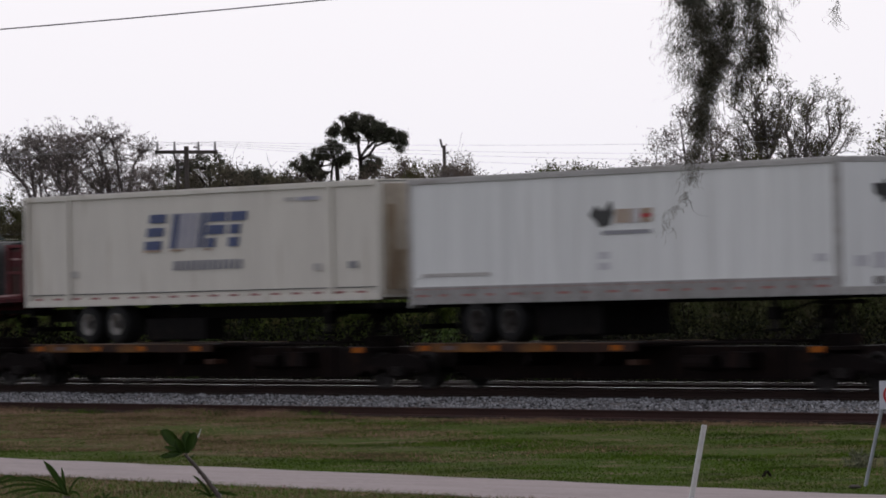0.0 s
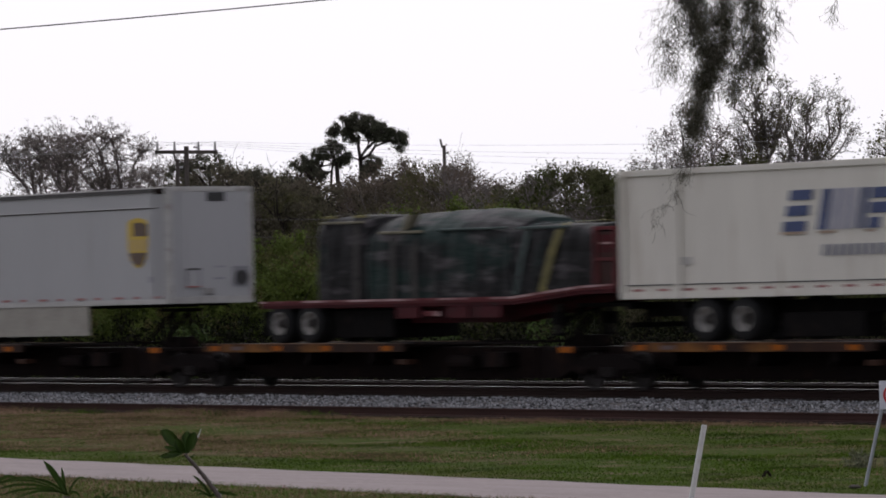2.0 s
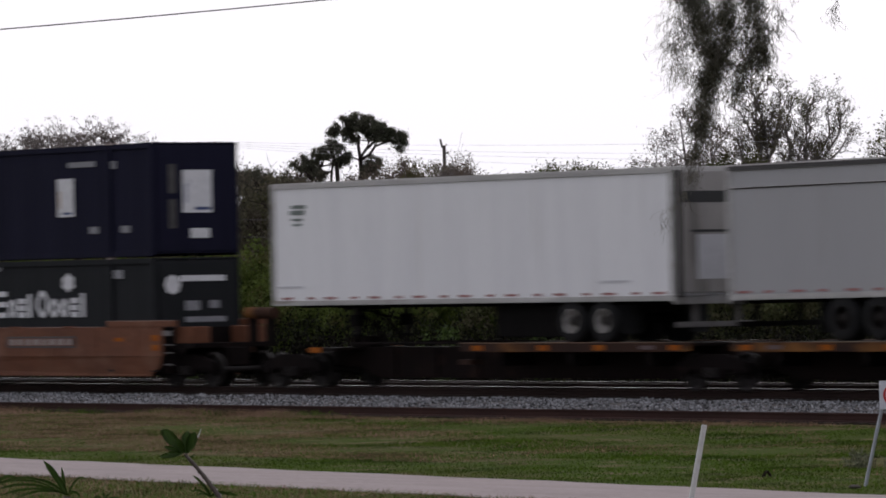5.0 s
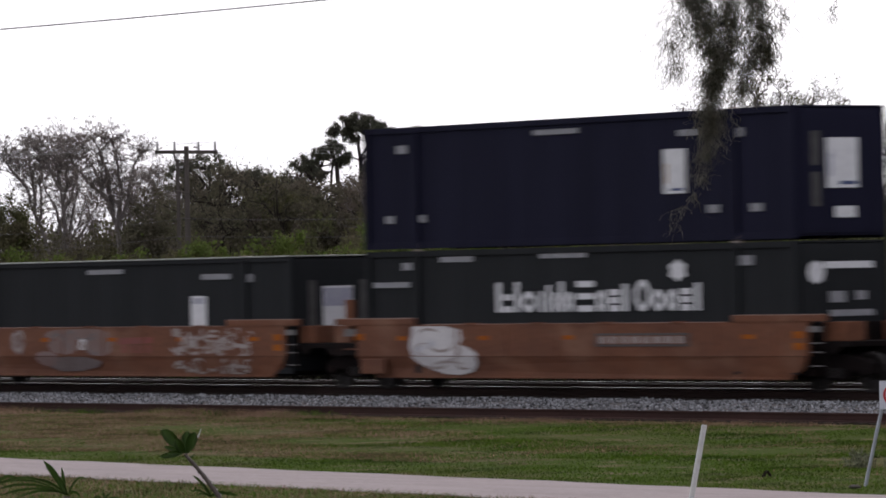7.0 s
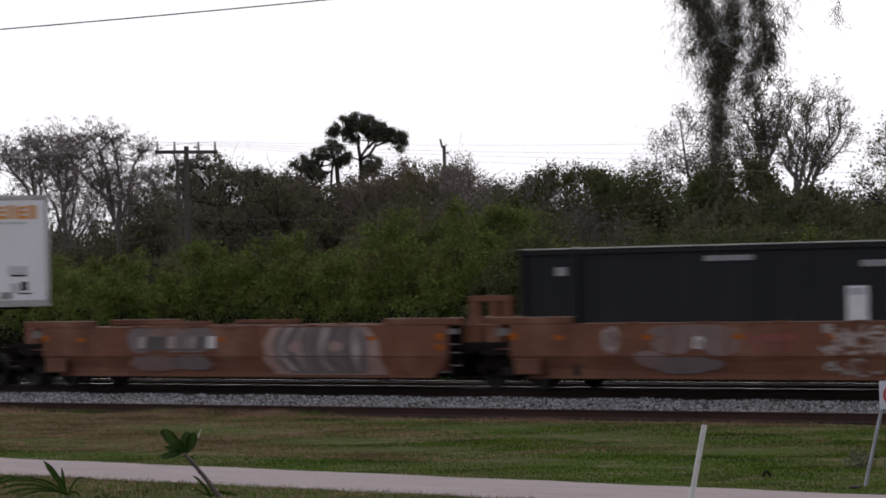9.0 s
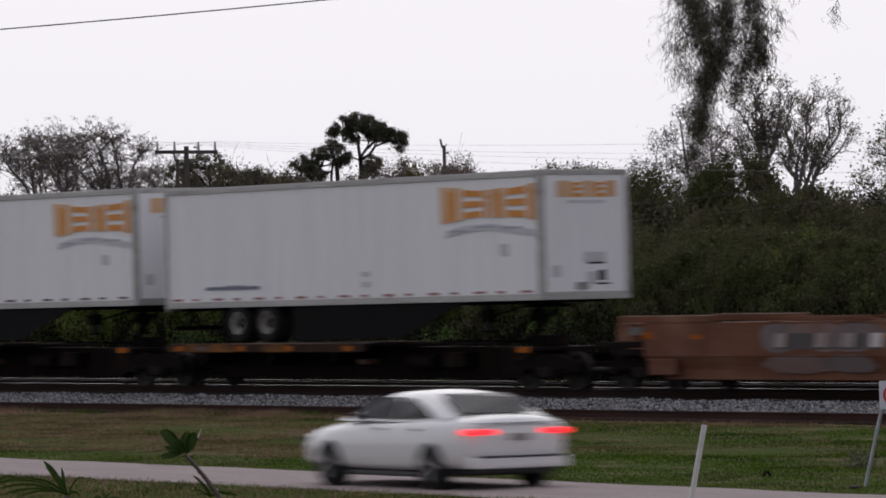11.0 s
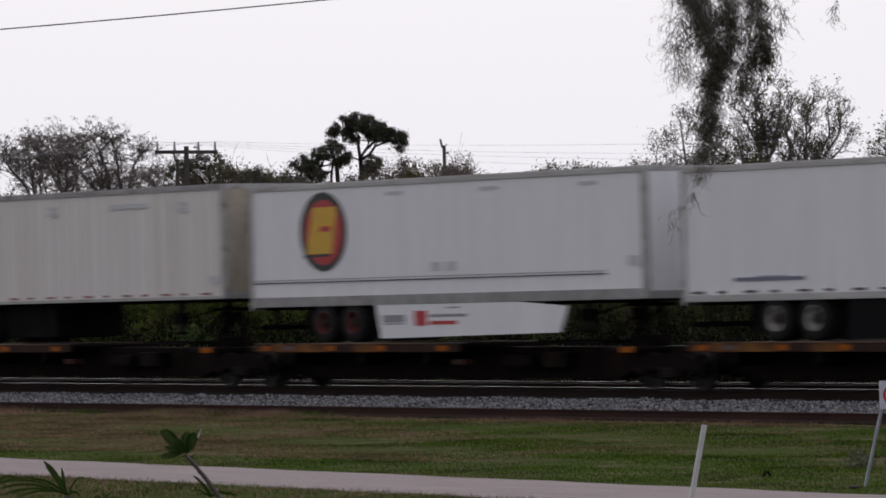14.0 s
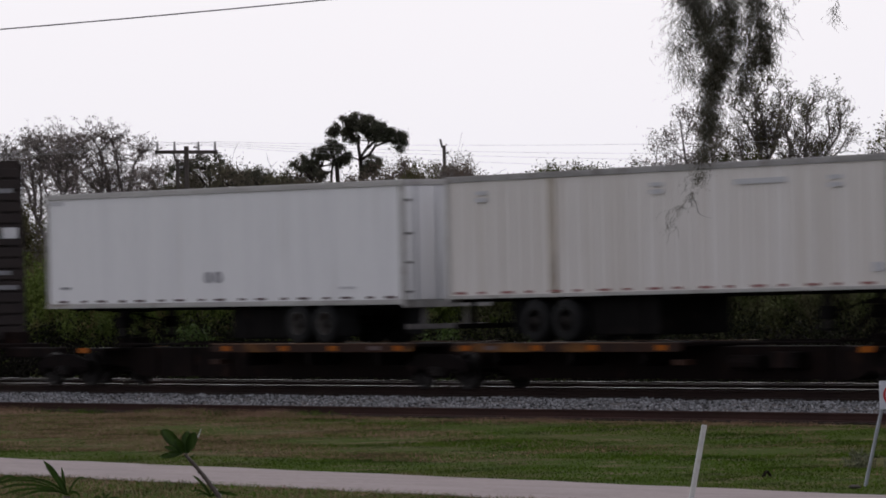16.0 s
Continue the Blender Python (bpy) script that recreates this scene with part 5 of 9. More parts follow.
for a, b, w, tl in (((-0.01, 0.02), (-0.148, 0.165), 0.088, 0.1), ((0.0, 0.0), (-0.06, 0.115), 0.07, -0.5), ((0.01, 0.0), (0.02, 0.155), 0.088, 0.25), ((0.015, 0.0), (0.072, 0.148), 0.082, -0.2), ((-0.02, 0.015), (-0.135, 0.052), 0.036, 0.1),
                    ((-0.01, 0.0), (-0.168, -0.012), 0.045, 0.15), ((-0.01, 0.005), (-0.12, 0.01), 0.040, -0.4), ((0.035, -0.03), (0.062, 0.0), 0.012, 0.1)):
    leaf_to(shrub, O, a, (b[0] * 0.97, b[1] * 0.97), w * 0.84, PADDLE, tl, droop=0.03, tip=1.35)
part("bud", path(across(O, (0.02, 0.01), (0.07, 0.09), (0.088, 0.11), (0.105, 0.155)), [0.003, 0.003, 0.004, 0.002], 5), stake_white, shrub, "thin pale shoot")
part("bud", rod(*across(O, (-0.012, 0.04), (-0.006, 0.066)), 0.005, 0.003, 5), stake_white, shrub, "thin pale shoot")
NARROW = "narrow dark green leaf"
for b, w in (((0.045, -0.135), 0.018), ((0.02, -0.235), 0.014), ((0.33, -0.27), 0.02), ((0.17, -0.2), 0.014), ((0.10, -0.19), 0.014), ((0.27, -0.255), 0.016), ((0.06, -0.27), 0.016)):
    strap(shrub, (0.155, -0.27), b, 0.02, w * 0.9)

frond = thing("strap_leaf_plant", "clump of long arching strap leaves", "plant", at=Matrix.Translation(FROND))
part("stem", path(across(O, (0, -FROND.z - 0.46), (0.0, -0.5), (0.0, -0.05)), [0.03, 0.025, 0.02], 8), stem_grey, frond)


for b, w, dr in (((-0.135, 0.165), 0.036, 0.012), ((-0.028, 0.125), 0.018, 0.004), ((0.125, 0.035), 0.011, 0.055), ((-0.46, 0.0), 0.012, 0.085), ((-0.40, 0.03), 0.010, 0.05), ((-0.48, -0.03), 0.014, 0.06), ((-0.42, -0.05), 0.013, 0.045), ((-0.26, 0.035), 0.009, 0.05), ((-0.33, -0.07), 0.013, 0.04), ((0.09, -0.07), 0.012, 0.03)):
    strap(frond, (rng.normal(0, 0.006), -0.04), b, dr, w)
side = thing("strap_leaf_plant", "clump of long arching strap leaves", "plant", at=Matrix.Translation(FROND - RV * 0.47))
part("stem", path(across(O, (0, -FROND.z - 0.46), (0.0, -0.5), (0.0, -0.06)), [0.03, 0.025, 0.02], 8), stem_grey, side)
for b, w, dr in (((0.055, 0.05), 0.03, 0.2), ((0.10, 0.02), 0.024, 0.3), ((0.19, 0.05), 0.018, 0.35), ((0.08, -0.01), 0.026, 0.2), ((-0.1, 0.08), 0.02, 0.2)):
    strap(side, (0, -0.06), b, dr * 0.2, w)
low2 = thing("strap_leaf_plant", "low clump of narrow green leaves", "plant", at=Matrix.Translation(LOW))
part("stem", path(across(O, (0, -LOW.z - 0.46), (0, 0)), [0.02, 0.012], 6), stem_grey, low2)
for b in ((-0.01, 0.04), (0.10, 0.0), (0.03, 0.025), (-0.07, 0.01)):
    strap(low2, (0, -0.01), b, 0.012, 0.012)


# ---- hanging moss, 30 m in front of the lens, from a branch above the view ----


def hair(core, n, radius, length, curl, drift, seed, size=0.0021, splay=0.5):
    """Matted hair on a hanging core: tufts of short curling strands, thick in the middle of the core and loose at its edges. core: (right, up) points; radius at its top and its foot."""
    g = np.random.default_rng(seed)
    seg, per = 6, 9
    line = np.array(core)
    run = np.concatenate([[0], np.cumsum(np.linalg.norm(np.diff(line, axis=0), axis=1))])
    m = n // per
    u = g.uniform(0, 1, m)
    rad = radius[0] + (radius[1] - radius[0]) * u
    cx, cz = [np.interp(u * run[-1], run, line[:, k]) for k in (0, 1)]
    off = g.normal(0, 0.42, m) + 0.25 * np.sin(u * 23 + seed) * (u < 0.9)
    off = np.repeat(off, per) + g.normal(0, 0.10, m * per)
    rad, cx, cz = [np.repeat(a, per) for a in (rad, cx, cz)]
    n = m * per
    x0, z0, d0 = cx + off * rad, cz + g.normal(0, 0.012, n), g.normal(0, 0.5, n) * rad
    ln = length * g.uniform(0.35, 1.3, n) * (1.0 - 0.2 * np.minimum(np.abs(off), 1.5))
    t = np.linspace(0, 1, seg + 1)
    wob = np.cumsum(g.normal(0, curl, (n, seg + 1, 3)), axis=1)
    out = (drift + splay * off + g.normal(0, 0.16, n))[:, None]
    x = x0[:, None] + (wob[..., 0] + out * t[None] ** 0.8) * ln[:, None]
    z = z0[:, None] + (0.6 * wob[..., 2] - t[None] * g.uniform(0.55, 1.0, (n, 1))) * ln[:, None]
    d = d0[:, None] + wob[..., 1] * ln[:, None]
    c = np.stack([x * RV.x + d * FV.x, x * RV.y + d * FV.y, z], -1)
    r = size * (1 - 0.55 * t)[None, :, None]
    ring = [np.array([math.cos(k * 2.094), math.sin(k * 2.094), 0.3]) for k in range(3)]
    v = np.stack([c + r * o for o in ring], 2)
    first = (np.arange(n)[:, None] * (seg + 1) + np.arange(seg)[None])[..., None] * 3
    f = [np.concatenate([first + k, first + (k + 1) % 3, first + 3 + (k + 1) % 3, first + 3 + k], -1).reshape(-1, 4) for k in range(3)]
    return v.reshape(-1, 3), np.concatenate(f)


def moss_part(name, parent, clouds, label, root=(0.0, 0.0)):
    """Hair hung from root (right, up), which becomes the part's origin."""
    vs, fs, o = [], [], 0
    for core, *rest in clouds:
        v, f = hair([(p - root[0], q - root[1]) for p, q in core], *rest)
        vs.append(v)
        fs.append(f + o)
        o += len(v)
    ob = soup(name, np.concatenate(vs), np.concatenate(fs), moss_hair, parent)
    ob.matrix_basis = hung(root)
    tagged(ob, label, kind="stuff")
    return ob


def hung(root, up=(0.0, 0.0)):
    """Where a part's root lies, in the space of the part it hangs from, whose own root is up."""
    return Matrix.Translation(RV * (root[0] - up[0]) + Vector((0, 0, root[1] - up[1])))


# hung from a branch 0.45 m above the top of the view; heights are below that branch
MOSS_AT = Matrix.Translation((82.80, -58.035, 4.57))
LOWER, FRINGE, TAIL = (-0.12, -0.85), (-0.20, -0.40), (-0.215, -1.29)
moss = thing("spanish_moss", "grey-green beard of hanging moss swaying in the wind", "moss", at=MOSS_AT)
moss_part("beard", moss, [
    ([(-0.19, -0.0), (-0.185, -0.445), (-0.147, -0.602), (-0.11, -0.759), (-0.128, -0.90)], 3700, (0.080, 0.066), 0.07, 0.27, -0.05, 1),
    ([(-0.005, -0.0), (-0.025, -0.448), (0.004, -0.542), (-0.03, -0.683), (-0.09, -0.82)], 2300, (0.066, 0.040), 0.07, 0.27, -0.08, 2),
    ([(0.15, -0.0), (0.131, -0.451), (0.144, -0.576), (0.158, -0.686), (0.172, -0.765), (0.161, -0.83)], 2000, (0.068, 0.048), 0.07, 0.27, -0.05, 3),
    ([(0.17, -0.66), (0.170, -0.79)], 260, (0.035, 0.035), 0.05, 0.2, -0.05, 4),
    ([(0.13, -0.66), (0.091, -0.78), (0.051, -0.888), (0.024, -0.975)], 520, (0.06, 0.03), 0.07, 0.27, -0.1, 5),
    ([(-0.09, -0.5), (-0.02, -0.72), (0.03, -0.86)], 330, (0.11, 0.09), 0.09, 0.28, -0.1, 6, 0.0017),
    ([(0.275, -0.05), (0.256, -0.453), (0.275, -0.53), (0.262, -0.62)], 220, (0.05, 0.02), 0.09, 0.22, 0.05, 7, 0.0018)], "thick matted upper beard of moss")
lower = moss_part("lower_beard", moss, [
    ([(-0.125, -0.84), (-0.172, -1.075), (-0.2, -1.231), (-0.218, -1.31)], 1250, (0.062, 0.024), 0.06, 0.27, -0.08, 8),
    ([(-0.06, -0.84), (-0.13, -1.02), (-0.17, -1.15)], 260, (0.09, 0.05), 0.08, 0.28, -0.05, 9, 0.0017)], "narrow hanging lower beard", LOWER)
tail = moss_part("tail", lower, [
    ([(-0.215, -1.27), (-0.236, -1.37), (-0.251, -1.43)], 80, (0.03, 0.016), 0.06, 0.28, -0.3, 10, 0.0020),
    ([(-0.245, -1.40), (-0.3, -1.523), (-0.364, -1.584)], 36, (0.014, 0.008), 0.07, 0.26, -0.5, 11, 0.0019),
    ([(-0.34, -1.56), (-0.44, -1.66)], 27, (0.005, 0.003), 0.08, 0.2, -0.9, 12, 0.0018)], "thin wispy moss tail", TAIL)
tail.matrix_basis = hung(TAIL, LOWER)
fringe = moss_part("fringe", moss, [
    ([(-0.205, -0.05), (-0.238, -0.443), (-0.305, -0.60), (-0.315, -0.70)], 470, (0.075, 0.05), 0.085, 0.28, -0.25, 13, 0.0017),
    ([(-0.27, -0.58), (-0.29, -0.76), (-0.27, -0.92)], 170, (0.06, 0.04), 0.09, 0.28, -0.25, 14, 0.0017)], "loose windblown moss strands", FRINGE)
WISP_AT = Matrix.Translation((83.17, -57.53, 4.17))
wisp = thing("spanish_moss", "small wisp of moss hanging from a twig", "moss", at=WISP_AT)
moss_part("wisp", wisp, [([(-0.005, 0.03), (-0.013, -0.07), (-0.055, -0.12), (-0.075, -0.13)], 36, (0.02, 0.008), 0.06, 0.2, -0.3, 15, 0.0018), ([(-0.055, -0.12), (-0.04, -0.20)], 18, (0.01, 0.006), 0.06, 0.2, 0.0, 16, 0.0017),
                         ([(-0.30, 0.03), (-0.22, 0.01)], 18, (0.02, 0.02), 0.07, 0.22, 0.0, 17, 0.0016)], "thin wispy moss")
# the oak that carries it stands beside the view
oak = thing("oak_tree", "grey oak trunk with a low branch over the view", "tree", at=Matrix.Translation((82.80, -58.035, -0.46)))
part("trunk", path([RV * 4.3, RV * 4.25 + Vector((0, 0, 1.8)), RV * 4.4 + Vector((0, 0, 4.2)), RV * 4.2 + Vector((0, 0, 7.5))], [0.42, 0.34, 0.30, 0.22], 10), bark_grey, oak)
part("limb", path([RV * 4.35 + Vector((0, 0, 4.3)), RV * 2.6 + Vector((0, 0, 5.2)), RV * 0.9 + Vector((0, 0, 5.10)), RV * 0.3 + Vector((0, 0, 5.04)), RV * -0.3 + Vector((0, 0, 5.04)), RV * -1.6 + Vector((0, 0, 5.25))], [0.16, 0.10, 0.06, 0.05, 0.045, 0.02], 8), bark_grey, oak)
part("twig", path([RV * 0.75 + Vector((0, 0, 5.08)), RV * 0.66 + Vector((0, 0, 4.8)), RV * 0.64 + Vector((0, 0, 4.60))], [0.02, 0.012, 0.006], 5), bark_grey, oak)


# ---- the train. Every piece rides along +x; "u" is where its rear (left) end stands at 0 s ----
riders = []             # (thing, pose at 0 s)
wheelsets = []          # rail wheelsets, which roll


def ride(ob, u, y=0.0, z=0.0, ry=0.0, rz=0.0):
    ob.matrix_basis = pose(u, y, z, 0, ry, rz)
    riders.append((ob, (u, y, z, ry, rz)))
    return ob


def bogie(parent, x):
    """Two-axle truck: cast side frames, bolster, springs, two rolling wheelsets."""
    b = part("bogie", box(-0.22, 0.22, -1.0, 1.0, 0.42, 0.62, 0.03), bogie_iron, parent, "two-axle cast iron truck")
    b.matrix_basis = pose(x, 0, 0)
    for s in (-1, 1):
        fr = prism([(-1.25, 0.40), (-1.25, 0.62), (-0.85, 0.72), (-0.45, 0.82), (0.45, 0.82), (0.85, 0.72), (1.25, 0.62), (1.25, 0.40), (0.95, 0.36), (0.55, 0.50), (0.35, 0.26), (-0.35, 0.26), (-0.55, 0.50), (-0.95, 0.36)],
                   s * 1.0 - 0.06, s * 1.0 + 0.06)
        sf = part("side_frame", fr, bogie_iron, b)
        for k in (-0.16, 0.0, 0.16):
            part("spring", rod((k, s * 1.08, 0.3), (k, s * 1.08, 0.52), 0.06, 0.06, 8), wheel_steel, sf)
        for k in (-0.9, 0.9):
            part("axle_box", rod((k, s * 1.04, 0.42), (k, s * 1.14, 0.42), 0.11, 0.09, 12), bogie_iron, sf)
    for k in (-0.9, 0.9):
        w = rod((0, -0.98, 0), (0, 0.98, 0), 0.075, 0.075, 10)
        for s in (-1, 1):
            prof = [(0.10, -0.10), (0.16, -0.09), (0.17, -0.05), (0.33, -0.03), (0.36, -0.065), (0.42, -0.065), (0.425, 0.03), (0.45, 0.04), (0.45, 0.065), (0.40, 0.07), (0.36, 0.05), (0.33, 0.0), (0.17, 0.0), (0.16, 0.06), (0.10, 0.07)]
            join(w, lathe([(r, h * -s * -1) for r, h in prof], 26, None, y=s * 0.76) if s < 0 else lathe([(r, -h) for r, h in prof], 26, None, y=0.76))
        o = part("wheelset", w, wheel_steel, b)
        o.matrix_parent_inverse = pose(k, 0, 0.425)
        wheelsets.append(o)
    return b


def spine_car(last=False):
    """One platform of an articulated spine car: wheel deck at the rear, bare centre sill, hitch stand at the front."""
    c = thing("spine_car", "rusty black spine car platform with worn orange-edged deck", "railcar", "spine car platforms")
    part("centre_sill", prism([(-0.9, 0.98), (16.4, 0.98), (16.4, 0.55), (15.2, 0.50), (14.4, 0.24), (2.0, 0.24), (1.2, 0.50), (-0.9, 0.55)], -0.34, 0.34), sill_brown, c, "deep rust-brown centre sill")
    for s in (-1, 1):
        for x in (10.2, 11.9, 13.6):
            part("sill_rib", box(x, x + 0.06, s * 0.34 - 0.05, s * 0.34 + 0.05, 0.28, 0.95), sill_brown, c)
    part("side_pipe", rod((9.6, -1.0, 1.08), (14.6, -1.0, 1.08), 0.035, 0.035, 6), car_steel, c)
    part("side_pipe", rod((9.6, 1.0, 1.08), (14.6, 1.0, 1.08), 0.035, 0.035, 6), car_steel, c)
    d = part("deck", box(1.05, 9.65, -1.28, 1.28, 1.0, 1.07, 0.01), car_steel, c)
    for s in (-1, 1):
        ch = part("side_channel", prism([(1.05, 1.08), (9.65, 1.08), (9.65, 0.90), (9.3, 0.88), (1.4, 0.88), (1.05, 0.90)], s * 1.285, s * 1.36), deck_edge, d, "worn orange-brown side channel")
        part("worn_lip", box(1.05, 9.65, s * 1.29, s * 1.365, 1.081, 1.095), worn_lip, ch, "bare worn top lip")
        for x in (1.35, 4.1, 6.2, 8.75):
            part("reflector", box(x, x + 0.42, s * 1.362, s * 1.368, 0.91, 1.03), reflector_yellow, ch, "yellow reflector strip")
        for x in (2.3,):
            part("reflector", box(x, x + 0.5, s * 1.362, s * 1.368, 0.93, 1.02), reflector_pale, ch, "worn pale reflector strip")
        for x in (2.6, 5.5, 8.2):
            part("deck_bracket", prism([(x - 0.08, 1.0), (x + 0.08, 1.0), (x + 0.08, 0.7), (x - 0.08, 0.55)], s * 0.34, s * 1.28), car_steel, d)
    part("end_step", box(9.3, 9.75, -1.33, -1.0, 0.58, 0.70, 0.01), deck_edge, c, "small orange step")
    part("end_step", box(9.3, 9.75, 1.0, 1.33, 0.58, 0.70, 0.01), deck_edge, c, "small orange step")
    h = part("hitch_stand", box(14.9, 15.6, -0.3, 0.3, 0.98, 1.25, 0.03), car_steel, c)
    for s in (-1, 1):
        part("hitch_leg", rod((15.3, s * 0.38, 1.1), (15.3, s * 0.22, 1.93), 0.06), car_steel, h)
        part("hitch_strut", rod((13.9, s * 0.3, 1.0), (15.2, s * 0.25, 1.85), 0.05), car_steel, h)
    part("hitch_plate", box(14.95, 15.65, -0.45, 0.45, 1.90, 1.99, 0.02), car_steel, h)
    part("end_platform", box(15.0, 16.3, -1.2, 1.2, 0.90, 0.98, 0.01), car_steel, c)
    for s in (-1, 1):
        part("reflector", box(15.6, 16.1, s * 1.21, s * 1.216, 0.86, 0.99), reflector_yellow, c, "yellow reflector strip")
    part("brake_box", box(12.0, 12.9, -0.75, -0.36, 0.5, 0.86, 0.03), car_steel, c)
    part("air_tank", rod((10.6, -0.62, 0.62), (11.6, -0.62, 0.62), 0.17, 0.17, 12), car_steel, c)
    bogie(c, 0.0)
    return c


def road_wheel(parent, x, s, z, rim, r=0.5):
    """Dual truck wheels on one axle end."""
    w = part("wheel", lathe([(0.28, -0.26), (r - 0.05, -0.27), (r, -0.22), (r, -0.04), (r - 0.03, 0.0), (r, 0.04), (r, 0.22), (r - 0.05, 0.27), (0.28, 0.26), (0.28, -0.26)], 28, caps=False), rubber, parent, "black dual truck tyres", True)
    w.matrix_basis = pose(x, s * 1.0, z, 0, 0, 0 if s < 0 else 180)
    part("rim", lathe([(0.282, -0.272), (0.27, -0.275), (0.262, -0.13), (0.24, -0.04), (0.19, -0.01)], 24, caps=False), rim, w, "dirty metal rim")
    # hub coloured dark because the trailer shades the inner wheel
    part("hub", lathe([(0.20, -0.005), (0.16, -0.04), (0.12, -0.16), (0.09, -0.25), (0.05, -0.27), (0.01, -0.275)], 18), hub_dark, w, "hub coloured dark for shade inside the rim")
    return w


def running_gear(t, ax, z_floor, rim, front, gear=True, guard=None, block=True):
    """Tandem axles with sliding frame, mud flaps, landing legs, rear bumper."""
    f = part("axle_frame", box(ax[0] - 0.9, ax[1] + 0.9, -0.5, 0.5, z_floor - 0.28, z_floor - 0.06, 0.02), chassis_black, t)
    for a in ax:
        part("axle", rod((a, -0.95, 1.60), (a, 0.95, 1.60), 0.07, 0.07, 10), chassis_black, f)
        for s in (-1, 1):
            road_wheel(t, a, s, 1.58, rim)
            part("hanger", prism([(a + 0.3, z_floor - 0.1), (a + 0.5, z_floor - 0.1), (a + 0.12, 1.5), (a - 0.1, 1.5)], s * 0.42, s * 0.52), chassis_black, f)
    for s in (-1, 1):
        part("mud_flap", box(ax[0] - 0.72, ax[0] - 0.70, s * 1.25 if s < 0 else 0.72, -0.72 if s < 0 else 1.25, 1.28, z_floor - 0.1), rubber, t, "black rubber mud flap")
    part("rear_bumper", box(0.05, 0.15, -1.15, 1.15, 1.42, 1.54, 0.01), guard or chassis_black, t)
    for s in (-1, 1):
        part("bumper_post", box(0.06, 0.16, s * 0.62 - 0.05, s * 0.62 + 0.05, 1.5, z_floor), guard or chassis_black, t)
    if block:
        # added black box that fills the dark space ahead of the axles
        sl = part("slider_box", box(ax[1] + 0.7, ax[1] + 3.2, -1.02, 1.02, 1.22, z_floor - 0.08, 0.03), chassis_black, t, "black box added for the dark patch beside the axles")
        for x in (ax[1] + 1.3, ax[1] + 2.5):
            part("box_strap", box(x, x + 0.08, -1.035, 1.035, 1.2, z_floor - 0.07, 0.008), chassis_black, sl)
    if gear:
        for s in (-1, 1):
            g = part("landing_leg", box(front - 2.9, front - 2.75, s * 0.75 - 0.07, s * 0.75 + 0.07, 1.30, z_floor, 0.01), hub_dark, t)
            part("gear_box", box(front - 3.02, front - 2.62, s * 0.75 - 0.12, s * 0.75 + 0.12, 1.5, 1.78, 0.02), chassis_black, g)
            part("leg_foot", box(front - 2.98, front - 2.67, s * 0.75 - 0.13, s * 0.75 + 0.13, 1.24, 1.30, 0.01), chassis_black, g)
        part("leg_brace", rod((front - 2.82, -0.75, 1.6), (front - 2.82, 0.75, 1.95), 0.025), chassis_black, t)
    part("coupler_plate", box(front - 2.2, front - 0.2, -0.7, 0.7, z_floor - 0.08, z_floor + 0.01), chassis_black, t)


def decal(name, parent, outline, material, side=-1.3, label="", lift=0.005):
    """A thin painted or stuck-on patch on the side of a body; outline in x and z."""
    y = side - lift if side < 0 else side + lift
    return part(name, prism(outline, y, side + (0.004 if side < 0 else -0.004)), material, parent, label)


def quad(x0, x1, z0, z1, slant=0.0):
    return [(x0, z0), (x1, z0), (x1 + slant, z1), (x0 + slant, z1)]


def end_patch(name, parent, x, y0, y1, z0, z1, material, label=""):
    return part(name, box(x, x + 0.006, y0, y1, z0, z1), material, parent, label)


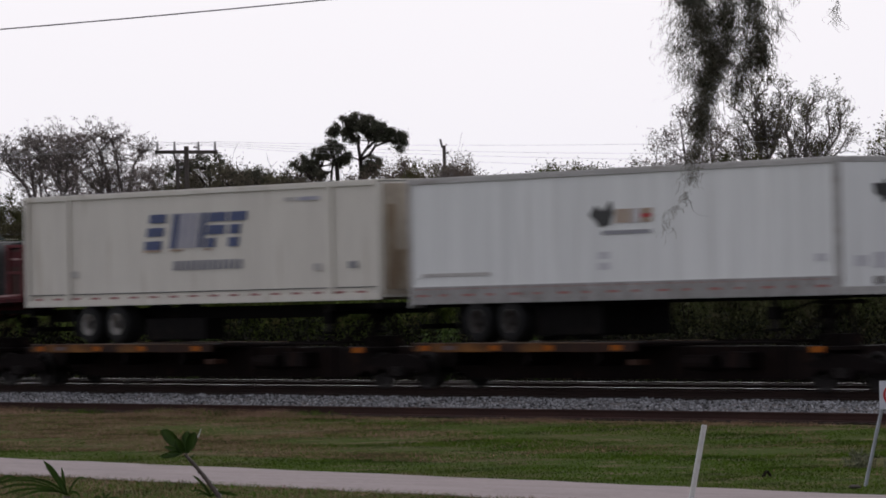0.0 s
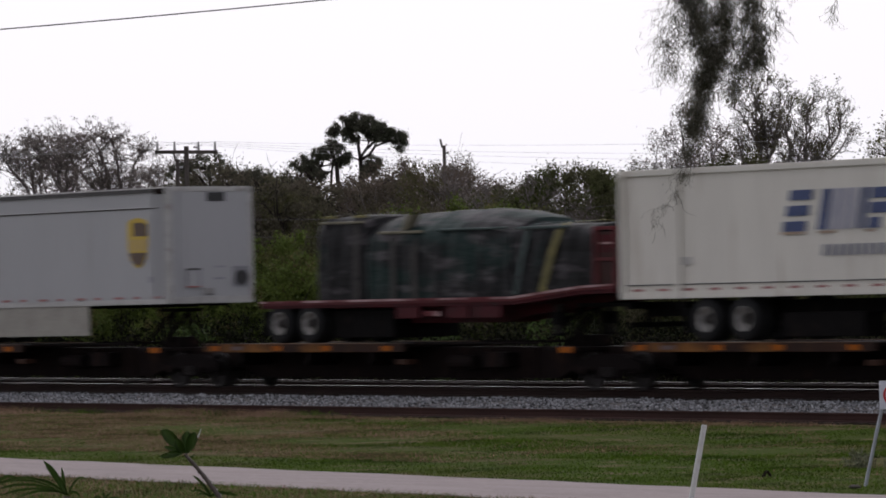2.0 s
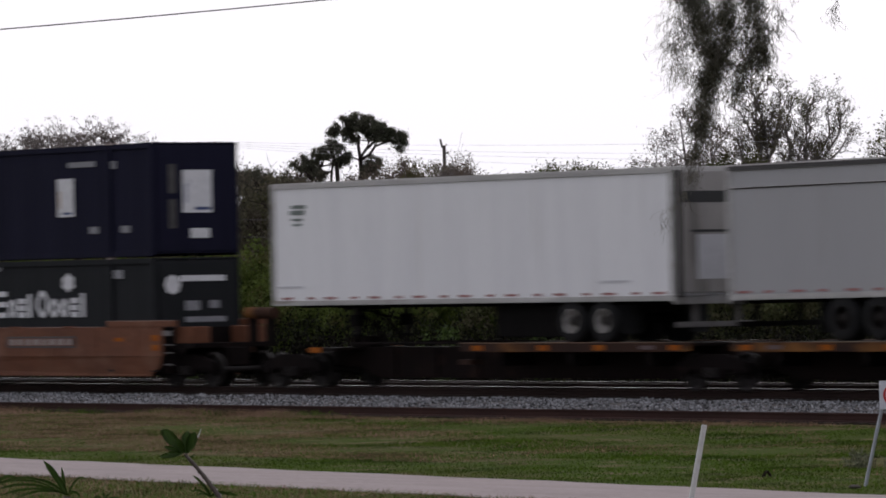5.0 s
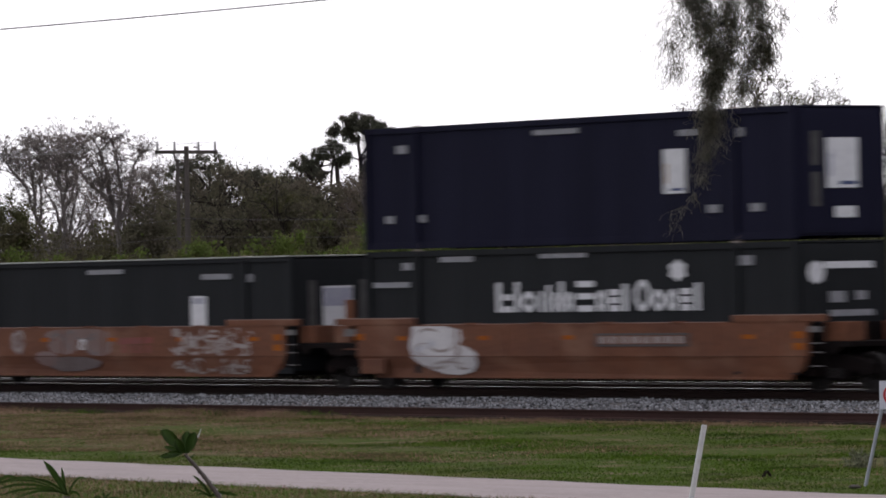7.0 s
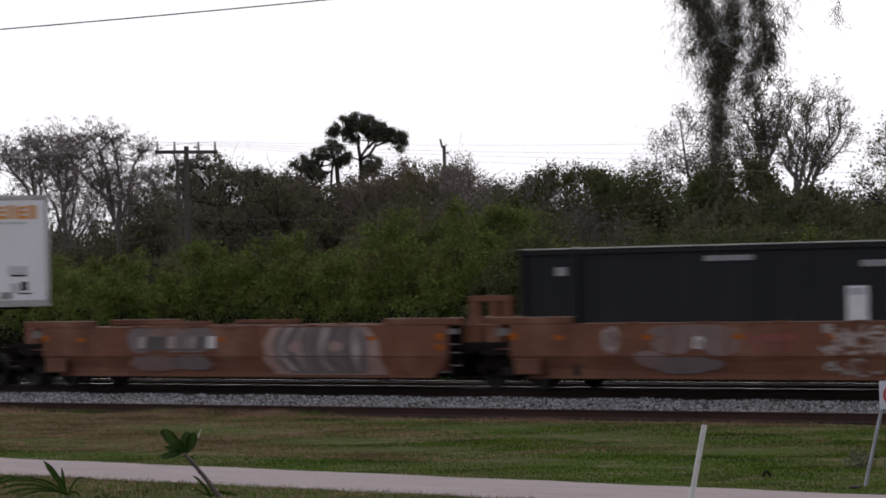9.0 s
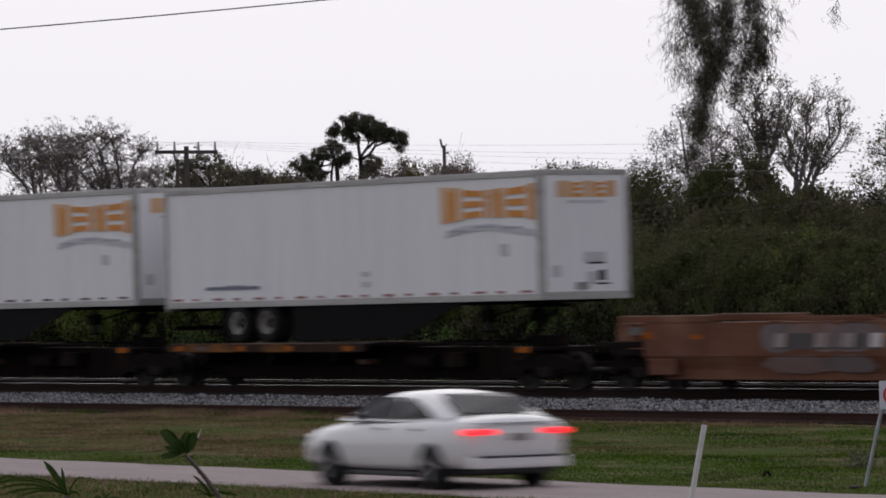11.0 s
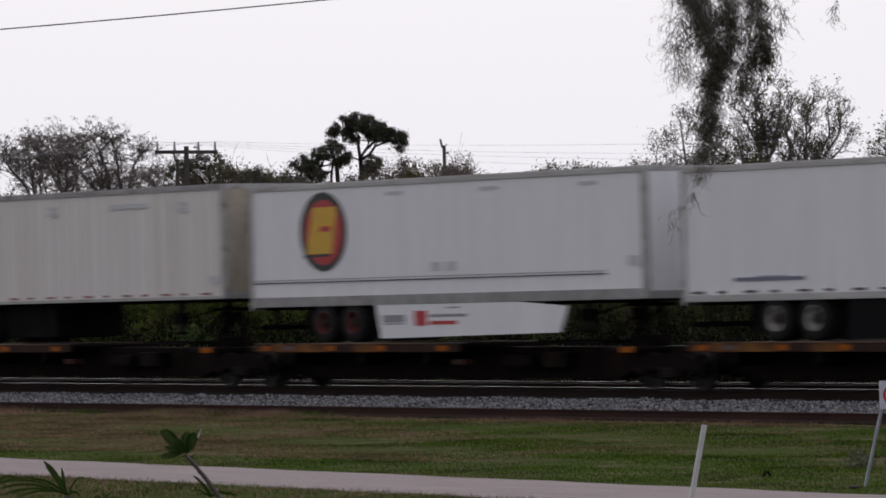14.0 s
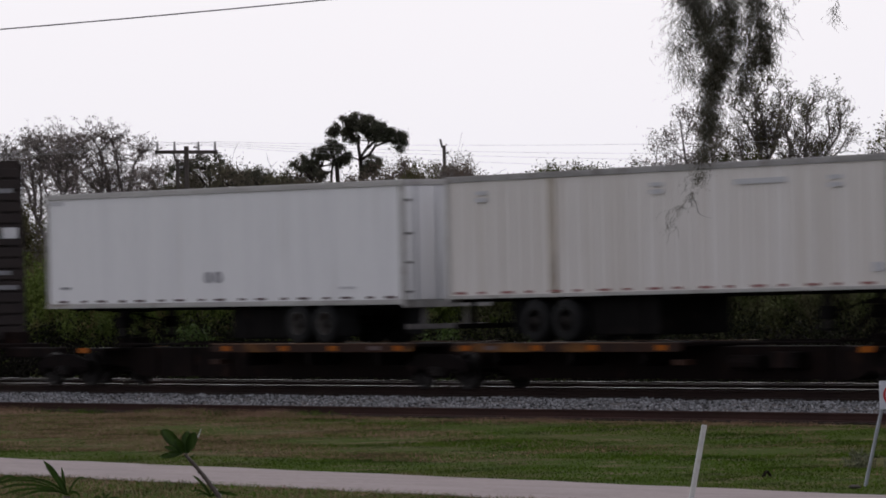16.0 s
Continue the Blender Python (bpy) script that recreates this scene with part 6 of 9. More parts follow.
def dry_van(u, length, label, paint, rim, ax=(3.2, 4.45), z0=2.02, z1=4.98, tape=tape_red, nose_left=False, rail_h=0.10, roof=aluminium, wide_rail=False, pitch=0.35, ribs=0.0, front_paint=None, gear=True, seams=True, block=True):
    """Box semi-trailer: body, rails, corner posts, nose, doors with lock rods, running gear. x = 0 at the doors."""
    t = thing("semi_trailer", label, "semi-trailer", "trailers on the train")
    W = 1.295
    L = length
    part("body", box(0.05, L - 0.05, -W + 0.012, W - 0.012, z0 + 0.02, z1 - 0.02), paint, t)
    if seams:
        step = ribs or 1.22
        wd = 0.045 if ribs else 0.02
        for s in (-1, 1):
            rib = part("panel_rib" if ribs else "panel_seam", box(0, wd, s * (W - 0.014), s * (W - 0.008 if not ribs else W + 0.004), z0 + 0.12, z1 - 0.14), paint, t)
            rib.matrix_basis = pose(0.35, 0, 0)
            k = 0.35 + step
            while k < L - 0.3:
                again(rib, k, 0, 0)
                k += step
    for s in (-1, 1):
        part("top_rail", box(0, L, s * W - 0.02, s * W + 0.02, z1 - 0.13, z1, 0.008), roof, t, "grey metal top rail")
        br = part("bottom_rail", box(0, L, s * W - 0.02, s * W + 0.022, z0 - 0.02, z0 + rail_h, 0.008), aluminium if not wide_rail else dull_aluminium, t, "grey metal bottom rail")
        if tape:
            zt = z0 + rail_h + 0.03 if not wide_rail else z0 + 0.16
            long, short = [part("reflective_tape", box(0, w, s * (W + 0.024) - 0.003, s * (W + 0.024) + 0.003, zt, zt + 0.055), tape, br, "short strip of reflective tape") for w in (0.45, 0.28)]
            long.matrix_basis, short.matrix_basis = pose(0.3, 0, 0), pose(1.22, 0, 0)
            x, k = 2.14, 0
            while x < L - 0.7:
                again(short if k % 2 else long, x, 0, 0)
                x += 0.92
                k += 1
        part("corner_post", rod((L - 0.07, s * (W - 0.07), z0), (L - 0.07, s * (W - 0.07), z1), 0.105, 0.105, 14), aluminium, t, "rounded grey front corner post")
        part("rear_post", box(-0.02, 0.10, s * W - 0.06 if s > 0 else -W - 0.02, s * W + 0.02 if s > 0 else -W + 0.06, z0 - 0.05, z1 + 0.01, 0.01), aluminium, t)
    part("roof", box(0.02, L - 0.02, -W + 0.02, W - 0.02, z1 - 0.02, z1 + 0.015), roof, t)
    nose = part("nose_panel", box(L - 0.05, L + 0.012, -W + 0.1, W - 0.1, z0 + 0.16, z1 - 0.12, 0.006), front_paint or paint, t)
    part("nose_sill", box(L - 0.05, L + 0.02, -W + 0.08, W - 0.08, z0 - 0.02, z0 + 0.16, 0.008), aluminium, nose)
    part("nose_header", box(L - 0.05, L + 0.02, -W + 0.08, W - 0.08, z1 - 0.12, z1, 0.008), aluminium, nose)
    part("hose_box", box(L + 0.01, L + 0.05, -0.30, 0.05, z0 + 0.22, z0 + 0.38, 0.01), dull_aluminium, nose)
    for s in (-1, 1):
        d = part("door", box(-0.045, 0.02, 0.012 if s > 0 else -W + 0.05, W - 0.05 if s > 0 else -0.012, z0 + 0.10, z1 - 0.14, 0.006), paint, t, "rear door leaf")
        for y in (0.28, 0.95):
            part("lock_rod", rod((-0.075, s * y, z0 + 0.05), (-0.075, s * y, z1 - 0.1), 0.017, 0.017, 6), galvanised, d, "galvanised lock rod")
        for z in (0.25, 0.95, 1.65, 2.45):
            part("hinge", box(-0.07, -0.03, s * (W - 0.14) - 0.07, s * (W - 0.14) + 0.07, z0 + z, z0 + z + 0.06, 0.006), dark_seal, d, "dark hinge")
    part("door_sill", box(-0.06, 0.05, -W, W, z0 - 0.1, z0 + 0.09, 0.01), dull_aluminium, t)
    part("door_header", box(-0.06, 0.05, -W, W, z1 - 0.13, z1 + 0.01, 0.01), aluminium, t)
    beam = part("floor_beam", box(0, 0.06, -W + 0.03, W - 0.03, z0 - 0.10, z0 - 0.02), chassis_black, t)
    beam.matrix_basis = pose(0.5, 0, 0)
    k = 1.1
    while k < L - 2.3:
        again(beam, k, 0, 0)
        k += 0.6
    running_gear(t, ax, z0, rim, L, gear, rung_grey if nose_left else None, block)
    # the trailer's lowest tyre point rests on the deck
    if nose_left:
        ride(t, u + L, 0, 0, -pitch, 180)
    else:
        ride(t, u, 0, 0, -pitch, 0)
    return t


S = -1.295              # the side that faces the road

# first spine car set
A = [-17.05 - 17.3, -17.05, 0.2, -51.6]
first = spine_car()
ride(first, 0.2)
bogie(first, 16.5)
plain = spine_car()
ride(plain, -17.05)


def platform(u, rz=0.0):
    c = copy_thing(plain, pose(u, 0, 0, 0, 0, rz))
    for o in c.children_recursive:
        if o.name.startswith("wheelset"):
            wheelsets.append(o)
    return ride(c, u, 0, 0, 0, rz)


platform(-34.3)
platform(-51.6)
for u in (-168.0, -185.2, -202.4):
    platform(u)
head = copy_thing(first, pose(-150.8, 0, 0))
for o in head.children_recursive:
    if o.name.startswith("wheelset"):
        wheelsets.append(o)
ride(head, -150.8)
# end platforms, turned round, with a truck of their own
tail_a = platform(-51.0 + 0.0, 180)
tail_b = platform(-202.0 + 0.0, 180)
for c in (tail_a, tail_b):
    for o in list(c.children_recursive):
        if o.name.startswith("bogie"):
            o.matrix_basis = pose(17.1, 0, 0)

# plain white van with wide grey skirt rail and a small dark emblem
v = dry_van(1.15, 15.77, "dirty white box semi-trailer with small dark emblem", mint_paint, rim_dull, (2.6, 3.9), 2.02, 4.99, tape_red, rail_h=0.40, wide_rail=True)
decal("emblem", v, [(7.05, 3.95), (7.3, 4.18), (7.55, 4.02), (7.85, 4.28), (7.95, 3.98), (7.8, 3.72), (7.45, 3.66), (7.28, 3.8)], black_ink, S, "ragged dark emblem")
for x, w, m in ((8.0, 0.3, ochre_ink), (8.36, 0.22, ochre_ink), (8.64, 0.2, faint_ink), (8.9, 0.42, ochre_ink)):
    decal("emblem_bar", v, quad(x, x + w, 3.75, 4.07, 0.04), m, S, "faded brown word bar")
decal("emblem_bar", v, quad(8.95, 9.3, 3.86, 3.95, 0.02), red_ink, S - 0.004, "small red dash")
dot = part("rail_rivet", box(0.3, 0.42, S - 0.028, S - 0.02, 2.34, 2.375), tape_red, v, "small red marker")
for k in range(1, 40):
    again(dot, 0.385 * k, 0, 0)
decal("emblem_line", v, quad(7.5, 9.3, 3.50, 3.59), grey_ink, S)
decal("side_line", v, quad(0.5, 3.2, 2.65, 2.73), worn_ink, S, "thin grey line of markings")
for x, z in ((7.35, 2.7), (7.35, 2.95), (15.0, 2.75)):
    decal("placard", v, quad(x, x + 0.4, z, z + 0.16), faint_ink, S)
bm = bmesh.new()
bm.faces.new([bm.verts.new((15.795, y, z)) for y, z in ((-0.28, 4.42), (-0.12, 4.30), (-0.22, 4.18), (-0.05, 4.12), (0.05, 3.98), (0.2, 4.05), (0.5, 3.95), (0.6, 4.2), (0.42, 4.45), (0.22, 4.38), (0.1, 4.52), (0.0, 4.40))])
bmesh.ops.triangulate(bm, faces=list(bm.faces))
part("nose_mark", bm, black_ink, v, "dark ragged mark on the nose")
end_patch("nose_mark", v, 15.785, -0.85, -0.45, 2.62, 2.85, faint_ink)
end_patch("nose_mark", v, 15.785, -0.3, 0.1, 2.58, 2.92, faint_ink)


# container on a chassis, and the other 53-foot containers
def container(u, z0, label, paint, casting=casting_tan, edge=None, door_left=True, seal=None, ride_it=True, ry=0.0, front_dirt=None, ribs=0.40, fold=0.007, L=16.15, H=2.9):
    """53-foot domestic container: corrugated sides, posts at the 40-foot points, castings, rails, end panels."""
    c = thing("container", label, "shipping container", "containers on the train")
    W = 1.295
    part("body", box(0.04, L - 0.04, -W + 0.03, W - 0.03, 0.06, H - 0.05), paint, c)
    for s in (-1, 1):
        # one pressed sheet a side, with shallow upright folds
        bm = bmesh.new()
        rows, k = [], 0.2
        while k < L - 0.25:
            for dx, dy in ((0.0, 0.0), (0.03, fold), (0.2, fold), (0.23, 0.0)):
                rows.append([bm.verts.new((k + dx, s * (W - 0.022 + dy), z)) for z in (0.14, H - 0.12)])
            k += ribs
        for a, b in zip(rows, rows[1:]):
            bm.faces.new((a[0], b[0], b[1], a[1]) if s < 0 else (a[0], a[1], b[1], b[0]))
        part("side_sheet", bm, paint, c, "side sheet with shallow upright folds")
    for s in (-1, 1):
        part("top_rail", box(0, L, s * W - 0.03, s * W + 0.006, H - 0.13, H, 0.008), paint, c)
        part("bottom_rail", box(0, L, s * W - 0.03, s * W + 0.006, 0, 0.16, 0.008), paint, c)
        for x in (0.0, 1.98, L - 1.98 - 0.2, L - 0.16):
            p = part("post", box(x, x + (0.16 if x in (0.0, L - 0.16) else 0.2), s * W - 0.06, s * W + 0.008, 0.0, H, 0.01), paint, c)
            if 0 < x < L - 0.5:
                for z in (0.0, H - 0.12):
                    part("corner_casting", box(x - 0.02, x + 0.24, s * (W - 0.02) - 0.05, s * (W - 0.02) + 0.05, z - 0.01 + 0.04 * (z > 1), z + 0.13 + 0.03 * (z > 1), 0.015), casting, p, "pale steel casting")
    # a pale strip puts the sky light on the upward edge into colour
    if edge:
        for s in (-1, 1):
            part("roof_edge", box(0.02, L - 0.02, s * W - 0.05, s * W + 0.012, H - 0.016, H + 0.018, 0.012), edge, c, "pale roof edge coloured for sky light")
        part("roof_edge", box(L - 0.05, L + 0.010, -W, W, H - 0.016, H + 0.018, 0.012), edge, c, "pale roof edge coloured for sky light")
    part("roof", box(0.02, L - 0.02, -W + 0.02, W - 0.02, H - 0.03, H + 0.01), paint, c)
    e = part("front_panel", box(L - 0.05, L, -W + 0.12, W - 0.12, 0.12, H - 0.10, 0.006), front_dirt or paint, c)
    bm = bmesh.new()
    for y in np.arange(-W + 0.2, W - 0.2, 0.28):
        box(L - 0.01, L + 0.014, y, y + 0.13, 0.2, H - 0.2, 0, bm)
    part("front_ribs", bm, front_dirt or paint, e)
    for s in (-1, 1):
        d = part("door", box(-0.02, 0.05, 0.01 if s > 0 else -W + 0.06, W - 0.06 if s > 0 else -0.01, 0.12, H - 0.12, 0.006), paint, c, "rear door leaf")
        for y in (0.3, 0.9):
            part("lock_rod", rod((-0.045, s * y, 0.08), (-0.045, s * y, H - 0.08), 0.016, 0.016, 6), galvanised, d)
    ride(c, u, 0, z0, ry)
    return c


chassis = thing("container_chassis", "black skeletal container chassis with dirty white wheels", "trailer chassis")
for s in (-1, 1):
    part("frame_rail", prism([(0.0, 1.98), (16.0, 1.98), (16.0, 1.86), (12.6, 1.80), (12.0, 1.66), (0.0, 1.66)], s * 0.45 - 0.05, s * 0.45 + 0.05), chassis_black, chassis)
beam = part("crossmember", box(0.3, 0.42, -0.5, 0.5, 1.72, 1.9), chassis_black, chassis)
for k in range(1, 14):
    again(beam, k * 1.18, 0, 0)
for x in (0.1, 2.1, 13.9, 15.9):
    part("bolster", box(x - 0.1, x + 0.1, -1.25, 1.25, 1.84, 1.985, 0.01), chassis_black, chassis)
running_gear(chassis, (2.95, 4.3), 1.95, rim_white, 16.0, block=False)
part("tool_box", box(5.4, 8.2, -1.1, -0.5, 1.16, 1.7, 0.03), chassis_black, chassis)
ride(chassis, -16.2, 0, 0, -0.3)
c = container(-16.2, 2.06, "cream shipping container with slanted blue word blocks", cream_paint, casting=dull_aluminium, ry=-0.3, front_dirt=tan_dirt, fold=0.0015)
part("lower_stripe", box(0.05, 16.1, S - 0.012, S - 0.004, 0.30, 0.325), black_ink, c, "thin dark line along the side")
strip_one = part("reflective_tape", box(0.4, 0.78, S - 0.012, S - 0.006, 0.17, 0.225), tape_red, c, "short strip of reflective tape")
for k in range(1, 17):
    again(strip_one, 0.92 * k, 0, 0)
# a row of slanted blocks: stacked bars, paler upright slats, then bars again
for z, x0, x1 in ((2.08, 5.98, 6.75), (1.74, 5.85, 6.62), (1.40, 5.72, 6.5)):
    decal("word_bar", c, quad(x0, x1, z, z + 0.22, 0.06), blue_ink, S - 0.006, "slanted blue bar")
for x, w, m in ((6.9, 0.3, blue_ink), (7.28, 0.24, pale_ink), (7.6, 0.22, pale_ink), (7.9, 0.2, pale_ink), (8.22, 0.22, blue_ink)):
    decal("word_block", c, quad(x, x + w, 1.42, 2.30, 0.22), m, S - 0.006, "slanted blue slat")
for x0, x1, z, m in ((8.70, 9.50, 2.06, blue_ink), (8.62, 9.42, 1.74, blue_ink), (8.56, 8.96, 1.42, blue_ink), (9.62, 10.40, 2.06, blue_ink), (9.62, 10.10, 1.74, blue_ink), (9.56, 10.02, 1.42, blue_ink)):
    decal("word_bar", c, quad(x0, x1, z, z + 0.23, 0.06), m, S - 0.006, "slanted blue bar")
for x, w in ((5.68, 0.8), (6.95, 0.55), (8.5, 0.3)):
    decal("word_shadow", c, quad(x, x + w, 1.34, 1.395), ochre_ink, S - 0.006, "thin orange underline")
for k in range(13):
    decal("small_block", c, quad(7.05 + k * 0.245, 7.22 + k * 0.245, 0.86, 1.10, 0.03), grey_ink, S - 0.006)
decal("number_bar", c, quad(12.1, 12.6, 2.48, 2.57), worn_ink, S - 0.006)
decal("number_bar", c, quad(12.7, 13.6, 2.48, 2.57), pale_ink, S - 0.006)
for x, z, w in ((13.3, 0.75, 0.42), (14.8, 0.78, 0.42), (2.2, 0.75, 0.4)):
    decal("placard", c, quad(x, x + w * 0.85, z, z + 0.17), worn_ink if x != 14.8 else dim_ink, S - 0.006)
end_patch("nose_mark", c, 16.17, -0.2, 0.35, 1.6, 1.95, worn_ink)
for y0, y1, z0, z1 in ((-1.1, 0.2, 0.25, 0.75), (-0.9, -0.2, 0.75, 1.2), (0.3, 1.1, 0.3, 0.5), (-1.1, -0.85, 0.75, 2.3)):
    end_patch("rust_stain", c, 16.168, y0, y1, z0, z1, stain_brown, "brown rust stain")
part("corner_scuff", box(15.85, 16.14, S - 0.012, S - 0.004, 0.1, 0.28), pale_lip, c, "bare scuffed corner")

# red flatbed with a tarped load
fb = thing("flatbed_trailer", "red flatbed semi-trailer with stepped front", "flatbed trailer")
part("bed", prism([(0, 2.10), (10.4, 2.14), (13.0, 2.36), (14.3, 2.40), (14.3, 2.22), (13.0, 2.20), (10.4, 1.98), (0, 1.95)], -1.28, 1.28), red_paint, fb)
for s in (-1, 1):
    part("side_rail", prism([(0, 2.12), (10.4, 2.16), (13.0, 2.38), (14.3, 2.42), (14.3, 2.32), (13.0, 2.28), (10.4, 2.06), (0, 2.02)], s * 1.285, s * 1.32), rust_red, fb, "scuffed dark red side rail")
    part("main_beam", prism([(0.2, 1.96), (10.6, 1.98), (13.0, 2.2), (13.6, 2.2), (13.2, 2.02), (10.0, 1.72), (9.0, 1.56), (4.4, 1.56), (3.2, 1.78), (0.2, 1.8)], s * 0.45 - 0.04, s * 0.45 + 0.04), red_paint, fb)
for x, w in ((5.7, 0.95), (7.75, 0.85), (8.75, 1.15)):
    part("side_plate", box(x, x + w, -1.26, -1.22, 1.68, 1.97, 0.01), red_paint, fb, "dark red side plate")
part("side_plate", box(6.85, 7.45, -1.27, -1.23, 1.73, 1.85, 0.01), scuffed_pink, fb, "scuffed pale plate")
for s in (-1, 1):
    part("rub_rail", prism([(0, 2.13), (10.4, 2.17), (13.0, 2.39), (14.3, 2.43), (14.3, 2.39), (13.0, 2.34), (10.4, 2.12), (0, 2.08)], s * 1.321, s * 1.335), scuffed_pink, fb, "pale scuffed rub rail")
hb = part("headboard", box(13.62, 14.30, -1.24, 1.24, 2.38, 3.62, 0.02), brown_red, fb, "brown-red headboard")
for x in (13.5, 14.25):
    for s in (-1, 1):
        part("headboard_post", box(x, x + 0.12, s * 1.25 - 0.05, s * 1.25 + 0.05, 2.36, 3.74, 0.01), rust_red, hb)
for z in (2.95, 3.66):
    part("headboard_rib", box(13.55, 14.34, -1.285, 1.285, z, z + 0.08, 0.01), rust_red, hb)
for s in (-1, 1):
    # flat dark panel stands in for a recess in shade
    part("vent_slot", box(13.72, 14.15, s * 1.243, s * 1.252, 3.14, 3.55, 0.0), red_paint, hb, "dark panel painted as a shaded recess")
    part("slot_bar", box(13.72, 14.15, s * 1.252, s * 1.262, 3.33, 3.38, 0.0), scuffed_pink, hb, "pale bar")
running_gear(fb, (0.75, 2.05), 1.98, rim_white, 14.3, gear=True)
ride(fb, -30.75, 0, 0, 0.0)


def tarp(x0, x1, z0, hs, label, material, seed, slope=False):
    """A tarped stack: rounded, sagging and creased; a sloped one has a hipped top above its shoulder."""
    g = np.random.default_rng(seed)
    t = thing("tarped_load", label, "tarped load", "tarped loads")
    side = [(-1.24, 0.0), (-1.25, 0.12), (-1.255, 0.26), (-1.26, 0.4), (-1.26, 0.54), (-1.25, 0.66)]
    top = [(-1.25, 0.76), (-1.17, 0.80), (-0.85, 0.91), (-0.5, 0.99)] if slope else [(-1.25, 0.78), (-1.22, 0.89), (-1.1, 0.965), (-0.6, 1.0)]
    prof = side + top + [(0.0, 1.01)] + [(-y, q) for y, q in reversed(side + top)]
    nx = max(14, round((x1 - x0) / 0.11))
    bm = bmesh.new()
    rows = []
    ph = g.uniform(0, 6.28, 4)
    for i in range(nx + 1):
        f = i / nx
        x = x0 + (x1 - x0) * f
        h = float(np.interp(f, [a for a, _ in hs], [b for _, b in hs]))
        row = []
        for y, q in prof:
            fold = 0.020 * math.sin(x * 6.1 + 2.2 * q + ph[0]) + 0.014 * math.sin(x * 11.0 - 5.0 * q + ph[1]) + 0.016 * math.sin(q * 17.0 + 1.3 * x + ph[2])
            out = 1 + (fold if 0.05 < q else 0.2 * fold) / 1.2
            row.append(bm.verts.new((x + g.normal(0, 0.008), y * out, z0 + q * h + (0.5 * fold + g.normal(0, 0.008) if q > 0.7 else 0))))
        rows.append(row)
    for a, b in zip(rows, rows[1:]):
        for i in range(len(prof) - 1):
            bm.faces.new((a[i], b[i], b[i + 1], a[i + 1]))
    bm.faces.new(rows[0])
    bm.faces.new(rows[-1][::-1])
    bmesh.ops.recalc_face_normals(bm, faces=list(bm.faces))
    part("tarp", bm, material, t, smooth=True)
    return t


def strap(t, x, top, z0, material, slant=0.0, w=0.12, label="webbing strap"):
    bm = bmesh.new()
    pts = [(-1.29, 0.0, 0.0), (-1.30, 0.6, slant * 0.6), (-1.26, 0.92, slant * 0.95), (-1.05, 1.02, slant), (0, 1.06, slant), (1.05, 1.02, slant), (1.26, 0.92, slant), (1.30, 0.6, slant), (1.29, 0.0, slant)]
    rows = [[bm.verts.new((x + sx + d, y, z0 + q * top)) for d in (-w / 2, w / 2)] for y, q, sx in pts]
    for a, b in zip(rows, rows[1:]):
        bm.faces.new((a[0], a[1], b[1], b[0]))
    bmesh.ops.solidify(bm, geom=list(bm.faces), thickness=0.008)
    part("strap", bm, material, t, label)


ld = tarp(2.45, 4.5, 2.13, [(0, 2.02), (0.6, 2.05), (1, 2.0)], "tall tarped stack strapped on the flatbed", tarp_black, 3)
strap(ld, 2.8, 2.02, 2.13, tarp_green)
strap(ld, 4.13, 2.02, 2.13, strap_brown, 0, 0.2, "brown webbing strap")
part("edge_band", box(2.6, 4.42, -1.30, -1.22, 3.99, 4.05, 0.02), strap_pale, ld, "pale yellow corner guard")
for x in (2.6, 3.92):
    part("edge_band", box(x, x + 0.5, -1.2, -1.12, 4.13, 4.19, 0.02), strap_yellow, ld, "yellow corner guard")
ride(ld, -30.75)
ld = tarp(4.55, 10.35, 2.14, [(0, 1.95), (0.05, 2.0), (0.15, 2.05), (0.7, 2.10), (0.9, 2.0), (1, 1.85)], "long dark tarped load with a sloping top and slack straps", tarp_green, 4, True)
for x, m, sl, w in ((5.65, strap_brown, 0, 0.2), (6.5, strap_brown, 0.02, 0.22), (7.4, tarp_black, 0.1, 0.2), (9.0, tarp_black, 0.3, 0.15)):
    strap(ld, x, 1.60, 2.14, m, sl, w)
part("edge_band", box(5.1, 6.8, -1.31, -1.2, 3.71, 3.78, 0.02), strap_pale, ld, "pale yellow corner guard")
part("edge_band", box(7.5, 10.1, -1.31, -1.2, 3.75, 3.80, 0.02), strap_teal, ld, "pale teal corner guard")
part("top_strap", prism([(5.95, 3.80), (6.15, 3.80), (6.42, 4.16), (6.22, 4.16)], -1.26, -1.0), strap_pale, ld, "pale strap end")
ride(ld, -30.75)
ld = tarp(10.4, 13.5, 2.2, [(0, 1.6), (0.1, 1.64), (1, 1.62)], "lower tarped stack against the headboard", tarp_black, 5)
strap(ld, 10.5, 1.62, 2.2, strap_teal, 0.55, 0.16, "teal webbing strap")
strap(ld, 11.15, 1.62, 2.2, tarp_green, 0.5, 0.16, "dark green webbing strap")
strap(ld, 11.5, 1.62, 2.2, strap_yellow, 0.75, 0.24, "yellow webbing strap")
part("edge_band", box(10.6, 12.5, -1.29, -1.2, 3.73, 3.79, 0.02), strap_teal, ld, "pale teal corner guard")
ride(ld, -30.75)

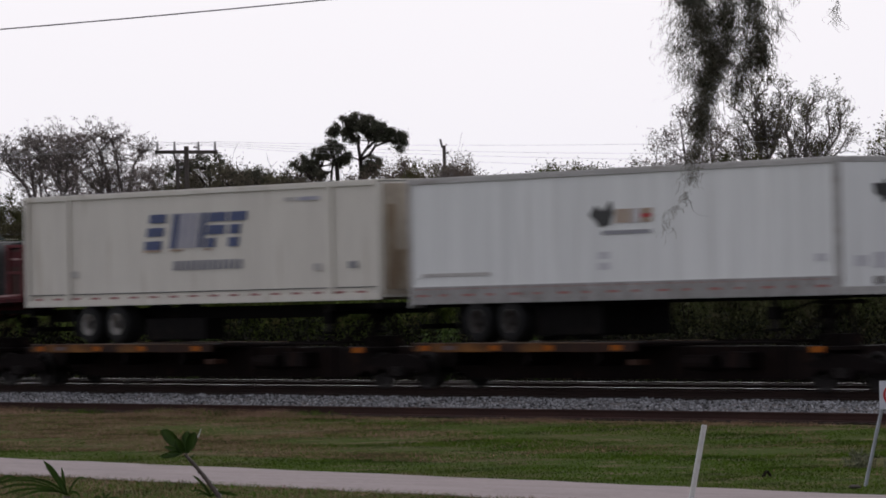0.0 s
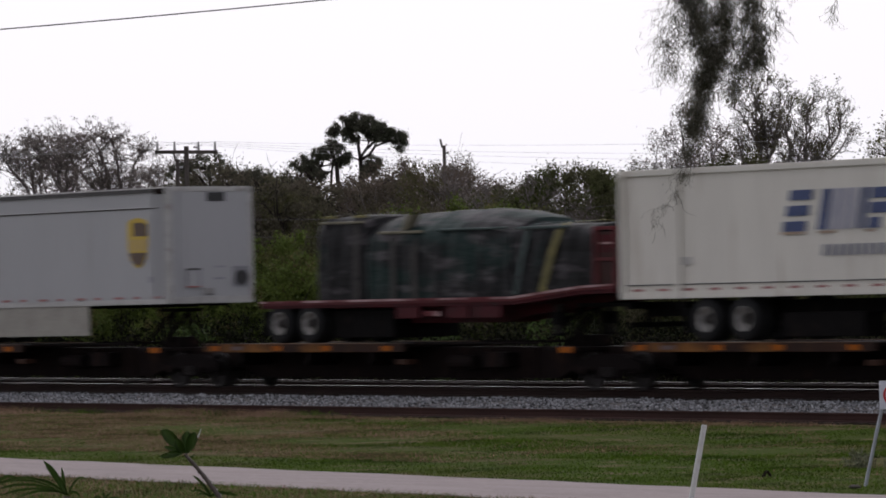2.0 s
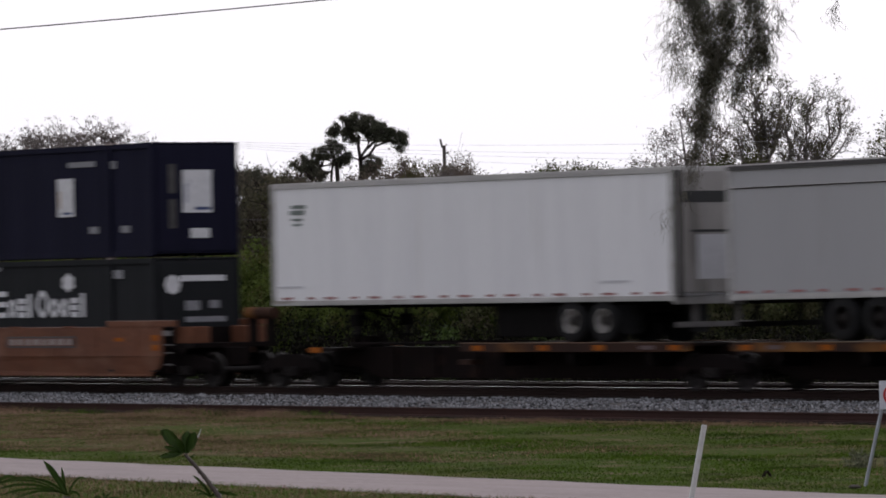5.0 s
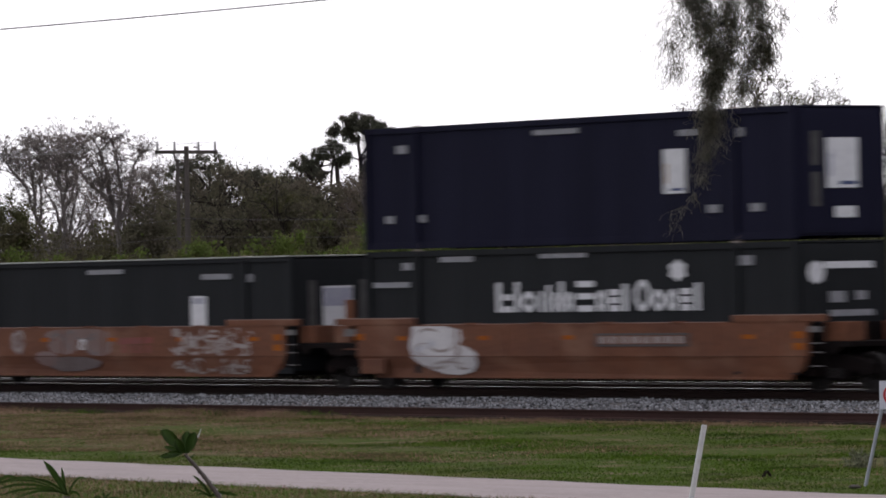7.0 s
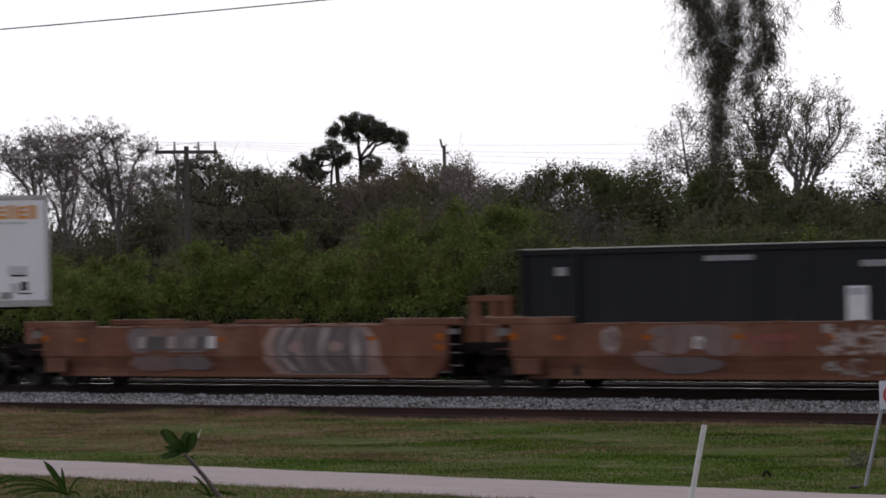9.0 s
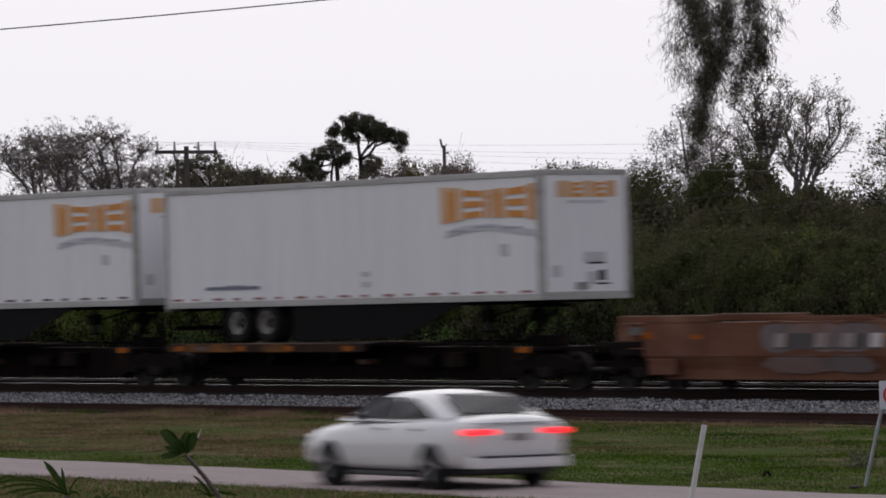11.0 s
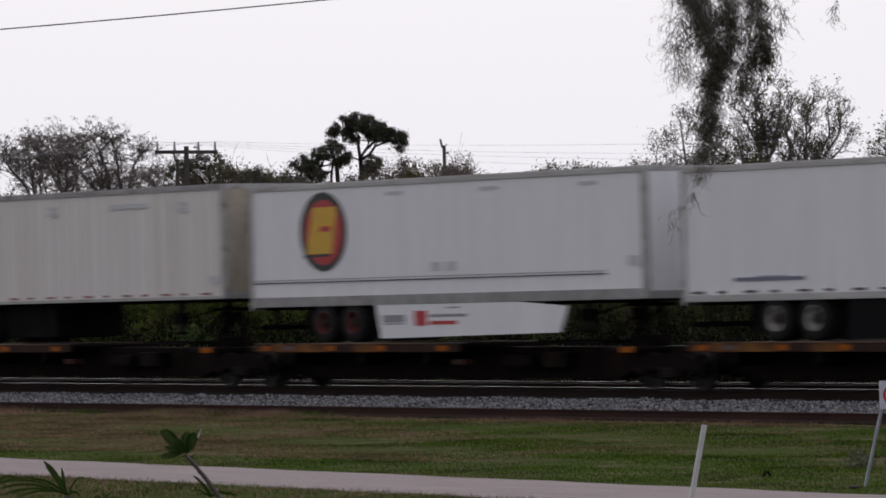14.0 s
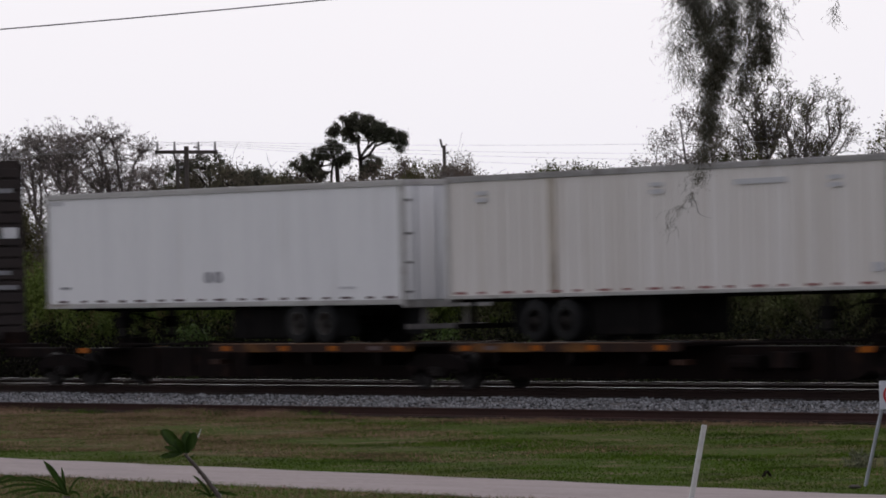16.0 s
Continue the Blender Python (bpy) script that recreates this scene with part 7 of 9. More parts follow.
# grey-white van with a shield badge
v = dry_van(-50.62, 15.75, "grey-white box semi-trailer with gold and brown shield badge", grey_white_paint, wheel_steel, (3.75, 4.95), 2.03, 4.99, tape_red, ribs=0.0, front_paint=grey_white_paint, gear=False, roof=dull_aluminium, block=False)
ul = part("upper_line", box(0.1, 15.3, S - 0.010, S - 0.002, 4.46, 4.485), sill_brown, v, "thin brown line along the side")
part("line_edge", box(0.1, 15.3, S - 0.012, S - 0.002, 4.487, 4.505), pale_lip, ul, "pale upper edge of the line")
# dark strip paints the shadow below the roof lip
part("roof_shadow_strip", box(0.05, 15.2, S - 0.030, S - 0.016, 4.87, 4.965), murky_ink, v, "dark strip painting the shadow under the roof edge")
part("roof_lip", box(0.0, 15.75, S - 0.036, S - 0.016, 4.967, 4.995), pale_lip, v, "bright bare roof lip")
part("corner_notch", box(15.2, 15.62, S - 0.034, S - 0.016, 4.82, 4.965), sill_brown, v, "dark gap at the roof corner")
for x in (15.05, 15.35):
    part("corner_rib", box(x, x + 0.07, S - 0.03, S - 0.002, 2.15, 4.8, 0.008), grey_white_paint, v, "upright corner rib")
cx, cz = 14.33, 3.585
sh = [(-0.62, 0.55), (-0.45, 0.64), (0.0, 0.70), (0.45, 0.64), (0.62, 0.55), (0.62, -0.1), (0.5, -0.42), (0.25, -0.6), (0.0, -0.68), (-0.25, -0.6), (-0.5, -0.42), (-0.62, -0.1)]
b = decal("shield_badge", v, [(cx + 0.78 * x, cz + 0.95 * z) for x, z in sh], shield_gold, S, "gold shield badge")
decal("shield_field", b, [(cx - 0.2, cz + 0.18), (cx + 0.455, cz + 0.18), (cx + 0.455, cz + 0.46), (cx + 0.2, cz + 0.54), (cx - 0.2, cz + 0.52)], shield_brown, S - 0.005, "brown upper field")
decal("shield_foot", b, [(cx - 0.42, cz - 0.24), (cx + 0.42, cz - 0.24), (cx + 0.28, cz - 0.48), (cx, cz - 0.6), (cx - 0.28, cz - 0.48)], shield_brown, S - 0.005, "brown lower field")
for x in (-0.32, 0.02, 0.32):
    decal("shield_block", b, quad(cx + x, cx + x + 0.1, cz - 0.2, cz + 0.1), ochre_ink, S - 0.005)
decal("side_skirt", v, [(5.7, 2.0), (11.9, 2.03), (11.9, 1.24), (5.85, 1.24)], skirt_beige, S + 0.03, "dirty beige side skirt panel", 0.02)
nb = part("nose_box", box(15.76, 15.80, -0.80, -0.36, 2.42, 2.9, 0.02), grey_white_paint, v, "shallow framed box on the nose")
for z, h, m in ((2.86, 0.05, murky_ink), (2.42, 0.04, tape_red)):
    part("box_edge", box(15.80, 15.81, -0.80, -0.36, z, z + h), m, nb)
for y in (-0.80, -0.40):
    part("box_edge", box(15.80, 15.81, y, y + 0.04, 2.46, 2.86), dim_ink, nb)
nf = part("nose_plate", box(15.76, 15.775, 0.66, 1.16, 2.42, 2.95, 0.0), dim_ink, v, "grey mounting plate")
sock = rod((15.77, 0.92, 2.66), (15.80, 0.92, 2.66), 0.2, 0.19, 16)
part("socket", sock, black_ink, nf, "round dark socket")
for y, z, w in ((0.08, 2.62, 0.3), (0.1, 2.92, 0.12), (0.28, 2.92, 0.12)):
    end_patch("nose_mark", v, 15.765, y, y + w, z, z + 0.05, grey_ink)
end_patch("nose_vent", v, 15.765, -0.1, 0.45, 4.62, 4.85, black_ink, "dark vent under the nose roof")
part("nose_rib", box(15.76, 15.79, -0.98, -0.88, 2.2, 4.9, 0.005), grey_white_paint, v)
decal("placard", v, quad(14.80, 15.02, 2.56, 2.72), grey_ink, S)

# white van running backwards: the doors face forward
v = dry_van(-68.52, 15.92, "clean white box semi-trailer with doors facing forward", white_paint, rim_white, (2.65, 3.85), 2.04, 5.02, tape_red, nose_left=True, pitch=-0.0)
for x, z, w, h in ((14.45, 4.40, 0.6, 0.09), (14.5, 4.25, 0.6, 0.11), (14.6, 4.10, 0.42, 0.06), (14.65, 3.98, 0.3, 0.05)):
    decal("emblem", v, quad(x, x + w, z, z + h), green_ink, -S, "small dark green emblem")
decal("number_bar", v, quad(1.6, 2.7, 2.45, 2.5), faint_ink, -S)
decal("number_bar", v, quad(14.6, 15.7, 2.45, 2.5), faint_ink, -S)
# refrigeration end: grimy cover with a dark grille and small plates
cv = part("end_cover", box(-0.13, -0.08, -1.16, 1.16, 2.2, 4.92, 0.01), grimy_grey, v, "grimy grey end cover")
for y, z, w, h, m, lab in ((-1.1, 4.22, 2.2, 0.26, black_ink, "dark grille slot"), (-0.95, 3.72, 0.75, 0.26, dim_ink, "pale plate"), (-0.75, 3.84, 0.3, 0.1, green_ink, "small green mark"), (-1.1, 3.55, 2.0, 0.06, black_ink, "dark bar"), (-1.1, 2.42, 0.55, 0.1, black_ink, "dark latch"),
                           (-1.1, 2.95, 0.3, 0.07, black_ink, "dark latch"), (-0.8, 2.5, 1.5, 1.0, faint_ink, "pale lower panel")):
    end_patch("cover_mark", cv, -0.137, y, y + w, z, z + h, m, lab)
for y in (-1.26, 1.16):
    part("cover_post", box(-0.14, -0.06, y, y + 0.1, 2.1, 4.95, 0.01), car_steel, cv, "dark corner post")

# stacked containers on well cars
cn = container(-89.98, 3.34, "dark navy container riding on top of another", navy_paint)


def plates(c, rows, side=S - 0.006):
    for x, z, w, h, m in rows:
        decal("plate", c, quad(x, x + w, z, z + h), m, side)


MARKS = [(1.3, 2.28, 0.42, 0.2, dim_ink), (0.8, 0.62, 0.36, 0.18, dim_ink), (2.1, 0.62, 0.36, 0.18, dim_ink), (6.75, 2.55, 1.7, 0.12, dim_ink), (12.1, 2.36, 1.3, 0.14, dim_ink), (14.0, 2.28, 0.4, 0.2, dim_ink)]
plates(cn, MARKS + [(13.1, 0.62, 0.42, 0.18, dim_ink), (14.6, 0.62, 0.42, 0.18, dim_ink)])
WHITE_BOARD = "white rectangular board with faint blue curve"
decal("board", cn, quad(11.55, 12.35, 1.08, 2.08), white_ink, S - 0.006, WHITE_BOARD)
decal("board_mark", cn, quad(11.8, 12.25, 1.14, 1.2), blue_ink, S - 0.010)
bd = end_patch("board", cn, 16.17, -0.42, 0.48, 1.1, 2.2, white_ink, WHITE_BOARD)
end_patch("board_mark", cn, 16.176, -0.05, 0.42, 1.17, 1.25, blue_ink)
end_patch("board_mark", cn, 16.176, -0.36, -0.27, 1.35, 1.85, pale_ink)
end_patch("board_mark", cn, 16.176, -0.27, -0.16, 1.78, 1.95, faint_ink)
decal("board_mark", cn, quad(11.62, 11.72, 1.3, 1.75), ochre_ink, S - 0.010, "faint tan curve")
end_patch("board", cn, 16.17, -0.2, 0.4, 0.45, 0.7, white_ink)
for z in (0.7, 1.6):
    end_patch("number_strip", cn, 16.17, -0.85, -0.62, z, z + 0.75, murky_ink)

cg = container(-89.98, 0.38, "dark green container with a row of white word blocks", dark_green_paint)
plates(cg, [(1.45, 2.45, 0.4, 0.18, dim_ink), (0.25, 2.04, 1.5, 0.13, dim_ink), (3.0, 2.62, 1.3, 0.13, dim_ink), (6.9, 2.66, 1.75, 0.11, dim_ink), (14.2, 2.4, 0.45, 0.22, dim_ink)])


def ring_block(parent, x0, x1, z0, z1, t, material, label=""):
    """A rounded frame with an open middle."""
    bm = bmesh.new()
    k = 0.32
    out = [(x0 + k * (x1 - x0), z0), (x1 - k * (x1 - x0), z0), (x1, z0 + k * (z1 - z0)), (x1, z1 - k * (z1 - z0)), (x1 - k * (x1 - x0), z1), (x0 + k * (x1 - x0), z1), (x0, z1 - k * (z1 - z0)), (x0, z0 + k * (z1 - z0))]
    cx, cz = (x0 + x1) / 2, (z0 + z1) / 2
    a = [bm.verts.new((p, S - 0.012, q)) for p, q in out]
    b = [bm.verts.new((cx + (p - cx) * (1 - 2 * t / (x1 - x0)), S - 0.012, cz + (q - cz) * (1 - 2 * t / (z1 - z0)))) for p, q in out]
    for n in range(8):
        bm.faces.new((a[n], a[(n + 1) % 8], b[(n + 1) % 8], b[n]))
    return part("word_block", bm, material, parent, label)


WORD = "white rounded letter-sized mark"
for x0, x1, tall in ((5.20, 5.38, 1), (5.92, 6.08, 1), (6.86, 7.00, 0), (7.14, 7.28, 2), (7.62, 7.78, 1), (9.98, 10.16, 2), (12.60, 12.78, 2)):
    decal("word_block", cg, quad(x0, x1, 1.42, (1.90, 2.12, 2.04)[tall]), white_ink, S - 0.006, WORD)
for x0, x1, n in ((5.46, 5.80, 2), (8.28, 8.92, 3), (9.48, 9.86, 3), (12.08, 12.46, 3)):
    for k in range(n):
        decal("word_block", cg, quad(x0, x1, (1.42, 1.70, 1.98)[k] if x0 < 9 else 1.42 + 0.18 * k, ((1.42, 1.70, 1.98)[k] if x0 < 9 else 1.42 + 0.18 * k) + 0.14), white_ink, S - 0.006, WORD)
for x0, x1, z1 in ((6.18, 6.74, 1.90), (7.36, 7.60, 1.88), (7.84, 8.16, 1.88), (9.00, 9.40, 1.90), (10.42, 11.02, 2.12), (11.06, 11.52, 1.90), (11.58, 11.98, 1.90)):
    ring_block(cg, x0, x1, 1.42, z1, 0.14 if x1 - x0 > 0.3 else 0.09, white_ink, WORD)
decal("emblem", cg, [(12.0 + 0.34 * math.cos(a) * (1 if k % 2 else 0.75), 2.32 + 0.26 * math.sin(a) * (1 if k % 2 else 0.75)) for k, a in enumerate([j * math.pi / 6 for j in range(12)])], white_ink, S - 0.006, "small white sunburst emblem")
end_patch("board", cg, 16.17, -0.55, 0.85, 2.3, 2.45, white_ink, "white number bar")
bm = bmesh.new()
vs = [bm.verts.new((16.178, -0.78 + 0.25 * math.cos(k * math.pi / 4), 2.22 + 0.26 * math.sin(k * math.pi / 4))) for k in range(8)]
bm.faces.new(vs)
part("emblem", bm, white_ink, cg, "round white emblem")
for y, z, w, h in ((-0.4, 1.55, 0.45, 0.25), (0.35, 1.6, 0.3, 0.2), (-0.4, 1.25, 1.25, 0.14)):
    end_patch("plate", cg, 16.17, y, y + w, z, z + h, dim_ink)

cg2 = container(-109.31, 0.345, "dark green container low in a well car", dark_green_paint, edge=weathered_edge)
plates(cg2, MARKS)
decal("board", cg2, quad(11.6, 12.3, 0.95, 1.95), white_ink, S - 0.006, WHITE_BOARD)
decal("board_mark", cg2, quad(11.68, 12.2, 1.75, 1.9), pale_ink, S - 0.010)
end_patch("board", cg2, 16.17, -0.42, 0.48, 1.05, 2.15, white_ink, WHITE_BOARD)
end_patch("board_mark", cg2, 16.176, -0.4, 0.46, 1.65, 2.1, pale_ink)
end_patch("number_strip", cg2, 16.17, -0.85, -0.62, 0.9, 2.3, murky_ink)
end_patch("number_strip", cg2, 16.17, 0.7, 0.9, 0.9, 2.3, murky_ink)


def well_car(u, label, e1=18.4):
    """Deep-well container car: side walls with a folded lower sheet, raised end chords, end platforms, ladders, brackets, one truck at the rear end."""
    w = thing("well_car", label, "railcar", "well cars")
    e0, L = 1.45, e1 + 1.0
    for s in (-1, 1):
        sd = part("side_wall", prism([(e0, 1.50), (e1, 1.50), (e1, 0.78), (e0, 0.78)], s * 1.36, s * 1.43), brown_paint, w, "brown steel side wall")
        bm = bmesh.new()
        y0, y1 = s * 1.43, s * 1.33
        a = [bm.verts.new(p) for p in ((e0, y0, 0.775), (e1, y0, 0.775), (e1 - 0.25, y1, 0.5), (e1 - 0.7, y1, 0.30), (e0 + 0.7, y1, 0.30), (e0 + 0.25, y1, 0.5))]
        bm.faces.new(a)
        bmesh.ops.solidify(bm, geom=list(bm.faces), thickness=0.05)
        part("lower_side", bm, brown_paint, sd, "lower side sheet sloping inward")
        part("top_chord", box(e0, e1, s * 1.36 - 0.06, s * 1.36 + 0.08, 1.50, 1.53, 0.008), brown_paint, sd)
        # pale strips paint the sky's sheen along the flat chord tops
        part("worn_edge", box(e0 + 2.75, e1 - 2.95, s * 1.36 - 0.05, s * 1.36 + 0.082, 1.531, 1.54), worn_brown, sd, "pale top edge painted as sky sheen")
        for x0, x1 in ((e0 - 0.9, e0 + 2.4), (e1 - 2.6, e1 + 0.5)):
            ch = part("end_chord", box(x0, x1, s * 1.36 - 0.07, s * 1.36 + 0.09, 1.532, 1.68, 0.01), brown_paint, sd, "raised end chord")
            part("worn_edge", box(x0 + 0.02, x1 - 0.02, s * 1.36 - 0.06, s * 1.36 + 0.092, 1.681, 1.692), worn_brown, ch, "pale top edge painted as sky sheen")
        part("bottom_chord", box(e0 + 0.7, e1 - 0.7, s * 1.30 - 0.05, s * 1.30 + 0.05, 0.26, 0.31, 0.01), brown_paint, sd)
        for x in np.arange(e0 + 1.7, e1 - 0.8, 3.25):
            part("reflector", box(x, x + 0.42, s * 1.432, s * 1.438, 1.16, 1.26), reflector_yellow, sd, "yellow reflector strip")
        for x in np.arange(e0 + 4.4, e1 - 3.5, 2.6):
            part("lift_bracket", box(x, x + 0.42, s * 1.36 - 0.09, s * 1.36 + 0.10, 1.51, 1.56, 0.01), brown_paint, sd)
        for x in np.arange(e0 + 2.1, e1 - 1, 1.95):
            part("stiffener", box(x, x + 0.07, s * 1.43, s * 1.44, 0.80, 1.49, 0.003), brown_paint, sd)
        bx = part("brake_box", box(e0 + 0.25, e0 + 1.25, s * 1.46 - 0.05, s * 1.46 + 0.05, 0.36, 0.72, 0.02), brown_paint, sd, "rust-brown brake gear box")
        part("grab_plate", box(e0 - 0.55, e0 - 0.1, s * 1.38, s * 1.40, 1.26, 1.44, 0.006), rung_grey, w, "pale plate above the truck")
        part("grab_iron", rod((e0 - 0.6, s * 1.38, 0.95), (e0 - 0.05, s * 1.38, 0.95), 0.018, 0.018, 6), brown_paint, w)
        for x in (e1 + 0.05,):
            ld = part("ladder", box(x, x + 0.04, s * 1.36, s * 1.42, 0.5, 1.5), car_steel, w)
            part("ladder_post", box(x + 0.4, x + 0.44, s * 1.36, s * 1.42, 0.5, 1.5), car_steel, ld)
            for z in (0.55, 0.85, 1.05):
                part("rung", box(x, x + 0.44, s * 1.39, s * 1.41, z, z + 0.03), rung_grey, ld)
            part("number_plate", box(x - 0.08, x + 0.38, s * 1.422, s * 1.428, 1.30, 1.43), rung_grey, ld, "small pale plate")
        for x, z in ((e0 - 0.05, 1.17), (e1 - 0.5, 1.17), (e1 - 0.5, 0.92)):
            part("reflector", box(x, x + 0.36, s * 1.432, s * 1.438, z, z + 0.15), reflector_yellow, sd, "yellow reflector strip")
    part("floor", box(e0 + 0.6, e1 - 0.6, -1.28, 1.28, 0.29, 0.375), car_steel, w)
    for x0, x1, n in ((-0.6, e0 + 0.1, 0), (e1 - 0.1, L + 0.2, 1)):
        ep = part("end_platform", box(x0, x1, -1.25, 1.25, 0.98, 1.10, 0.01), car_steel, w)
        part("draft_sill", box(x0 - 0.2, x1 + 0.2, -0.32, 0.32, 0.52, 0.98, 0.02), car_steel, ep)
        part("bulkhead", box(x1 - 0.1 if n == 0 else x0, x1 if n == 0 else x0 + 0.1, -1.3, 1.3, 0.34, 1.5), car_steel, ep)
        for y in (-0.85, 0.85):
            part("stand", box((x0 + x1) / 2 - 0.35, (x0 + x1) / 2 + 0.35, y - 0.3, y + 0.3, 1.10, 1.52, 0.02), brown_paint, ep, "rust-brown corner stand")
            part("side_bracket", prism([(x0 + 0.2, 1.1), (x1 - 0.1, 1.1), (x1 - 0.1 if n == 0 else x1 - 0.6, 0.8), (x0 + 0.7, 0.8)], y * 1.42 - 0.03, y * 1.42 + 0.03), car_steel, ep)
    bogie(w, 0.9)
    ride(w, u)
    return w


def low_patch(w, pts, material, label="", proud=0.0):
    """A patch on the lower side sheet, which slopes inward."""
    bm = bmesh.new()
    bm.faces.new([bm.verts.new((x, -1.452 - proud + (0.775 - z) * 0.21, z)) for x, z in pts])
    bmesh.ops.triangulate(bm, faces=list(bm.faces))
    bmesh.ops.solidify(bm, geom=list(bm.faces), thickness=0.004)
    return part("graffiti", bm, material, w, label)


def sprayed(w, pts, material, label, proud=0.0):
    """One sprayed form that may run over the fold between the upper side and the lower sheet."""
    up = [(x, min(1.49, max(0.79, z))) for x, z in pts]
    if max(p[1] for p in up) > 0.80:
        decal("graffiti", w, up, material, -1.43 - proud, label)
    low = [(x, min(0.772, max(0.33, z))) for x, z in pts]
    if min(p[1] for p in low) < 0.76:
        low_patch(w, low, material, label, proud)


def cloud(cx, cz, rx, rz, seed, n=44, bumps=7):
    """A lobed round outline."""
    g = np.random.default_rng(seed)
    ph = g.uniform(0, 6.28, 3)
    out = []
    for k in range(n):
        a = 2 * math.pi * k / n
        f = 1 + 0.10 * abs(math.sin(a * bumps / 2 + ph[0])) + 0.07 * math.sin(2 * a + ph[1]) + 0.05 * math.sin(3 * a + ph[2])
        out.append((cx + rx * math.cos(a) * f * 0.9, cz + rz * math.sin(a) * f * 0.9))
    return out


def arc(cx, cz, rx, rz, a0, a1, wd, n=14):
    """A stroke along part of an ellipse, thin at both ends."""
    outer, inner = [], []
    for k in range(n + 1):
        s = k / n
        a = radians(a0 + (a1 - a0) * s)
        h = wd / 2 * (0.35 + 0.65 * math.sin(math.pi * s))
        outer.append((cx + (rx + h) * math.cos(a), cz + (rz + h) * math.sin(a)))
        inner.append((cx + (rx - h) * math.cos(a), cz + (rz - h) * math.sin(a)))
    return outer + inner[::-1]


w1 = well_car(-91.75, "rust-brown well car with white sprayed cloud")
bogie(w1, 18.9)
WHITE_CLOUD = "white sprayed graffiti cloud"
sprayed(w1, [(3.75, 1.7), (5.15, 1.7), (5.3, 1.45), (5.65, 1.42), (5.75, 1.2), (5.65, 1.05), (6.0, 0.98), (6.3, 0.85), (6.33, 0.6), (6.1, 0.42), (5.6, 0.34), (5.0, 0.36), (4.5, 0.46), (4.0, 0.62), (3.75, 0.8), (3.62, 1.0), (3.72, 1.25)], spray_white, WHITE_CLOUD)
for k, (cx, cz, rx, rz, a0) in enumerate(((4.4, 1.3, 0.4, 0.12, 20), (4.9, 1.1, 0.5, 0.2, 180), (4.3, 0.95, 0.4, 0.14, 90), (5.3, 0.9, 0.35, 0.2, 260), (5.2, 0.55, 0.6, 0.1, 20), (5.8, 0.62, 0.3, 0.14, 140), (4.7, 0.6, 0.4, 0.1, 200))):
    sprayed(w1, arc(cx, cz, rx, rz, a0, a0 + 170, 0.07), spray_light, "thin grey spray lines", 0.006 + 0.001 * k)
nb = part("number_board", box(10.9, 14.3, -1.445, -1.43, 1.0, 1.3, 0.004), spray_dark, w1, "dark framed board with unreadable number")
part("board_field", box(11.0, 14.2, -1.450, -1.446, 1.05, 1.25), brown_paint, nb, "brown inner field")
for k in range(8):
    decal("number_bar", w1, quad(11.05 + k * 0.4, 11.30 + k * 0.4, 1.07, 1.23), spray_light, -1.452)
w2 = well_car(-111.1, "rust-brown well car covered in faded graffiti", 17.75)
FADED = "faded graffiti worn into the paint"
sprayed(w2, cloud(5.25, 1.15, 0.38, 0.36, 2), spray_mauve, FADED)
for k, (cx, cz, a0) in enumerate(((5.15, 1.25, 60), (5.35, 1.05, 200), (5.2, 1.05, 120), (5.4, 1.3, 320))):
    sprayed(w2, arc(cx, cz, 0.13, 0.12, a0, a0 + 210, 0.10), spray_light, FADED, 0.006 + 0.001 * k)
for k, (cx, cz, rx, rz, m) in enumerate(((8.1, 1.35, 1.6, 0.16, spray_mauve), (7.5, 1.05, 0.8, 0.22, spray_mauve), (9.2, 1.08, 0.75, 0.3, spray_mauve), (8.0, 0.58, 1.3, 0.2, spray_grey), (6.7, 0.72, 0.6, 0.2, spray_mauve))):
    sprayed(w2, cloud(cx, cz, rx, rz, 60 + k, bumps=5 + k), m, FADED, 0.0008 * k)
for k, (cx, cz, rx, rz) in enumerate(((7.2, 1.1, 0.35, 0.25), (7.9, 1.2, 0.3, 0.22), (9.0, 1.1, 0.35, 0.26), (7.6, 0.62, 0.5, 0.16), (8.6, 1.32, 0.5, 0.12))):
    sprayed(w2, arc(cx, cz, rx, rz, 40 * k, 40 * k + 230, 0.10), spray_grey, FADED, 0.006)
sprayed(w2, quad(8.25, 8.62, 0.95, 1.2, 0.04), spray_light, FADED, 0.007)
sprayed(w2, arc(8.45, 1.08, 0.16, 0.12, 0, 280, 0.08), spray_white, FADED, 0.009)
sprayed(w2, [(10.16, 1.08), (10.16, 1.25), (11.76, 1.27), (11.75, 1.12), (11.2, 1.10)], spray_red, "dark red sprayed patch")
for x in (10.35, 10.75, 11.1, 11.5):
    sprayed(w2, quad(x, x + 0.16, 0.86, 1.06), spray_red, "dark red sprayed patch")
g = np.random.default_rng(9)
for k in range(78):
    cx, cz = g.uniform(12.8, 16.2), g.uniform(0.40, 1.42)
    if abs(cz - 0.78) < 0.12:
        cz += 0.22
    rx, rz, a0 = g.uniform(0.08, 0.28), g.uniform(0.05, 0.13), g.uniform(0, 360)
    sprayed(w2, arc(cx, cz, rx, rz, a0, a0 + g.uniform(110, 240), g.uniform(0.05, 0.10), 9), spray_light, FADED, 0.0012 * (k % 6))
sprayed(w2, quad(12.72, 13.05, 1.28, 1.48), spray_light, FADED, 0.009)
w3 = well_car(-131.6, "empty rust-brown well car with grey graffiti", 19.5)
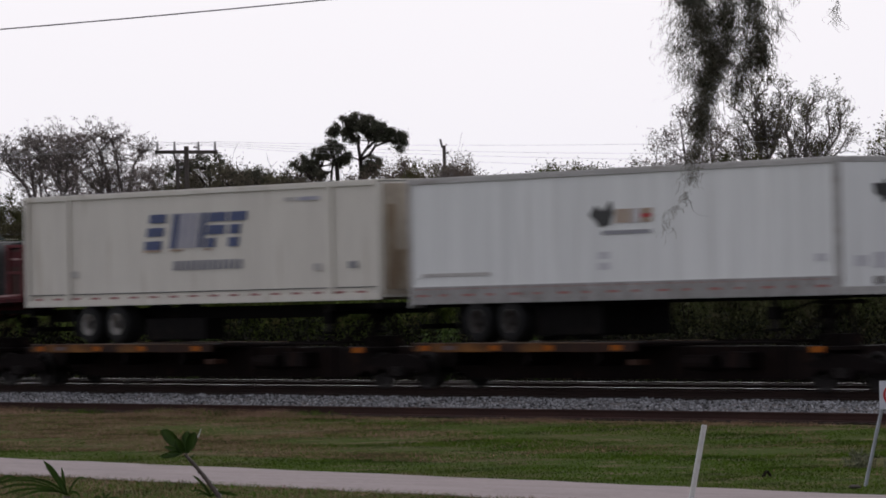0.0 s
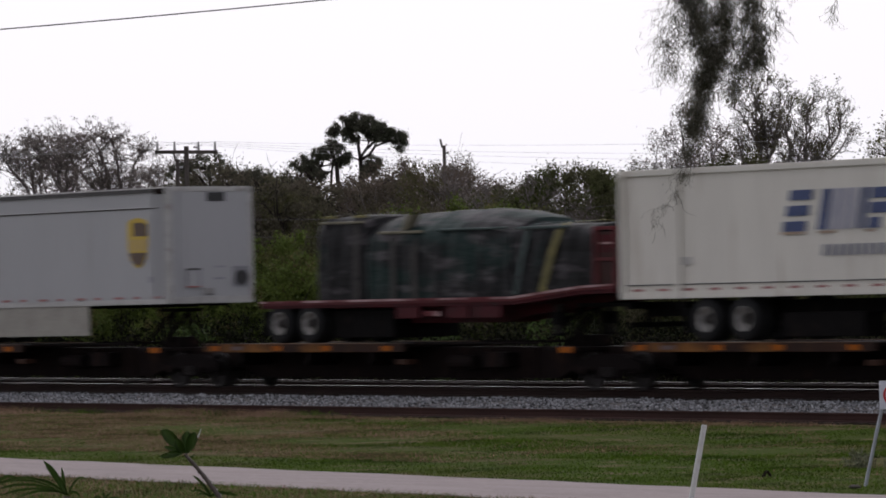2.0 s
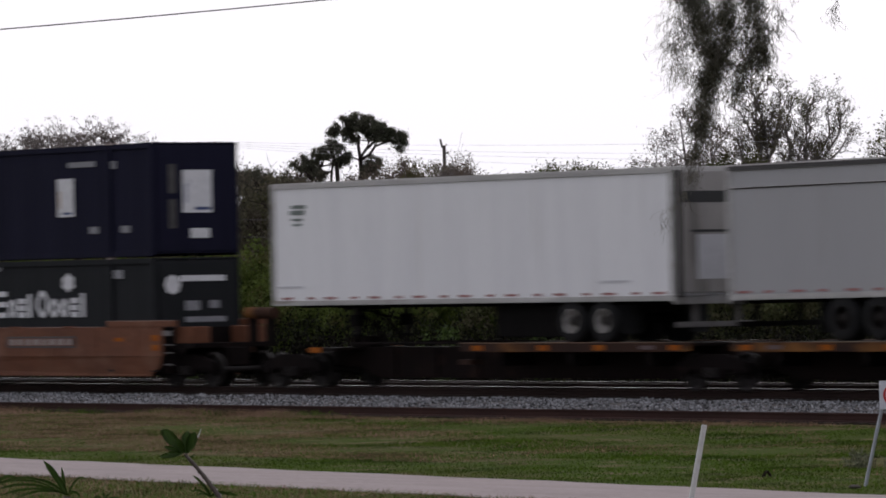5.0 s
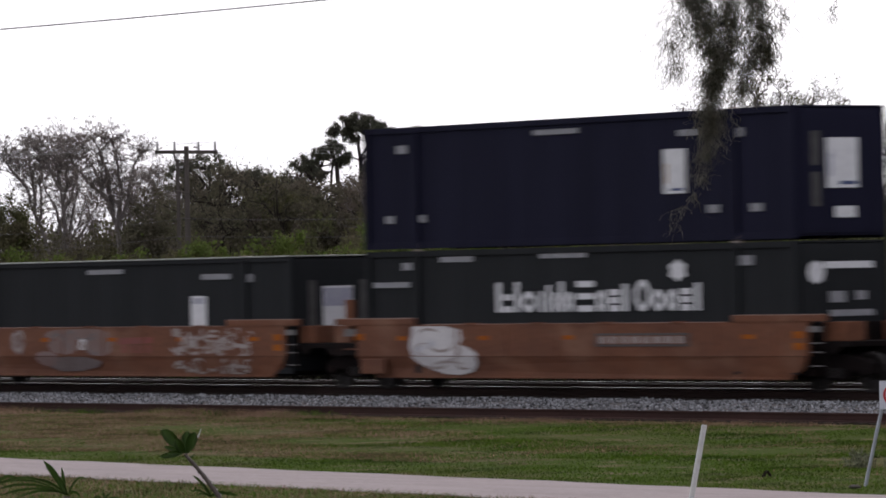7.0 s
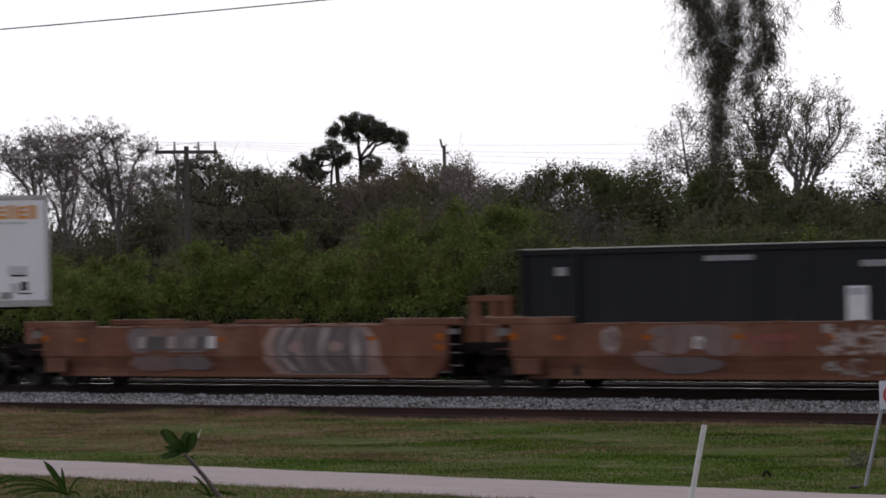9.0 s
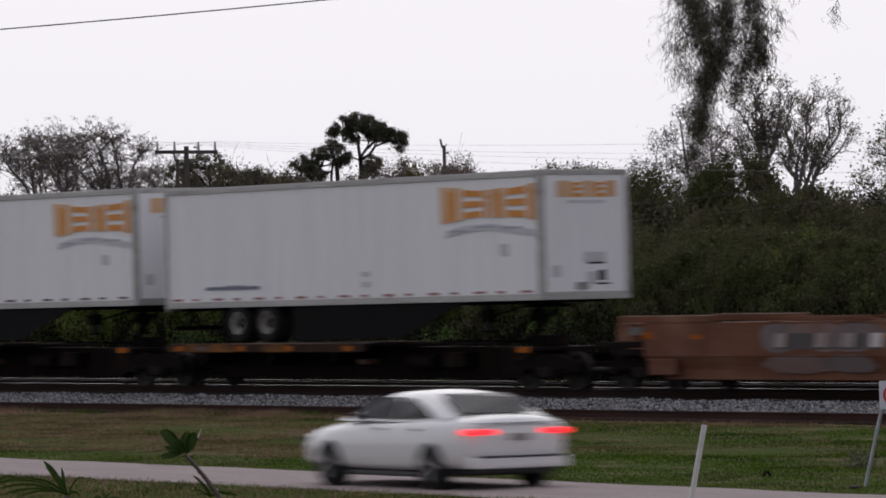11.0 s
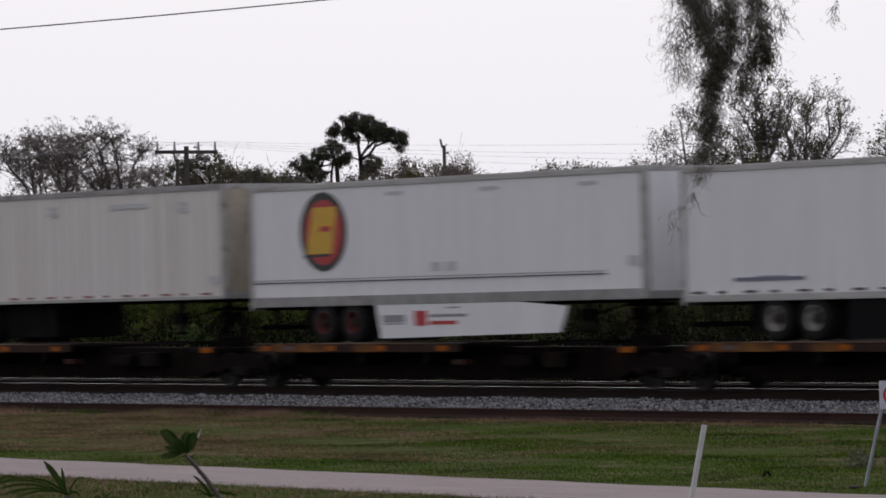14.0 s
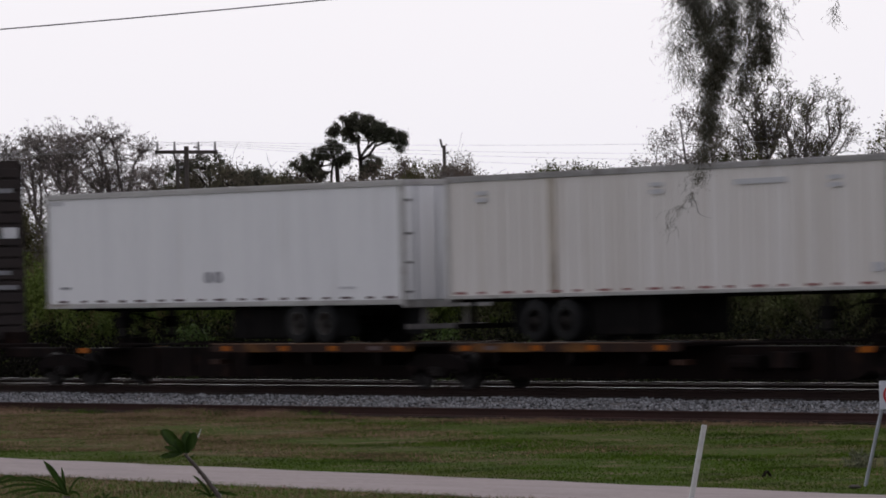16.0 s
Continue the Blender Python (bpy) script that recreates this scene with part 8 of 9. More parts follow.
for y in (-1.36, 1.36):
    part("middle_chord", box(6.5, 9.3, y - 0.07, y + 0.09, 1.565, 1.66, 0.01), brown_paint, w3, "raised chord amidships")
for k, (cx, cz, rx, rz) in enumerate(((6.3, 1.2, 0.85, 0.34), (7.5, 1.22, 1.0, 0.34), (8.8, 1.2, 0.95, 0.34), (6.9, 0.6, 1.3, 0.22), (8.5, 0.62, 1.0, 0.2))):
    sprayed(w3, cloud(cx, cz, rx, rz, 70 + k, bumps=4 + k), spray_mauve if k % 2 else spray_grey, "grey painted-over patch", 0.0008 * k)
for x, w, m in ((6.05, 0.34, spray_light), (6.42, 0.95, spray_dark), (7.40, 0.36, spray_light), (7.80, 0.80, spray_grey), (8.30, 0.40, spray_light), (8.75, 0.3, spray_dark), (9.25, 0.36, spray_white)):
    sprayed(w3, quad(x, x + w, 0.98, 1.28, 0.05), m, "pale sprayed block", 0.006)
    sprayed(w3, quad(x, x + w, 0.93, 0.975, 0.0), spray_dark, "dark sprayed edge", 0.006)
BUBBLE = "rounded grey graffiti bands with pale outline"
sprayed(w3, [(12.1, 1.56), (16.2, 1.56), (16.65, 1.2), (16.75, 0.7), (16.95, 0.3), (12.3, 0.3), (11.9, 0.6), (11.75, 1.1)], spray_pink, "pale pink graffiti outline")
sprayed(w3, [(12.7, 1.55), (15.95, 1.55), (16.25, 1.2), (16.25, 0.6), (16.1, 0.36), (12.9, 0.36), (12.4, 0.6), (12.25, 1.1)], spray_grey, BUBBLE, 0.006)
for k, (x, lean, wd, m) in enumerate(((12.25, 0.5, 0.12, spray_dark), (12.5, 0.45, 0.32, spray_light), (12.95, 0.42, 0.12, spray_dark), (13.2, 0.4, 0.22, spray_light), (13.55, 0.4, 0.3, spray_grey), (13.9, 0.4, 0.13, spray_dark), (14.2, 0.35, 0.3, spray_light), (14.65, 0.33, 0.12, spray_dark),
                                      (15.0, 0.3, 0.3, spray_grey), (15.35, 0.2, 0.13, spray_dark), (15.6, 0.2, 0.34, spray_light))):
    rows = [(x + lean * ((z - 1.0) / 0.6) ** 2, z) for z in (1.52, 1.38, 1.22, 1.05, 0.9, 0.7, 0.55, 0.42)]
    band = rows + [(p + wd * (0.6 + 0.4 * math.sin(1.1 * i + k)), z) for i, (p, z) in reversed(list(enumerate(rows)))]
    sprayed(w3, band, m, BUBBLE, 0.010 + 0.001 * k)
for x, z in ((13.2, 1.0), (14.9, 1.02)):
    sprayed(w3, cloud(x, z, 0.28, 0.14, int(x * 10), bumps=4), spray_pink, BUBBLE, 0.024)
# open stand at the joint behind the empty car's neighbour
st = part("stand_frame", box(-0.70, 0.95, -1.02, -0.88, 2.06, 2.20, 0.01), brown_paint, w2, "rust-brown open stand frame")
for x0, x1 in ((-0.68, -0.34), (0.12, 0.42), (0.62, 0.92)):
    part("frame_post", box(x0, x1, -1.0, -0.90, 1.05, 2.07, 0.01), brown_paint, st)
    part("frame_post", box(x0, x1, 0.90, 1.0, 1.05, 2.07, 0.01), brown_paint, st)
part("frame_bar", box(-0.70, 0.95, 0.88, 1.02, 2.06, 2.20, 0.01), brown_paint, st)
for x0, x1, z1 in ((-2.0, -1.86, 2.45), (0.38, 0.70, 2.15)):
    for y in (-0.95, 0.95):
        part("end_stand", box(x0, x1, y - 0.05, y + 0.05, 1.05, z1, 0.01), brown_paint if x0 > 0 else deck_edge, w1, "rust-brown upright stand")
part("hose_drum", rod((-71.55 + 91.75, 0.0, 1.84), (-70.3 + 91.75, 0.0, 1.84), 0.15, 0.15, 14), deck_edge, w1, "worn brown drum on the end platform")
for x in (20.4, 21.2):
    part("drum_stand", box(x, x + 0.1, -0.12, 0.12, 1.0, 1.72, 0.01), car_steel, w1)
for o in bpy.data.objects:
    if o.name.startswith("wheelset") and o not in wheelsets:
        wheelsets.append(o)


# two matching white vans with orange banners
def banner_van(u, L, tape, rim):
    v = dry_van(u, L, "white box semi-trailer with slanted orange banner", white_paint, rim, (3.15, 4.45), 2.0, 4.99, tape, rail_h=0.13, block=False)
    # a bow-tie banner: solid faded blocks between blocks of three stacked bars
    tall = lambda x: (3.83 + 0.12 * (1 - abs(x - L + 2.0) / 2.0), 4.72 - 0.13 * (1 - abs(x - L + 2.0) / 2.0))
    for x0, w, bars in ((L - 3.95, 0.92, 0), (L - 2.98, 0.72, 3), (L - 2.22, 0.26, 0), (L - 1.92, 0.58, 0), (L - 1.28, 0.72, 3), (L - 0.52, 0.36, 0)):
        (a0, a1), (b0, b1) = tall(x0), tall(x0 + w)
        if bars:
            for k in range(3):
                p, q = 0.05 + 0.345 * k, 0.05 + 0.345 * k + 0.21
                decal("banner_bar", v, [(x0, a0 + (a1 - a0) * p), (x0 + w, b0 + (b1 - b0) * p), (x0 + w, b0 + (b1 - b0) * q), (x0, a0 + (a1 - a0) * q)], orange_ink, S - 0.004, "orange banner bar")
        else:
            decal("banner_block", v, [(x0 + 0.05, a0), (x0 + w, b0), (x0 + w, b1), (x0, a1)], ochre_orange, S - 0.004, "faded orange banner block")
            decal("banner_block", v, [(x0 + w * 0.35, a0 + 0.02), (x0 + w * 0.72, b0 + 0.02), (x0 + w * 0.72, b1 - 0.1), (x0 + w * 0.35, a1 - 0.1)], orange_ink, S - 0.006, "orange banner block")
    arc = [(L - 3.7, 3.66), (L - 2.9, 3.78), (L - 1.9, 3.80), (L - 0.2, 3.62)]
    decal("banner_underline", v, arc + [(x, z - 0.15) for x, z in reversed(arc)], faint_ink, S - 0.004, "curved grey-blue underline")
    for x, w, z in ((L - 3.5, 0.7, 3.66), (L - 2.6, 0.9, 3.74), (L - 1.5, 0.8, 3.70)):
        decal("underline_dash", v, quad(x, x + w, z - 0.04, z + 0.01, 0.0), pale_ink, S - 0.008)
    decal("web_bar", v, quad(1.8, 4.2, 2.42, 2.50), slate_ink, S - 0.004, "slate blue line of small markings")
    decal("web_bar", v, quad(2.6, 3.6, 2.50, 2.53), pale_ink, S - 0.004)
    for x, z, h in ((L - 1.6, 3.05, 0.26), (8.6, 2.65, 0.12), (8.6, 2.42, 0.1)):
        decal("placard", v, quad(x, x + 0.35, z, z + h), faint_ink, S - 0.004)
    decal("side_skirt", v, [(5.6, 1.99), (12.9, 1.99), (11.2, 1.5), (10.2, 1.16), (5.6, 1.12)], skirt_dark, S + 0.05, "dark grey side skirt", 0.02)
    for y, w, m in ((-0.82, 0.42, ochre_orange), (-0.38, 0.3, orange_ink), (-0.06, 0.34, ochre_orange), (0.30, 0.3, orange_ink), (0.62, 0.3, ochre_orange)):
        end_patch("nose_banner", v, L + 0.014, y, y + w, 4.36, 4.74 if m is ochre_orange else 4.70, m, "orange banner block")
    for y, z in ((-0.28, 4.45), (-0.28, 4.58), (0.40, 4.45), (0.40, 4.58)):
        end_patch("nose_gap", v, L + 0.020, y, y + 0.2, z, z + 0.06, white_ink)
    end_patch("nose_line", v, L + 0.014, -0.5, 0.6, 4.22, 4.29, faint_ink)
    for y, z, w, h, m in ((-0.05, 2.86, 0.62, 0.22, faint_ink), (0.05, 2.80, 0.5, 0.05, black_ink), (0.35, 2.42, 0.22, 0.24, black_ink), (-1.0, 2.5, 0.26, 0.28, faint_ink), (0.02, 2.36, 0.3, 0.26, faint_ink), (0.25, 2.32, 0.45, 0.04, black_ink)):
        end_patch("nose_plate", v, L + 0.014, y, y + w, z, z + h, m, "small plate on the nose")
    return v


banner_van(-149.87, 15.8, tape_red, rim_white)
banner_van(-167.13, 15.83, tape_dark, rim_white)

# white van with a big oval badge and white skirt
v = dry_van(-184.3, 15.82, "white box semi-trailer with large red and black oval badge", white_paint, rim_red, (3.05, 4.3), 2.0, 4.98, None, rail_h=0.22, wide_rail=True, block=False)
cx, cz = 3.15, 3.80


def oval(rx, rz, dx=0.0, dz=0.0, n=36):
    return [(cx + dx + rx * math.cos(2 * math.pi * k / n), cz + dz + rz * math.sin(2 * math.pi * k / n)) for k in range(n)]


b = decal("oval_badge", v, oval(0.99, 0.97), black_ink, S - 0.004, "large black oval ring")
decal("oval_field", b, oval(0.80, 0.80, 0.03, -0.02), red_ink, S - 0.009, "red oval field")
decal("yellow_block", b, [(cx - 0.72, 3.26), (cx + 0.38, 3.26), (cx + 0.62, 4.40), (cx - 0.40, 4.40)], yellow_ink, S - 0.014, "yellow slanted block")
for z, x0, x1 in ((3.80, -0.10, 0.34),):
    decal("red_dash", b, quad(cx + x0, cx + x1, z, z + 0.13, 0.02), red_ink, S - 0.019, "short red dash")
decal("black_edge", b, [(cx - 0.85, 3.17), (cx + 0.3, 3.19), (cx + 0.32, 3.26), (cx - 0.80, 3.24)], black_ink, S - 0.014)
part("side_line", box(0.1, 14.4, S - 0.016, S - 0.004, 2.56, 2.585), black_ink, v, "thin dark moulding")
part("side_line", box(0.1, 14.4, S - 0.014, S - 0.004, 2.63, 2.645), dim_ink, v)
for x in (5.8, 9.6, 13.4):
    decal("placard", v, quad(x, x + 0.7, 4.62, 4.70), faint_ink, S - 0.004)
for x, z in ((7.6, 2.75), (8.2, 2.75), (15.2, 2.75)):
    decal("placard", v, quad(x, x + 0.4, z, z + 0.22), faint_ink, S - 0.004)
sk = decal("side_skirt", v, [(5.3, 1.98), (11.0, 1.98), (12.9, 1.86), (12.6, 1.25), (5.5, 1.17)], white_paint, S + 0.02, "white side skirt panel", 0.03)
for x, z, w, h, m in ((5.6, 1.55, 0.9, 0.18, grey_ink), (5.6, 1.50, 0.9, 0.03, grey_ink), (6.9, 1.46, 0.5, 0.36, red_ink), (7.5, 1.66, 1.5, 0.07, grey_ink), (7.5, 1.48, 1.1, 0.09, red_ink), (8.2, 1.86, 0.5, 0.04, grey_ink)):
    decal("skirt_mark", sk, quad(x, x + w, z, z + h), m, S - 0.012)

# stained, ribbed van
v = dry_van(-201.57, 16.05, "stained off-white ribbed box semi-trailer", stained_paint, wheel_steel, (3.3, 4.5), 2.14, 5.0, tape_red, rail_h=0.06, ribs=0.45, front_paint=tan_dirt, roof=dull_aluminium)
for x, w in ((2.0, 0.16), (4.0, 0.24), (13.4, 0.16)):
    part("wide_rib", box(x, x + w, S - 0.016, S + 0.01, 2.25, 4.86), tan_dirt if x == 4.0 else stained_paint, v, "broad upright rib")
for x, z in ((1.2, 4.55), (7.8, 4.55), (14.0, 4.52)):
    decal("placard", v, quad(x, x + 0.45, z, z + 0.09), faint_ink, S - 0.02)
    decal("placard", v, quad(x, x + 0.45, z - 0.17, z - 0.07), faint_ink, S - 0.02)
decal("number_bar", v, quad(10.8, 12.6, 4.50, 4.62), faint_ink, S - 0.02)
decal("number_bar", v, quad(15.4, 15.8, 2.5, 2.7), faint_ink, S - 0.02)

# last white van, doors forward
v = dry_van(-219.45, 16.07, "white box semi-trailer with dark dashes, doors facing forward", white_paint, rim_dull, (3.4, 4.55), 2.04, 5.0, tape_dark, nose_left=True, pitch=-0.0)
for x in (7.98, 8.42):
    ring = [(x + 0.19 * math.cos(k * math.pi / 8), 2.76 + 0.15 * math.sin(k * math.pi / 8)) for k in range(16)]
    r = decal("round_mark", v, ring, grey_ink, -S, "small grey ring mark")
    decal("ring_middle", r, [(x + (p - x) * 0.5, 2.76 + (q - 2.76) * 0.5) for p, q in ring], faint_ink, -S + 0.005)
decal("number_bar", v, quad(15.2, 15.9, 4.72, 4.82), faint_ink, -S)
decal("number_bar", v, quad(14.9, 15.4, 2.52, 2.58), grey_ink, -S)
decal("number_bar", v, quad(2.0, 2.7, 2.42, 2.47), faint_ink, -S)

# tall slatted rack car that follows
rc = thing("rack_car", "dark brown tall enclosed rack car with slatted sides", "railcar")
RL = 27.0
part("underframe", box(0, RL, -1.4, 1.4, 0.95, 1.2, 0.02), car_steel, rc)
part("roof", prism([(0.1, 5.9), (RL - 0.1, 5.9), (RL - 0.1, 6.08), (0.1, 6.08)], -1.4, 1.4), rack_brown, rc)
for s in (-1, 1):
    bmk = 0
    for x in np.arange(0.0, RL, 3.0):
        part("rack_post", box(x, x + 0.16, s * 1.36 - 0.05, s * 1.36 + 0.09, 1.2, 6.0, 0.01), rack_brown, rc)
    part("end_post", box(RL - 0.16, RL, s * 1.36 - 0.05, s * 1.36 + 0.09, 1.2, 6.0, 0.01), rack_brown, rc)
    for k in range(15):
        z = 1.28 + k * 0.31
        part("slat", prism([(0.05, z), (RL - 0.05, z), (RL - 0.05, z + 0.24), (0.05, z + 0.24)], s * 1.34, s * 1.40), rack_brown, rc)
for k in range(15):
    part("end_slat", box(RL - 0.02, RL + 0.05, -1.3, 1.3, 1.28 + k * 0.31, 1.52 + k * 0.31, 0.01), rack_brown, rc)
for z, m in ((4.05, white_ink), (2.75, tan_dirt), (5.0, dim_ink), (5.65, dim_ink), (2.1, dim_ink)):
    decal("placard", rc, quad(RL - 0.75, RL - 0.25, z, z + (0.34 if m is white_ink else 0.1)), m, -1.40)
part("end_panel", box(RL - 0.06, RL - 0.025, -1.35, 1.35, 1.2, 6.0), rack_brown, rc)
end_patch("placard", rc, RL + 0.052, 0.72, 1.22, 3.95, 4.25, white_ink, "small white placard")
for y, z, w in ((0.5, 5.2, 0.6), (0.4, 2.55, 0.8), (0.5, 2.95, 0.5)):
    end_patch("placard", rc, RL + 0.052, y, y + w, z, z + 0.12, dim_ink)
part("end_platform", box(RL, RL + 1.6, -1.2, 1.2, 0.95, 1.08, 0.02), sill_brown, rc)
part("coupler", box(RL + 1.5, RL + 4.2, -0.16, 0.16, 0.72, 0.98, 0.03), car_steel, rc, "long knuckle coupler")
part("brake_stand", box(RL + 0.7, RL + 1.2, 0.3, 0.8, 1.08, 1.4, 0.02), sill_brown, rc, "rust-brown brake stand")
bogie(rc, RL - 2.2)
bogie(rc, 2.2)
ride(rc, -225.0 - RL)


# ---- white saloon car on the road ----
def saloon():
    car = thing("saloon_car", "white saloon car with lit red tail lamps", "car")
    # rings across the body, from the tail (x = 0) to the nose (x = 5.02): (x, half width, belt z, sill z, crown)
    st = [(0.00, 0.70, 0.86, 0.42, 0.00), (0.06, 0.82, 0.98, 0.32, 0.03), (0.30, 0.89, 1.01, 0.27, 0.05), (0.75, 0.92, 1.02, 0.24, 0.05), (1.3, 0.925, 1.01, 0.22, 0.05), (2.2, 0.92, 0.98, 0.21, 0.04), (3.0, 0.92, 0.95, 0.21, 0.04),
          (3.5, 0.92, 0.93, 0.22, 0.05), (4.25, 0.90, 0.86, 0.23, 0.06), (4.75, 0.84, 0.78, 0.25, 0.06), (4.95, 0.74, 0.70, 0.29, 0.04), (5.02, 0.60, 0.60, 0.36, 0.02)]
    bm = bmesh.new()
    rows = []
    for x, w, zb, zs, cr in st:
        mid = (zb + zs) / 2
        pr = [(-w * 0.90, zs), (-w * 0.985, zs + 0.10), (-w, mid), (-w * 0.985, zb - 0.10), (-w * 0.90, zb), (-w * 0.45, zb + cr), (0, zb + cr * 1.2), (w * 0.45, zb + cr), (w * 0.90, zb), (w * 0.985, zb - 0.10), (w, mid), (w * 0.985, zs + 0.10), (w * 0.90, zs)]
        rows.append([bm.verts.new((x, y, z)) for y, z in pr])
    for a, b in zip(rows, rows[1:]):
        for i in range(len(a) - 1):
            bm.faces.new((a[i], b[i], b[i + 1], a[i + 1]))
        bm.faces.new((a[-1], b[-1], b[0], a[0]))
    bm.faces.new(rows[0])
    bm.faces.new(rows[-1][::-1])
    bmesh.ops.recalc_face_normals(bm, faces=list(bm.faces))
    body = part("body", bm, car_white, car, "glossy white body", True)
    m = body.modifiers.new("round", "SUBSURF")
    m.levels = m.render_levels = 1
    # cabin: roof shell with glass set into it
    cab = [(0.60, 0.80, 1.03), (1.05, 0.71, 1.25), (1.50, 0.64, 1.375), (2.0, 0.62, 1.405), (2.6, 0.64, 1.375), (3.15, 0.72, 1.19), (3.75, 0.80, 0.95)]
    bm = bmesh.new()
    rows = []
    for x, w, z in cab:
        base_w, base_z = 0.84, 0.96
        pr = [(-base_w, base_z), (-(base_w + w) / 2 - 0.01, (base_z + z) / 2), (-w, z - 0.06 * (z > 1.1)), (-w * 0.6, z), (0, z + 0.015), (w * 0.6, z), (w, z - 0.06 * (z > 1.1)), ((base_w + w) / 2 + 0.01, (base_z + z) / 2), (base_w, base_z)]
        rows.append([bm.verts.new((x, y, zz)) for y, zz in pr])
    for a, b in zip(rows, rows[1:]):
        for i in range(len(a) - 1):
            bm.faces.new((a[i], b[i], b[i + 1], a[i + 1]))
    bmesh.ops.recalc_face_normals(bm, faces=list(bm.faces))
    roof = part("roof", bm, car_white, car, "rounded white roof", True)

    def pane(name, pts, label, parent=roof):
        b = bmesh.new()
        b.faces.new([b.verts.new(p) for p in pts])
        bmesh.ops.solidify(b, geom=list(b.faces), thickness=0.008)
        return part(name, b, car_glass, parent, label)
    pane("rear_window", [(0.62, -0.64, 1.085), (1.04, -0.58, 1.295), (1.30, -0.52, 1.362), (1.30, 0.52, 1.362), (1.04, 0.58, 1.295), (0.62, 0.64, 1.085)], "tinted rear window")
    pane("windscreen", [(3.66, 0.70, 1.01), (3.22, 0.64, 1.215), (2.85, 0.58, 1.358), (2.85, -0.58, 1.358), (3.22, -0.64, 1.215), (3.66, -0.70, 1.01)], "tinted windscreen")
    for s in (-1, 1):
        pane("side_window", [(1.0, s * 0.838, 1.03), (1.3, s * 0.785, 1.17), (1.7, s * 0.725, 1.29), (2.02, s * 0.712, 1.32), (2.02, s * 0.85, 1.01)], "tinted rear side window")
        pane("side_window", [(2.08, s * 0.85, 1.01), (2.08, s * 0.712, 1.32), (2.5, s * 0.718, 1.31), (2.92, s * 0.762, 1.20), (3.3, s * 0.84, 1.02)], "tinted front side window")
        part("mirror", box(3.0, 3.12, s * 0.88 if s > 0 else -1.0, 1.0 if s > 0 else s * 0.88, 0.98, 1.08, 0.035), car_trim, car, "dark door mirror")
        for x in (1.3, 2.3):
            part("door_handle", box(x, x + 0.2, s * 0.925 - 0.012, s * 0.925 + 0.012, 0.84, 0.87, 0.008), alloy, car)
        part("sill", box(1.25, 3.4, s * 0.88 - 0.04, s * 0.88 + 0.03, 0.17, 0.24, 0.02), car_trim, car, "dark sill")
        part("tail_lamp", box(-0.005, 0.22, s * 0.36 if s > 0 else -0.86, 0.86 if s > 0 else -0.36, 0.785, 0.865, 0.03), tail_lamp, car, "lit red tail lamp")
        part("headlamp", box(4.68, 4.93, s * 0.66 - 0.14, s * 0.66 + 0.14, 0.60, 0.72, 0.04), car_glass, car, "clear headlamp")
    part("number_plate", box(-0.02, 0.0, -0.17, 0.17, 0.70, 0.80, 0.005), plate_face, car, "pale plate without characters")
    part("rear_bumper", box(-0.045, 0.2, -0.80, 0.80, 0.30, 0.48, 0.05), car_white, car, "white rear bumper")
    part("bumper_strip", box(-0.055, 0.1, -0.72, 0.72, 0.455, 0.485, 0.008), car_trim, car, "dark bumper strip")
    part("diffuser", box(0.03, 0.4, -0.66, 0.66, 0.23, 0.32, 0.03), car_trim, car, "dark lower bumper")
    part("underbody", box(0.4, 4.7, -0.74, 0.74, 0.19, 0.30, 0.03), car_trim, car)
    part("boot_line", box(-0.004, 0.03, -0.8, 0.8, 0.945, 0.955), car_trim, car)
    wheels = []
    for x in (0.98, 3.95):
        for s in (-1, 1):
            part("wheel_arch", lathe([(0.375, -0.02), (0.375, 0.12)], 28, None, y=s * 0.87 - (0.12 if s > 0 else 0.0), x=x, z=0.335), car_trim, car, "dark wheel arch")
            w = part("wheel", lathe([(0.22, -0.10), (0.31, -0.11), (0.335, -0.08), (0.335, 0.08), (0.31, 0.11), (0.22, 0.10)], 28), rubber, car, "black tyre", True)
            w.matrix_parent_inverse = pose(x, s * 0.84, 0.335)
            rim = bmesh.new()
            for k in range(5):
                a = 2 * math.pi * k / 5
                rod((0.04 * math.cos(a), s * 0.10, 0.04 * math.sin(a)), (0.225 * math.cos(a), s * 0.105, 0.225 * math.sin(a)), 0.035, 0.028, 6, rim)
            join(rim, lathe([(0.06, -0.02), (0.055, 0.02)], 12, None, y=s * 0.10))
            part("rim", rim, alloy, w, "five-spoke alloy rim")
            wheels.append(w)
    return car, wheels


car, car_wheels = saloon()
CAR_SPEED = 20.0
CAR_DIR = -RD


# ---- what moves ----
def roll_rows(rate, step):
    """Turns about the axle, at rate radians a second, in steps under a quarter turn."""
    n = int(END / step) + 1
    return [(min(END, k * step), pose(0, 0, 0, 0, math.degrees(rate) * min(END, k * step), 0)) for k in range(n + 1)]


def share(lead, others):
    """The others roll exactly as the lead does."""
    for o in others:
        o.rotation_mode = "QUATERNION"
        o.animation_data_create()
        o.animation_data.action = lead.animation_data.action
        o.animation_data.action_slot = lead.animation_data.action_slot


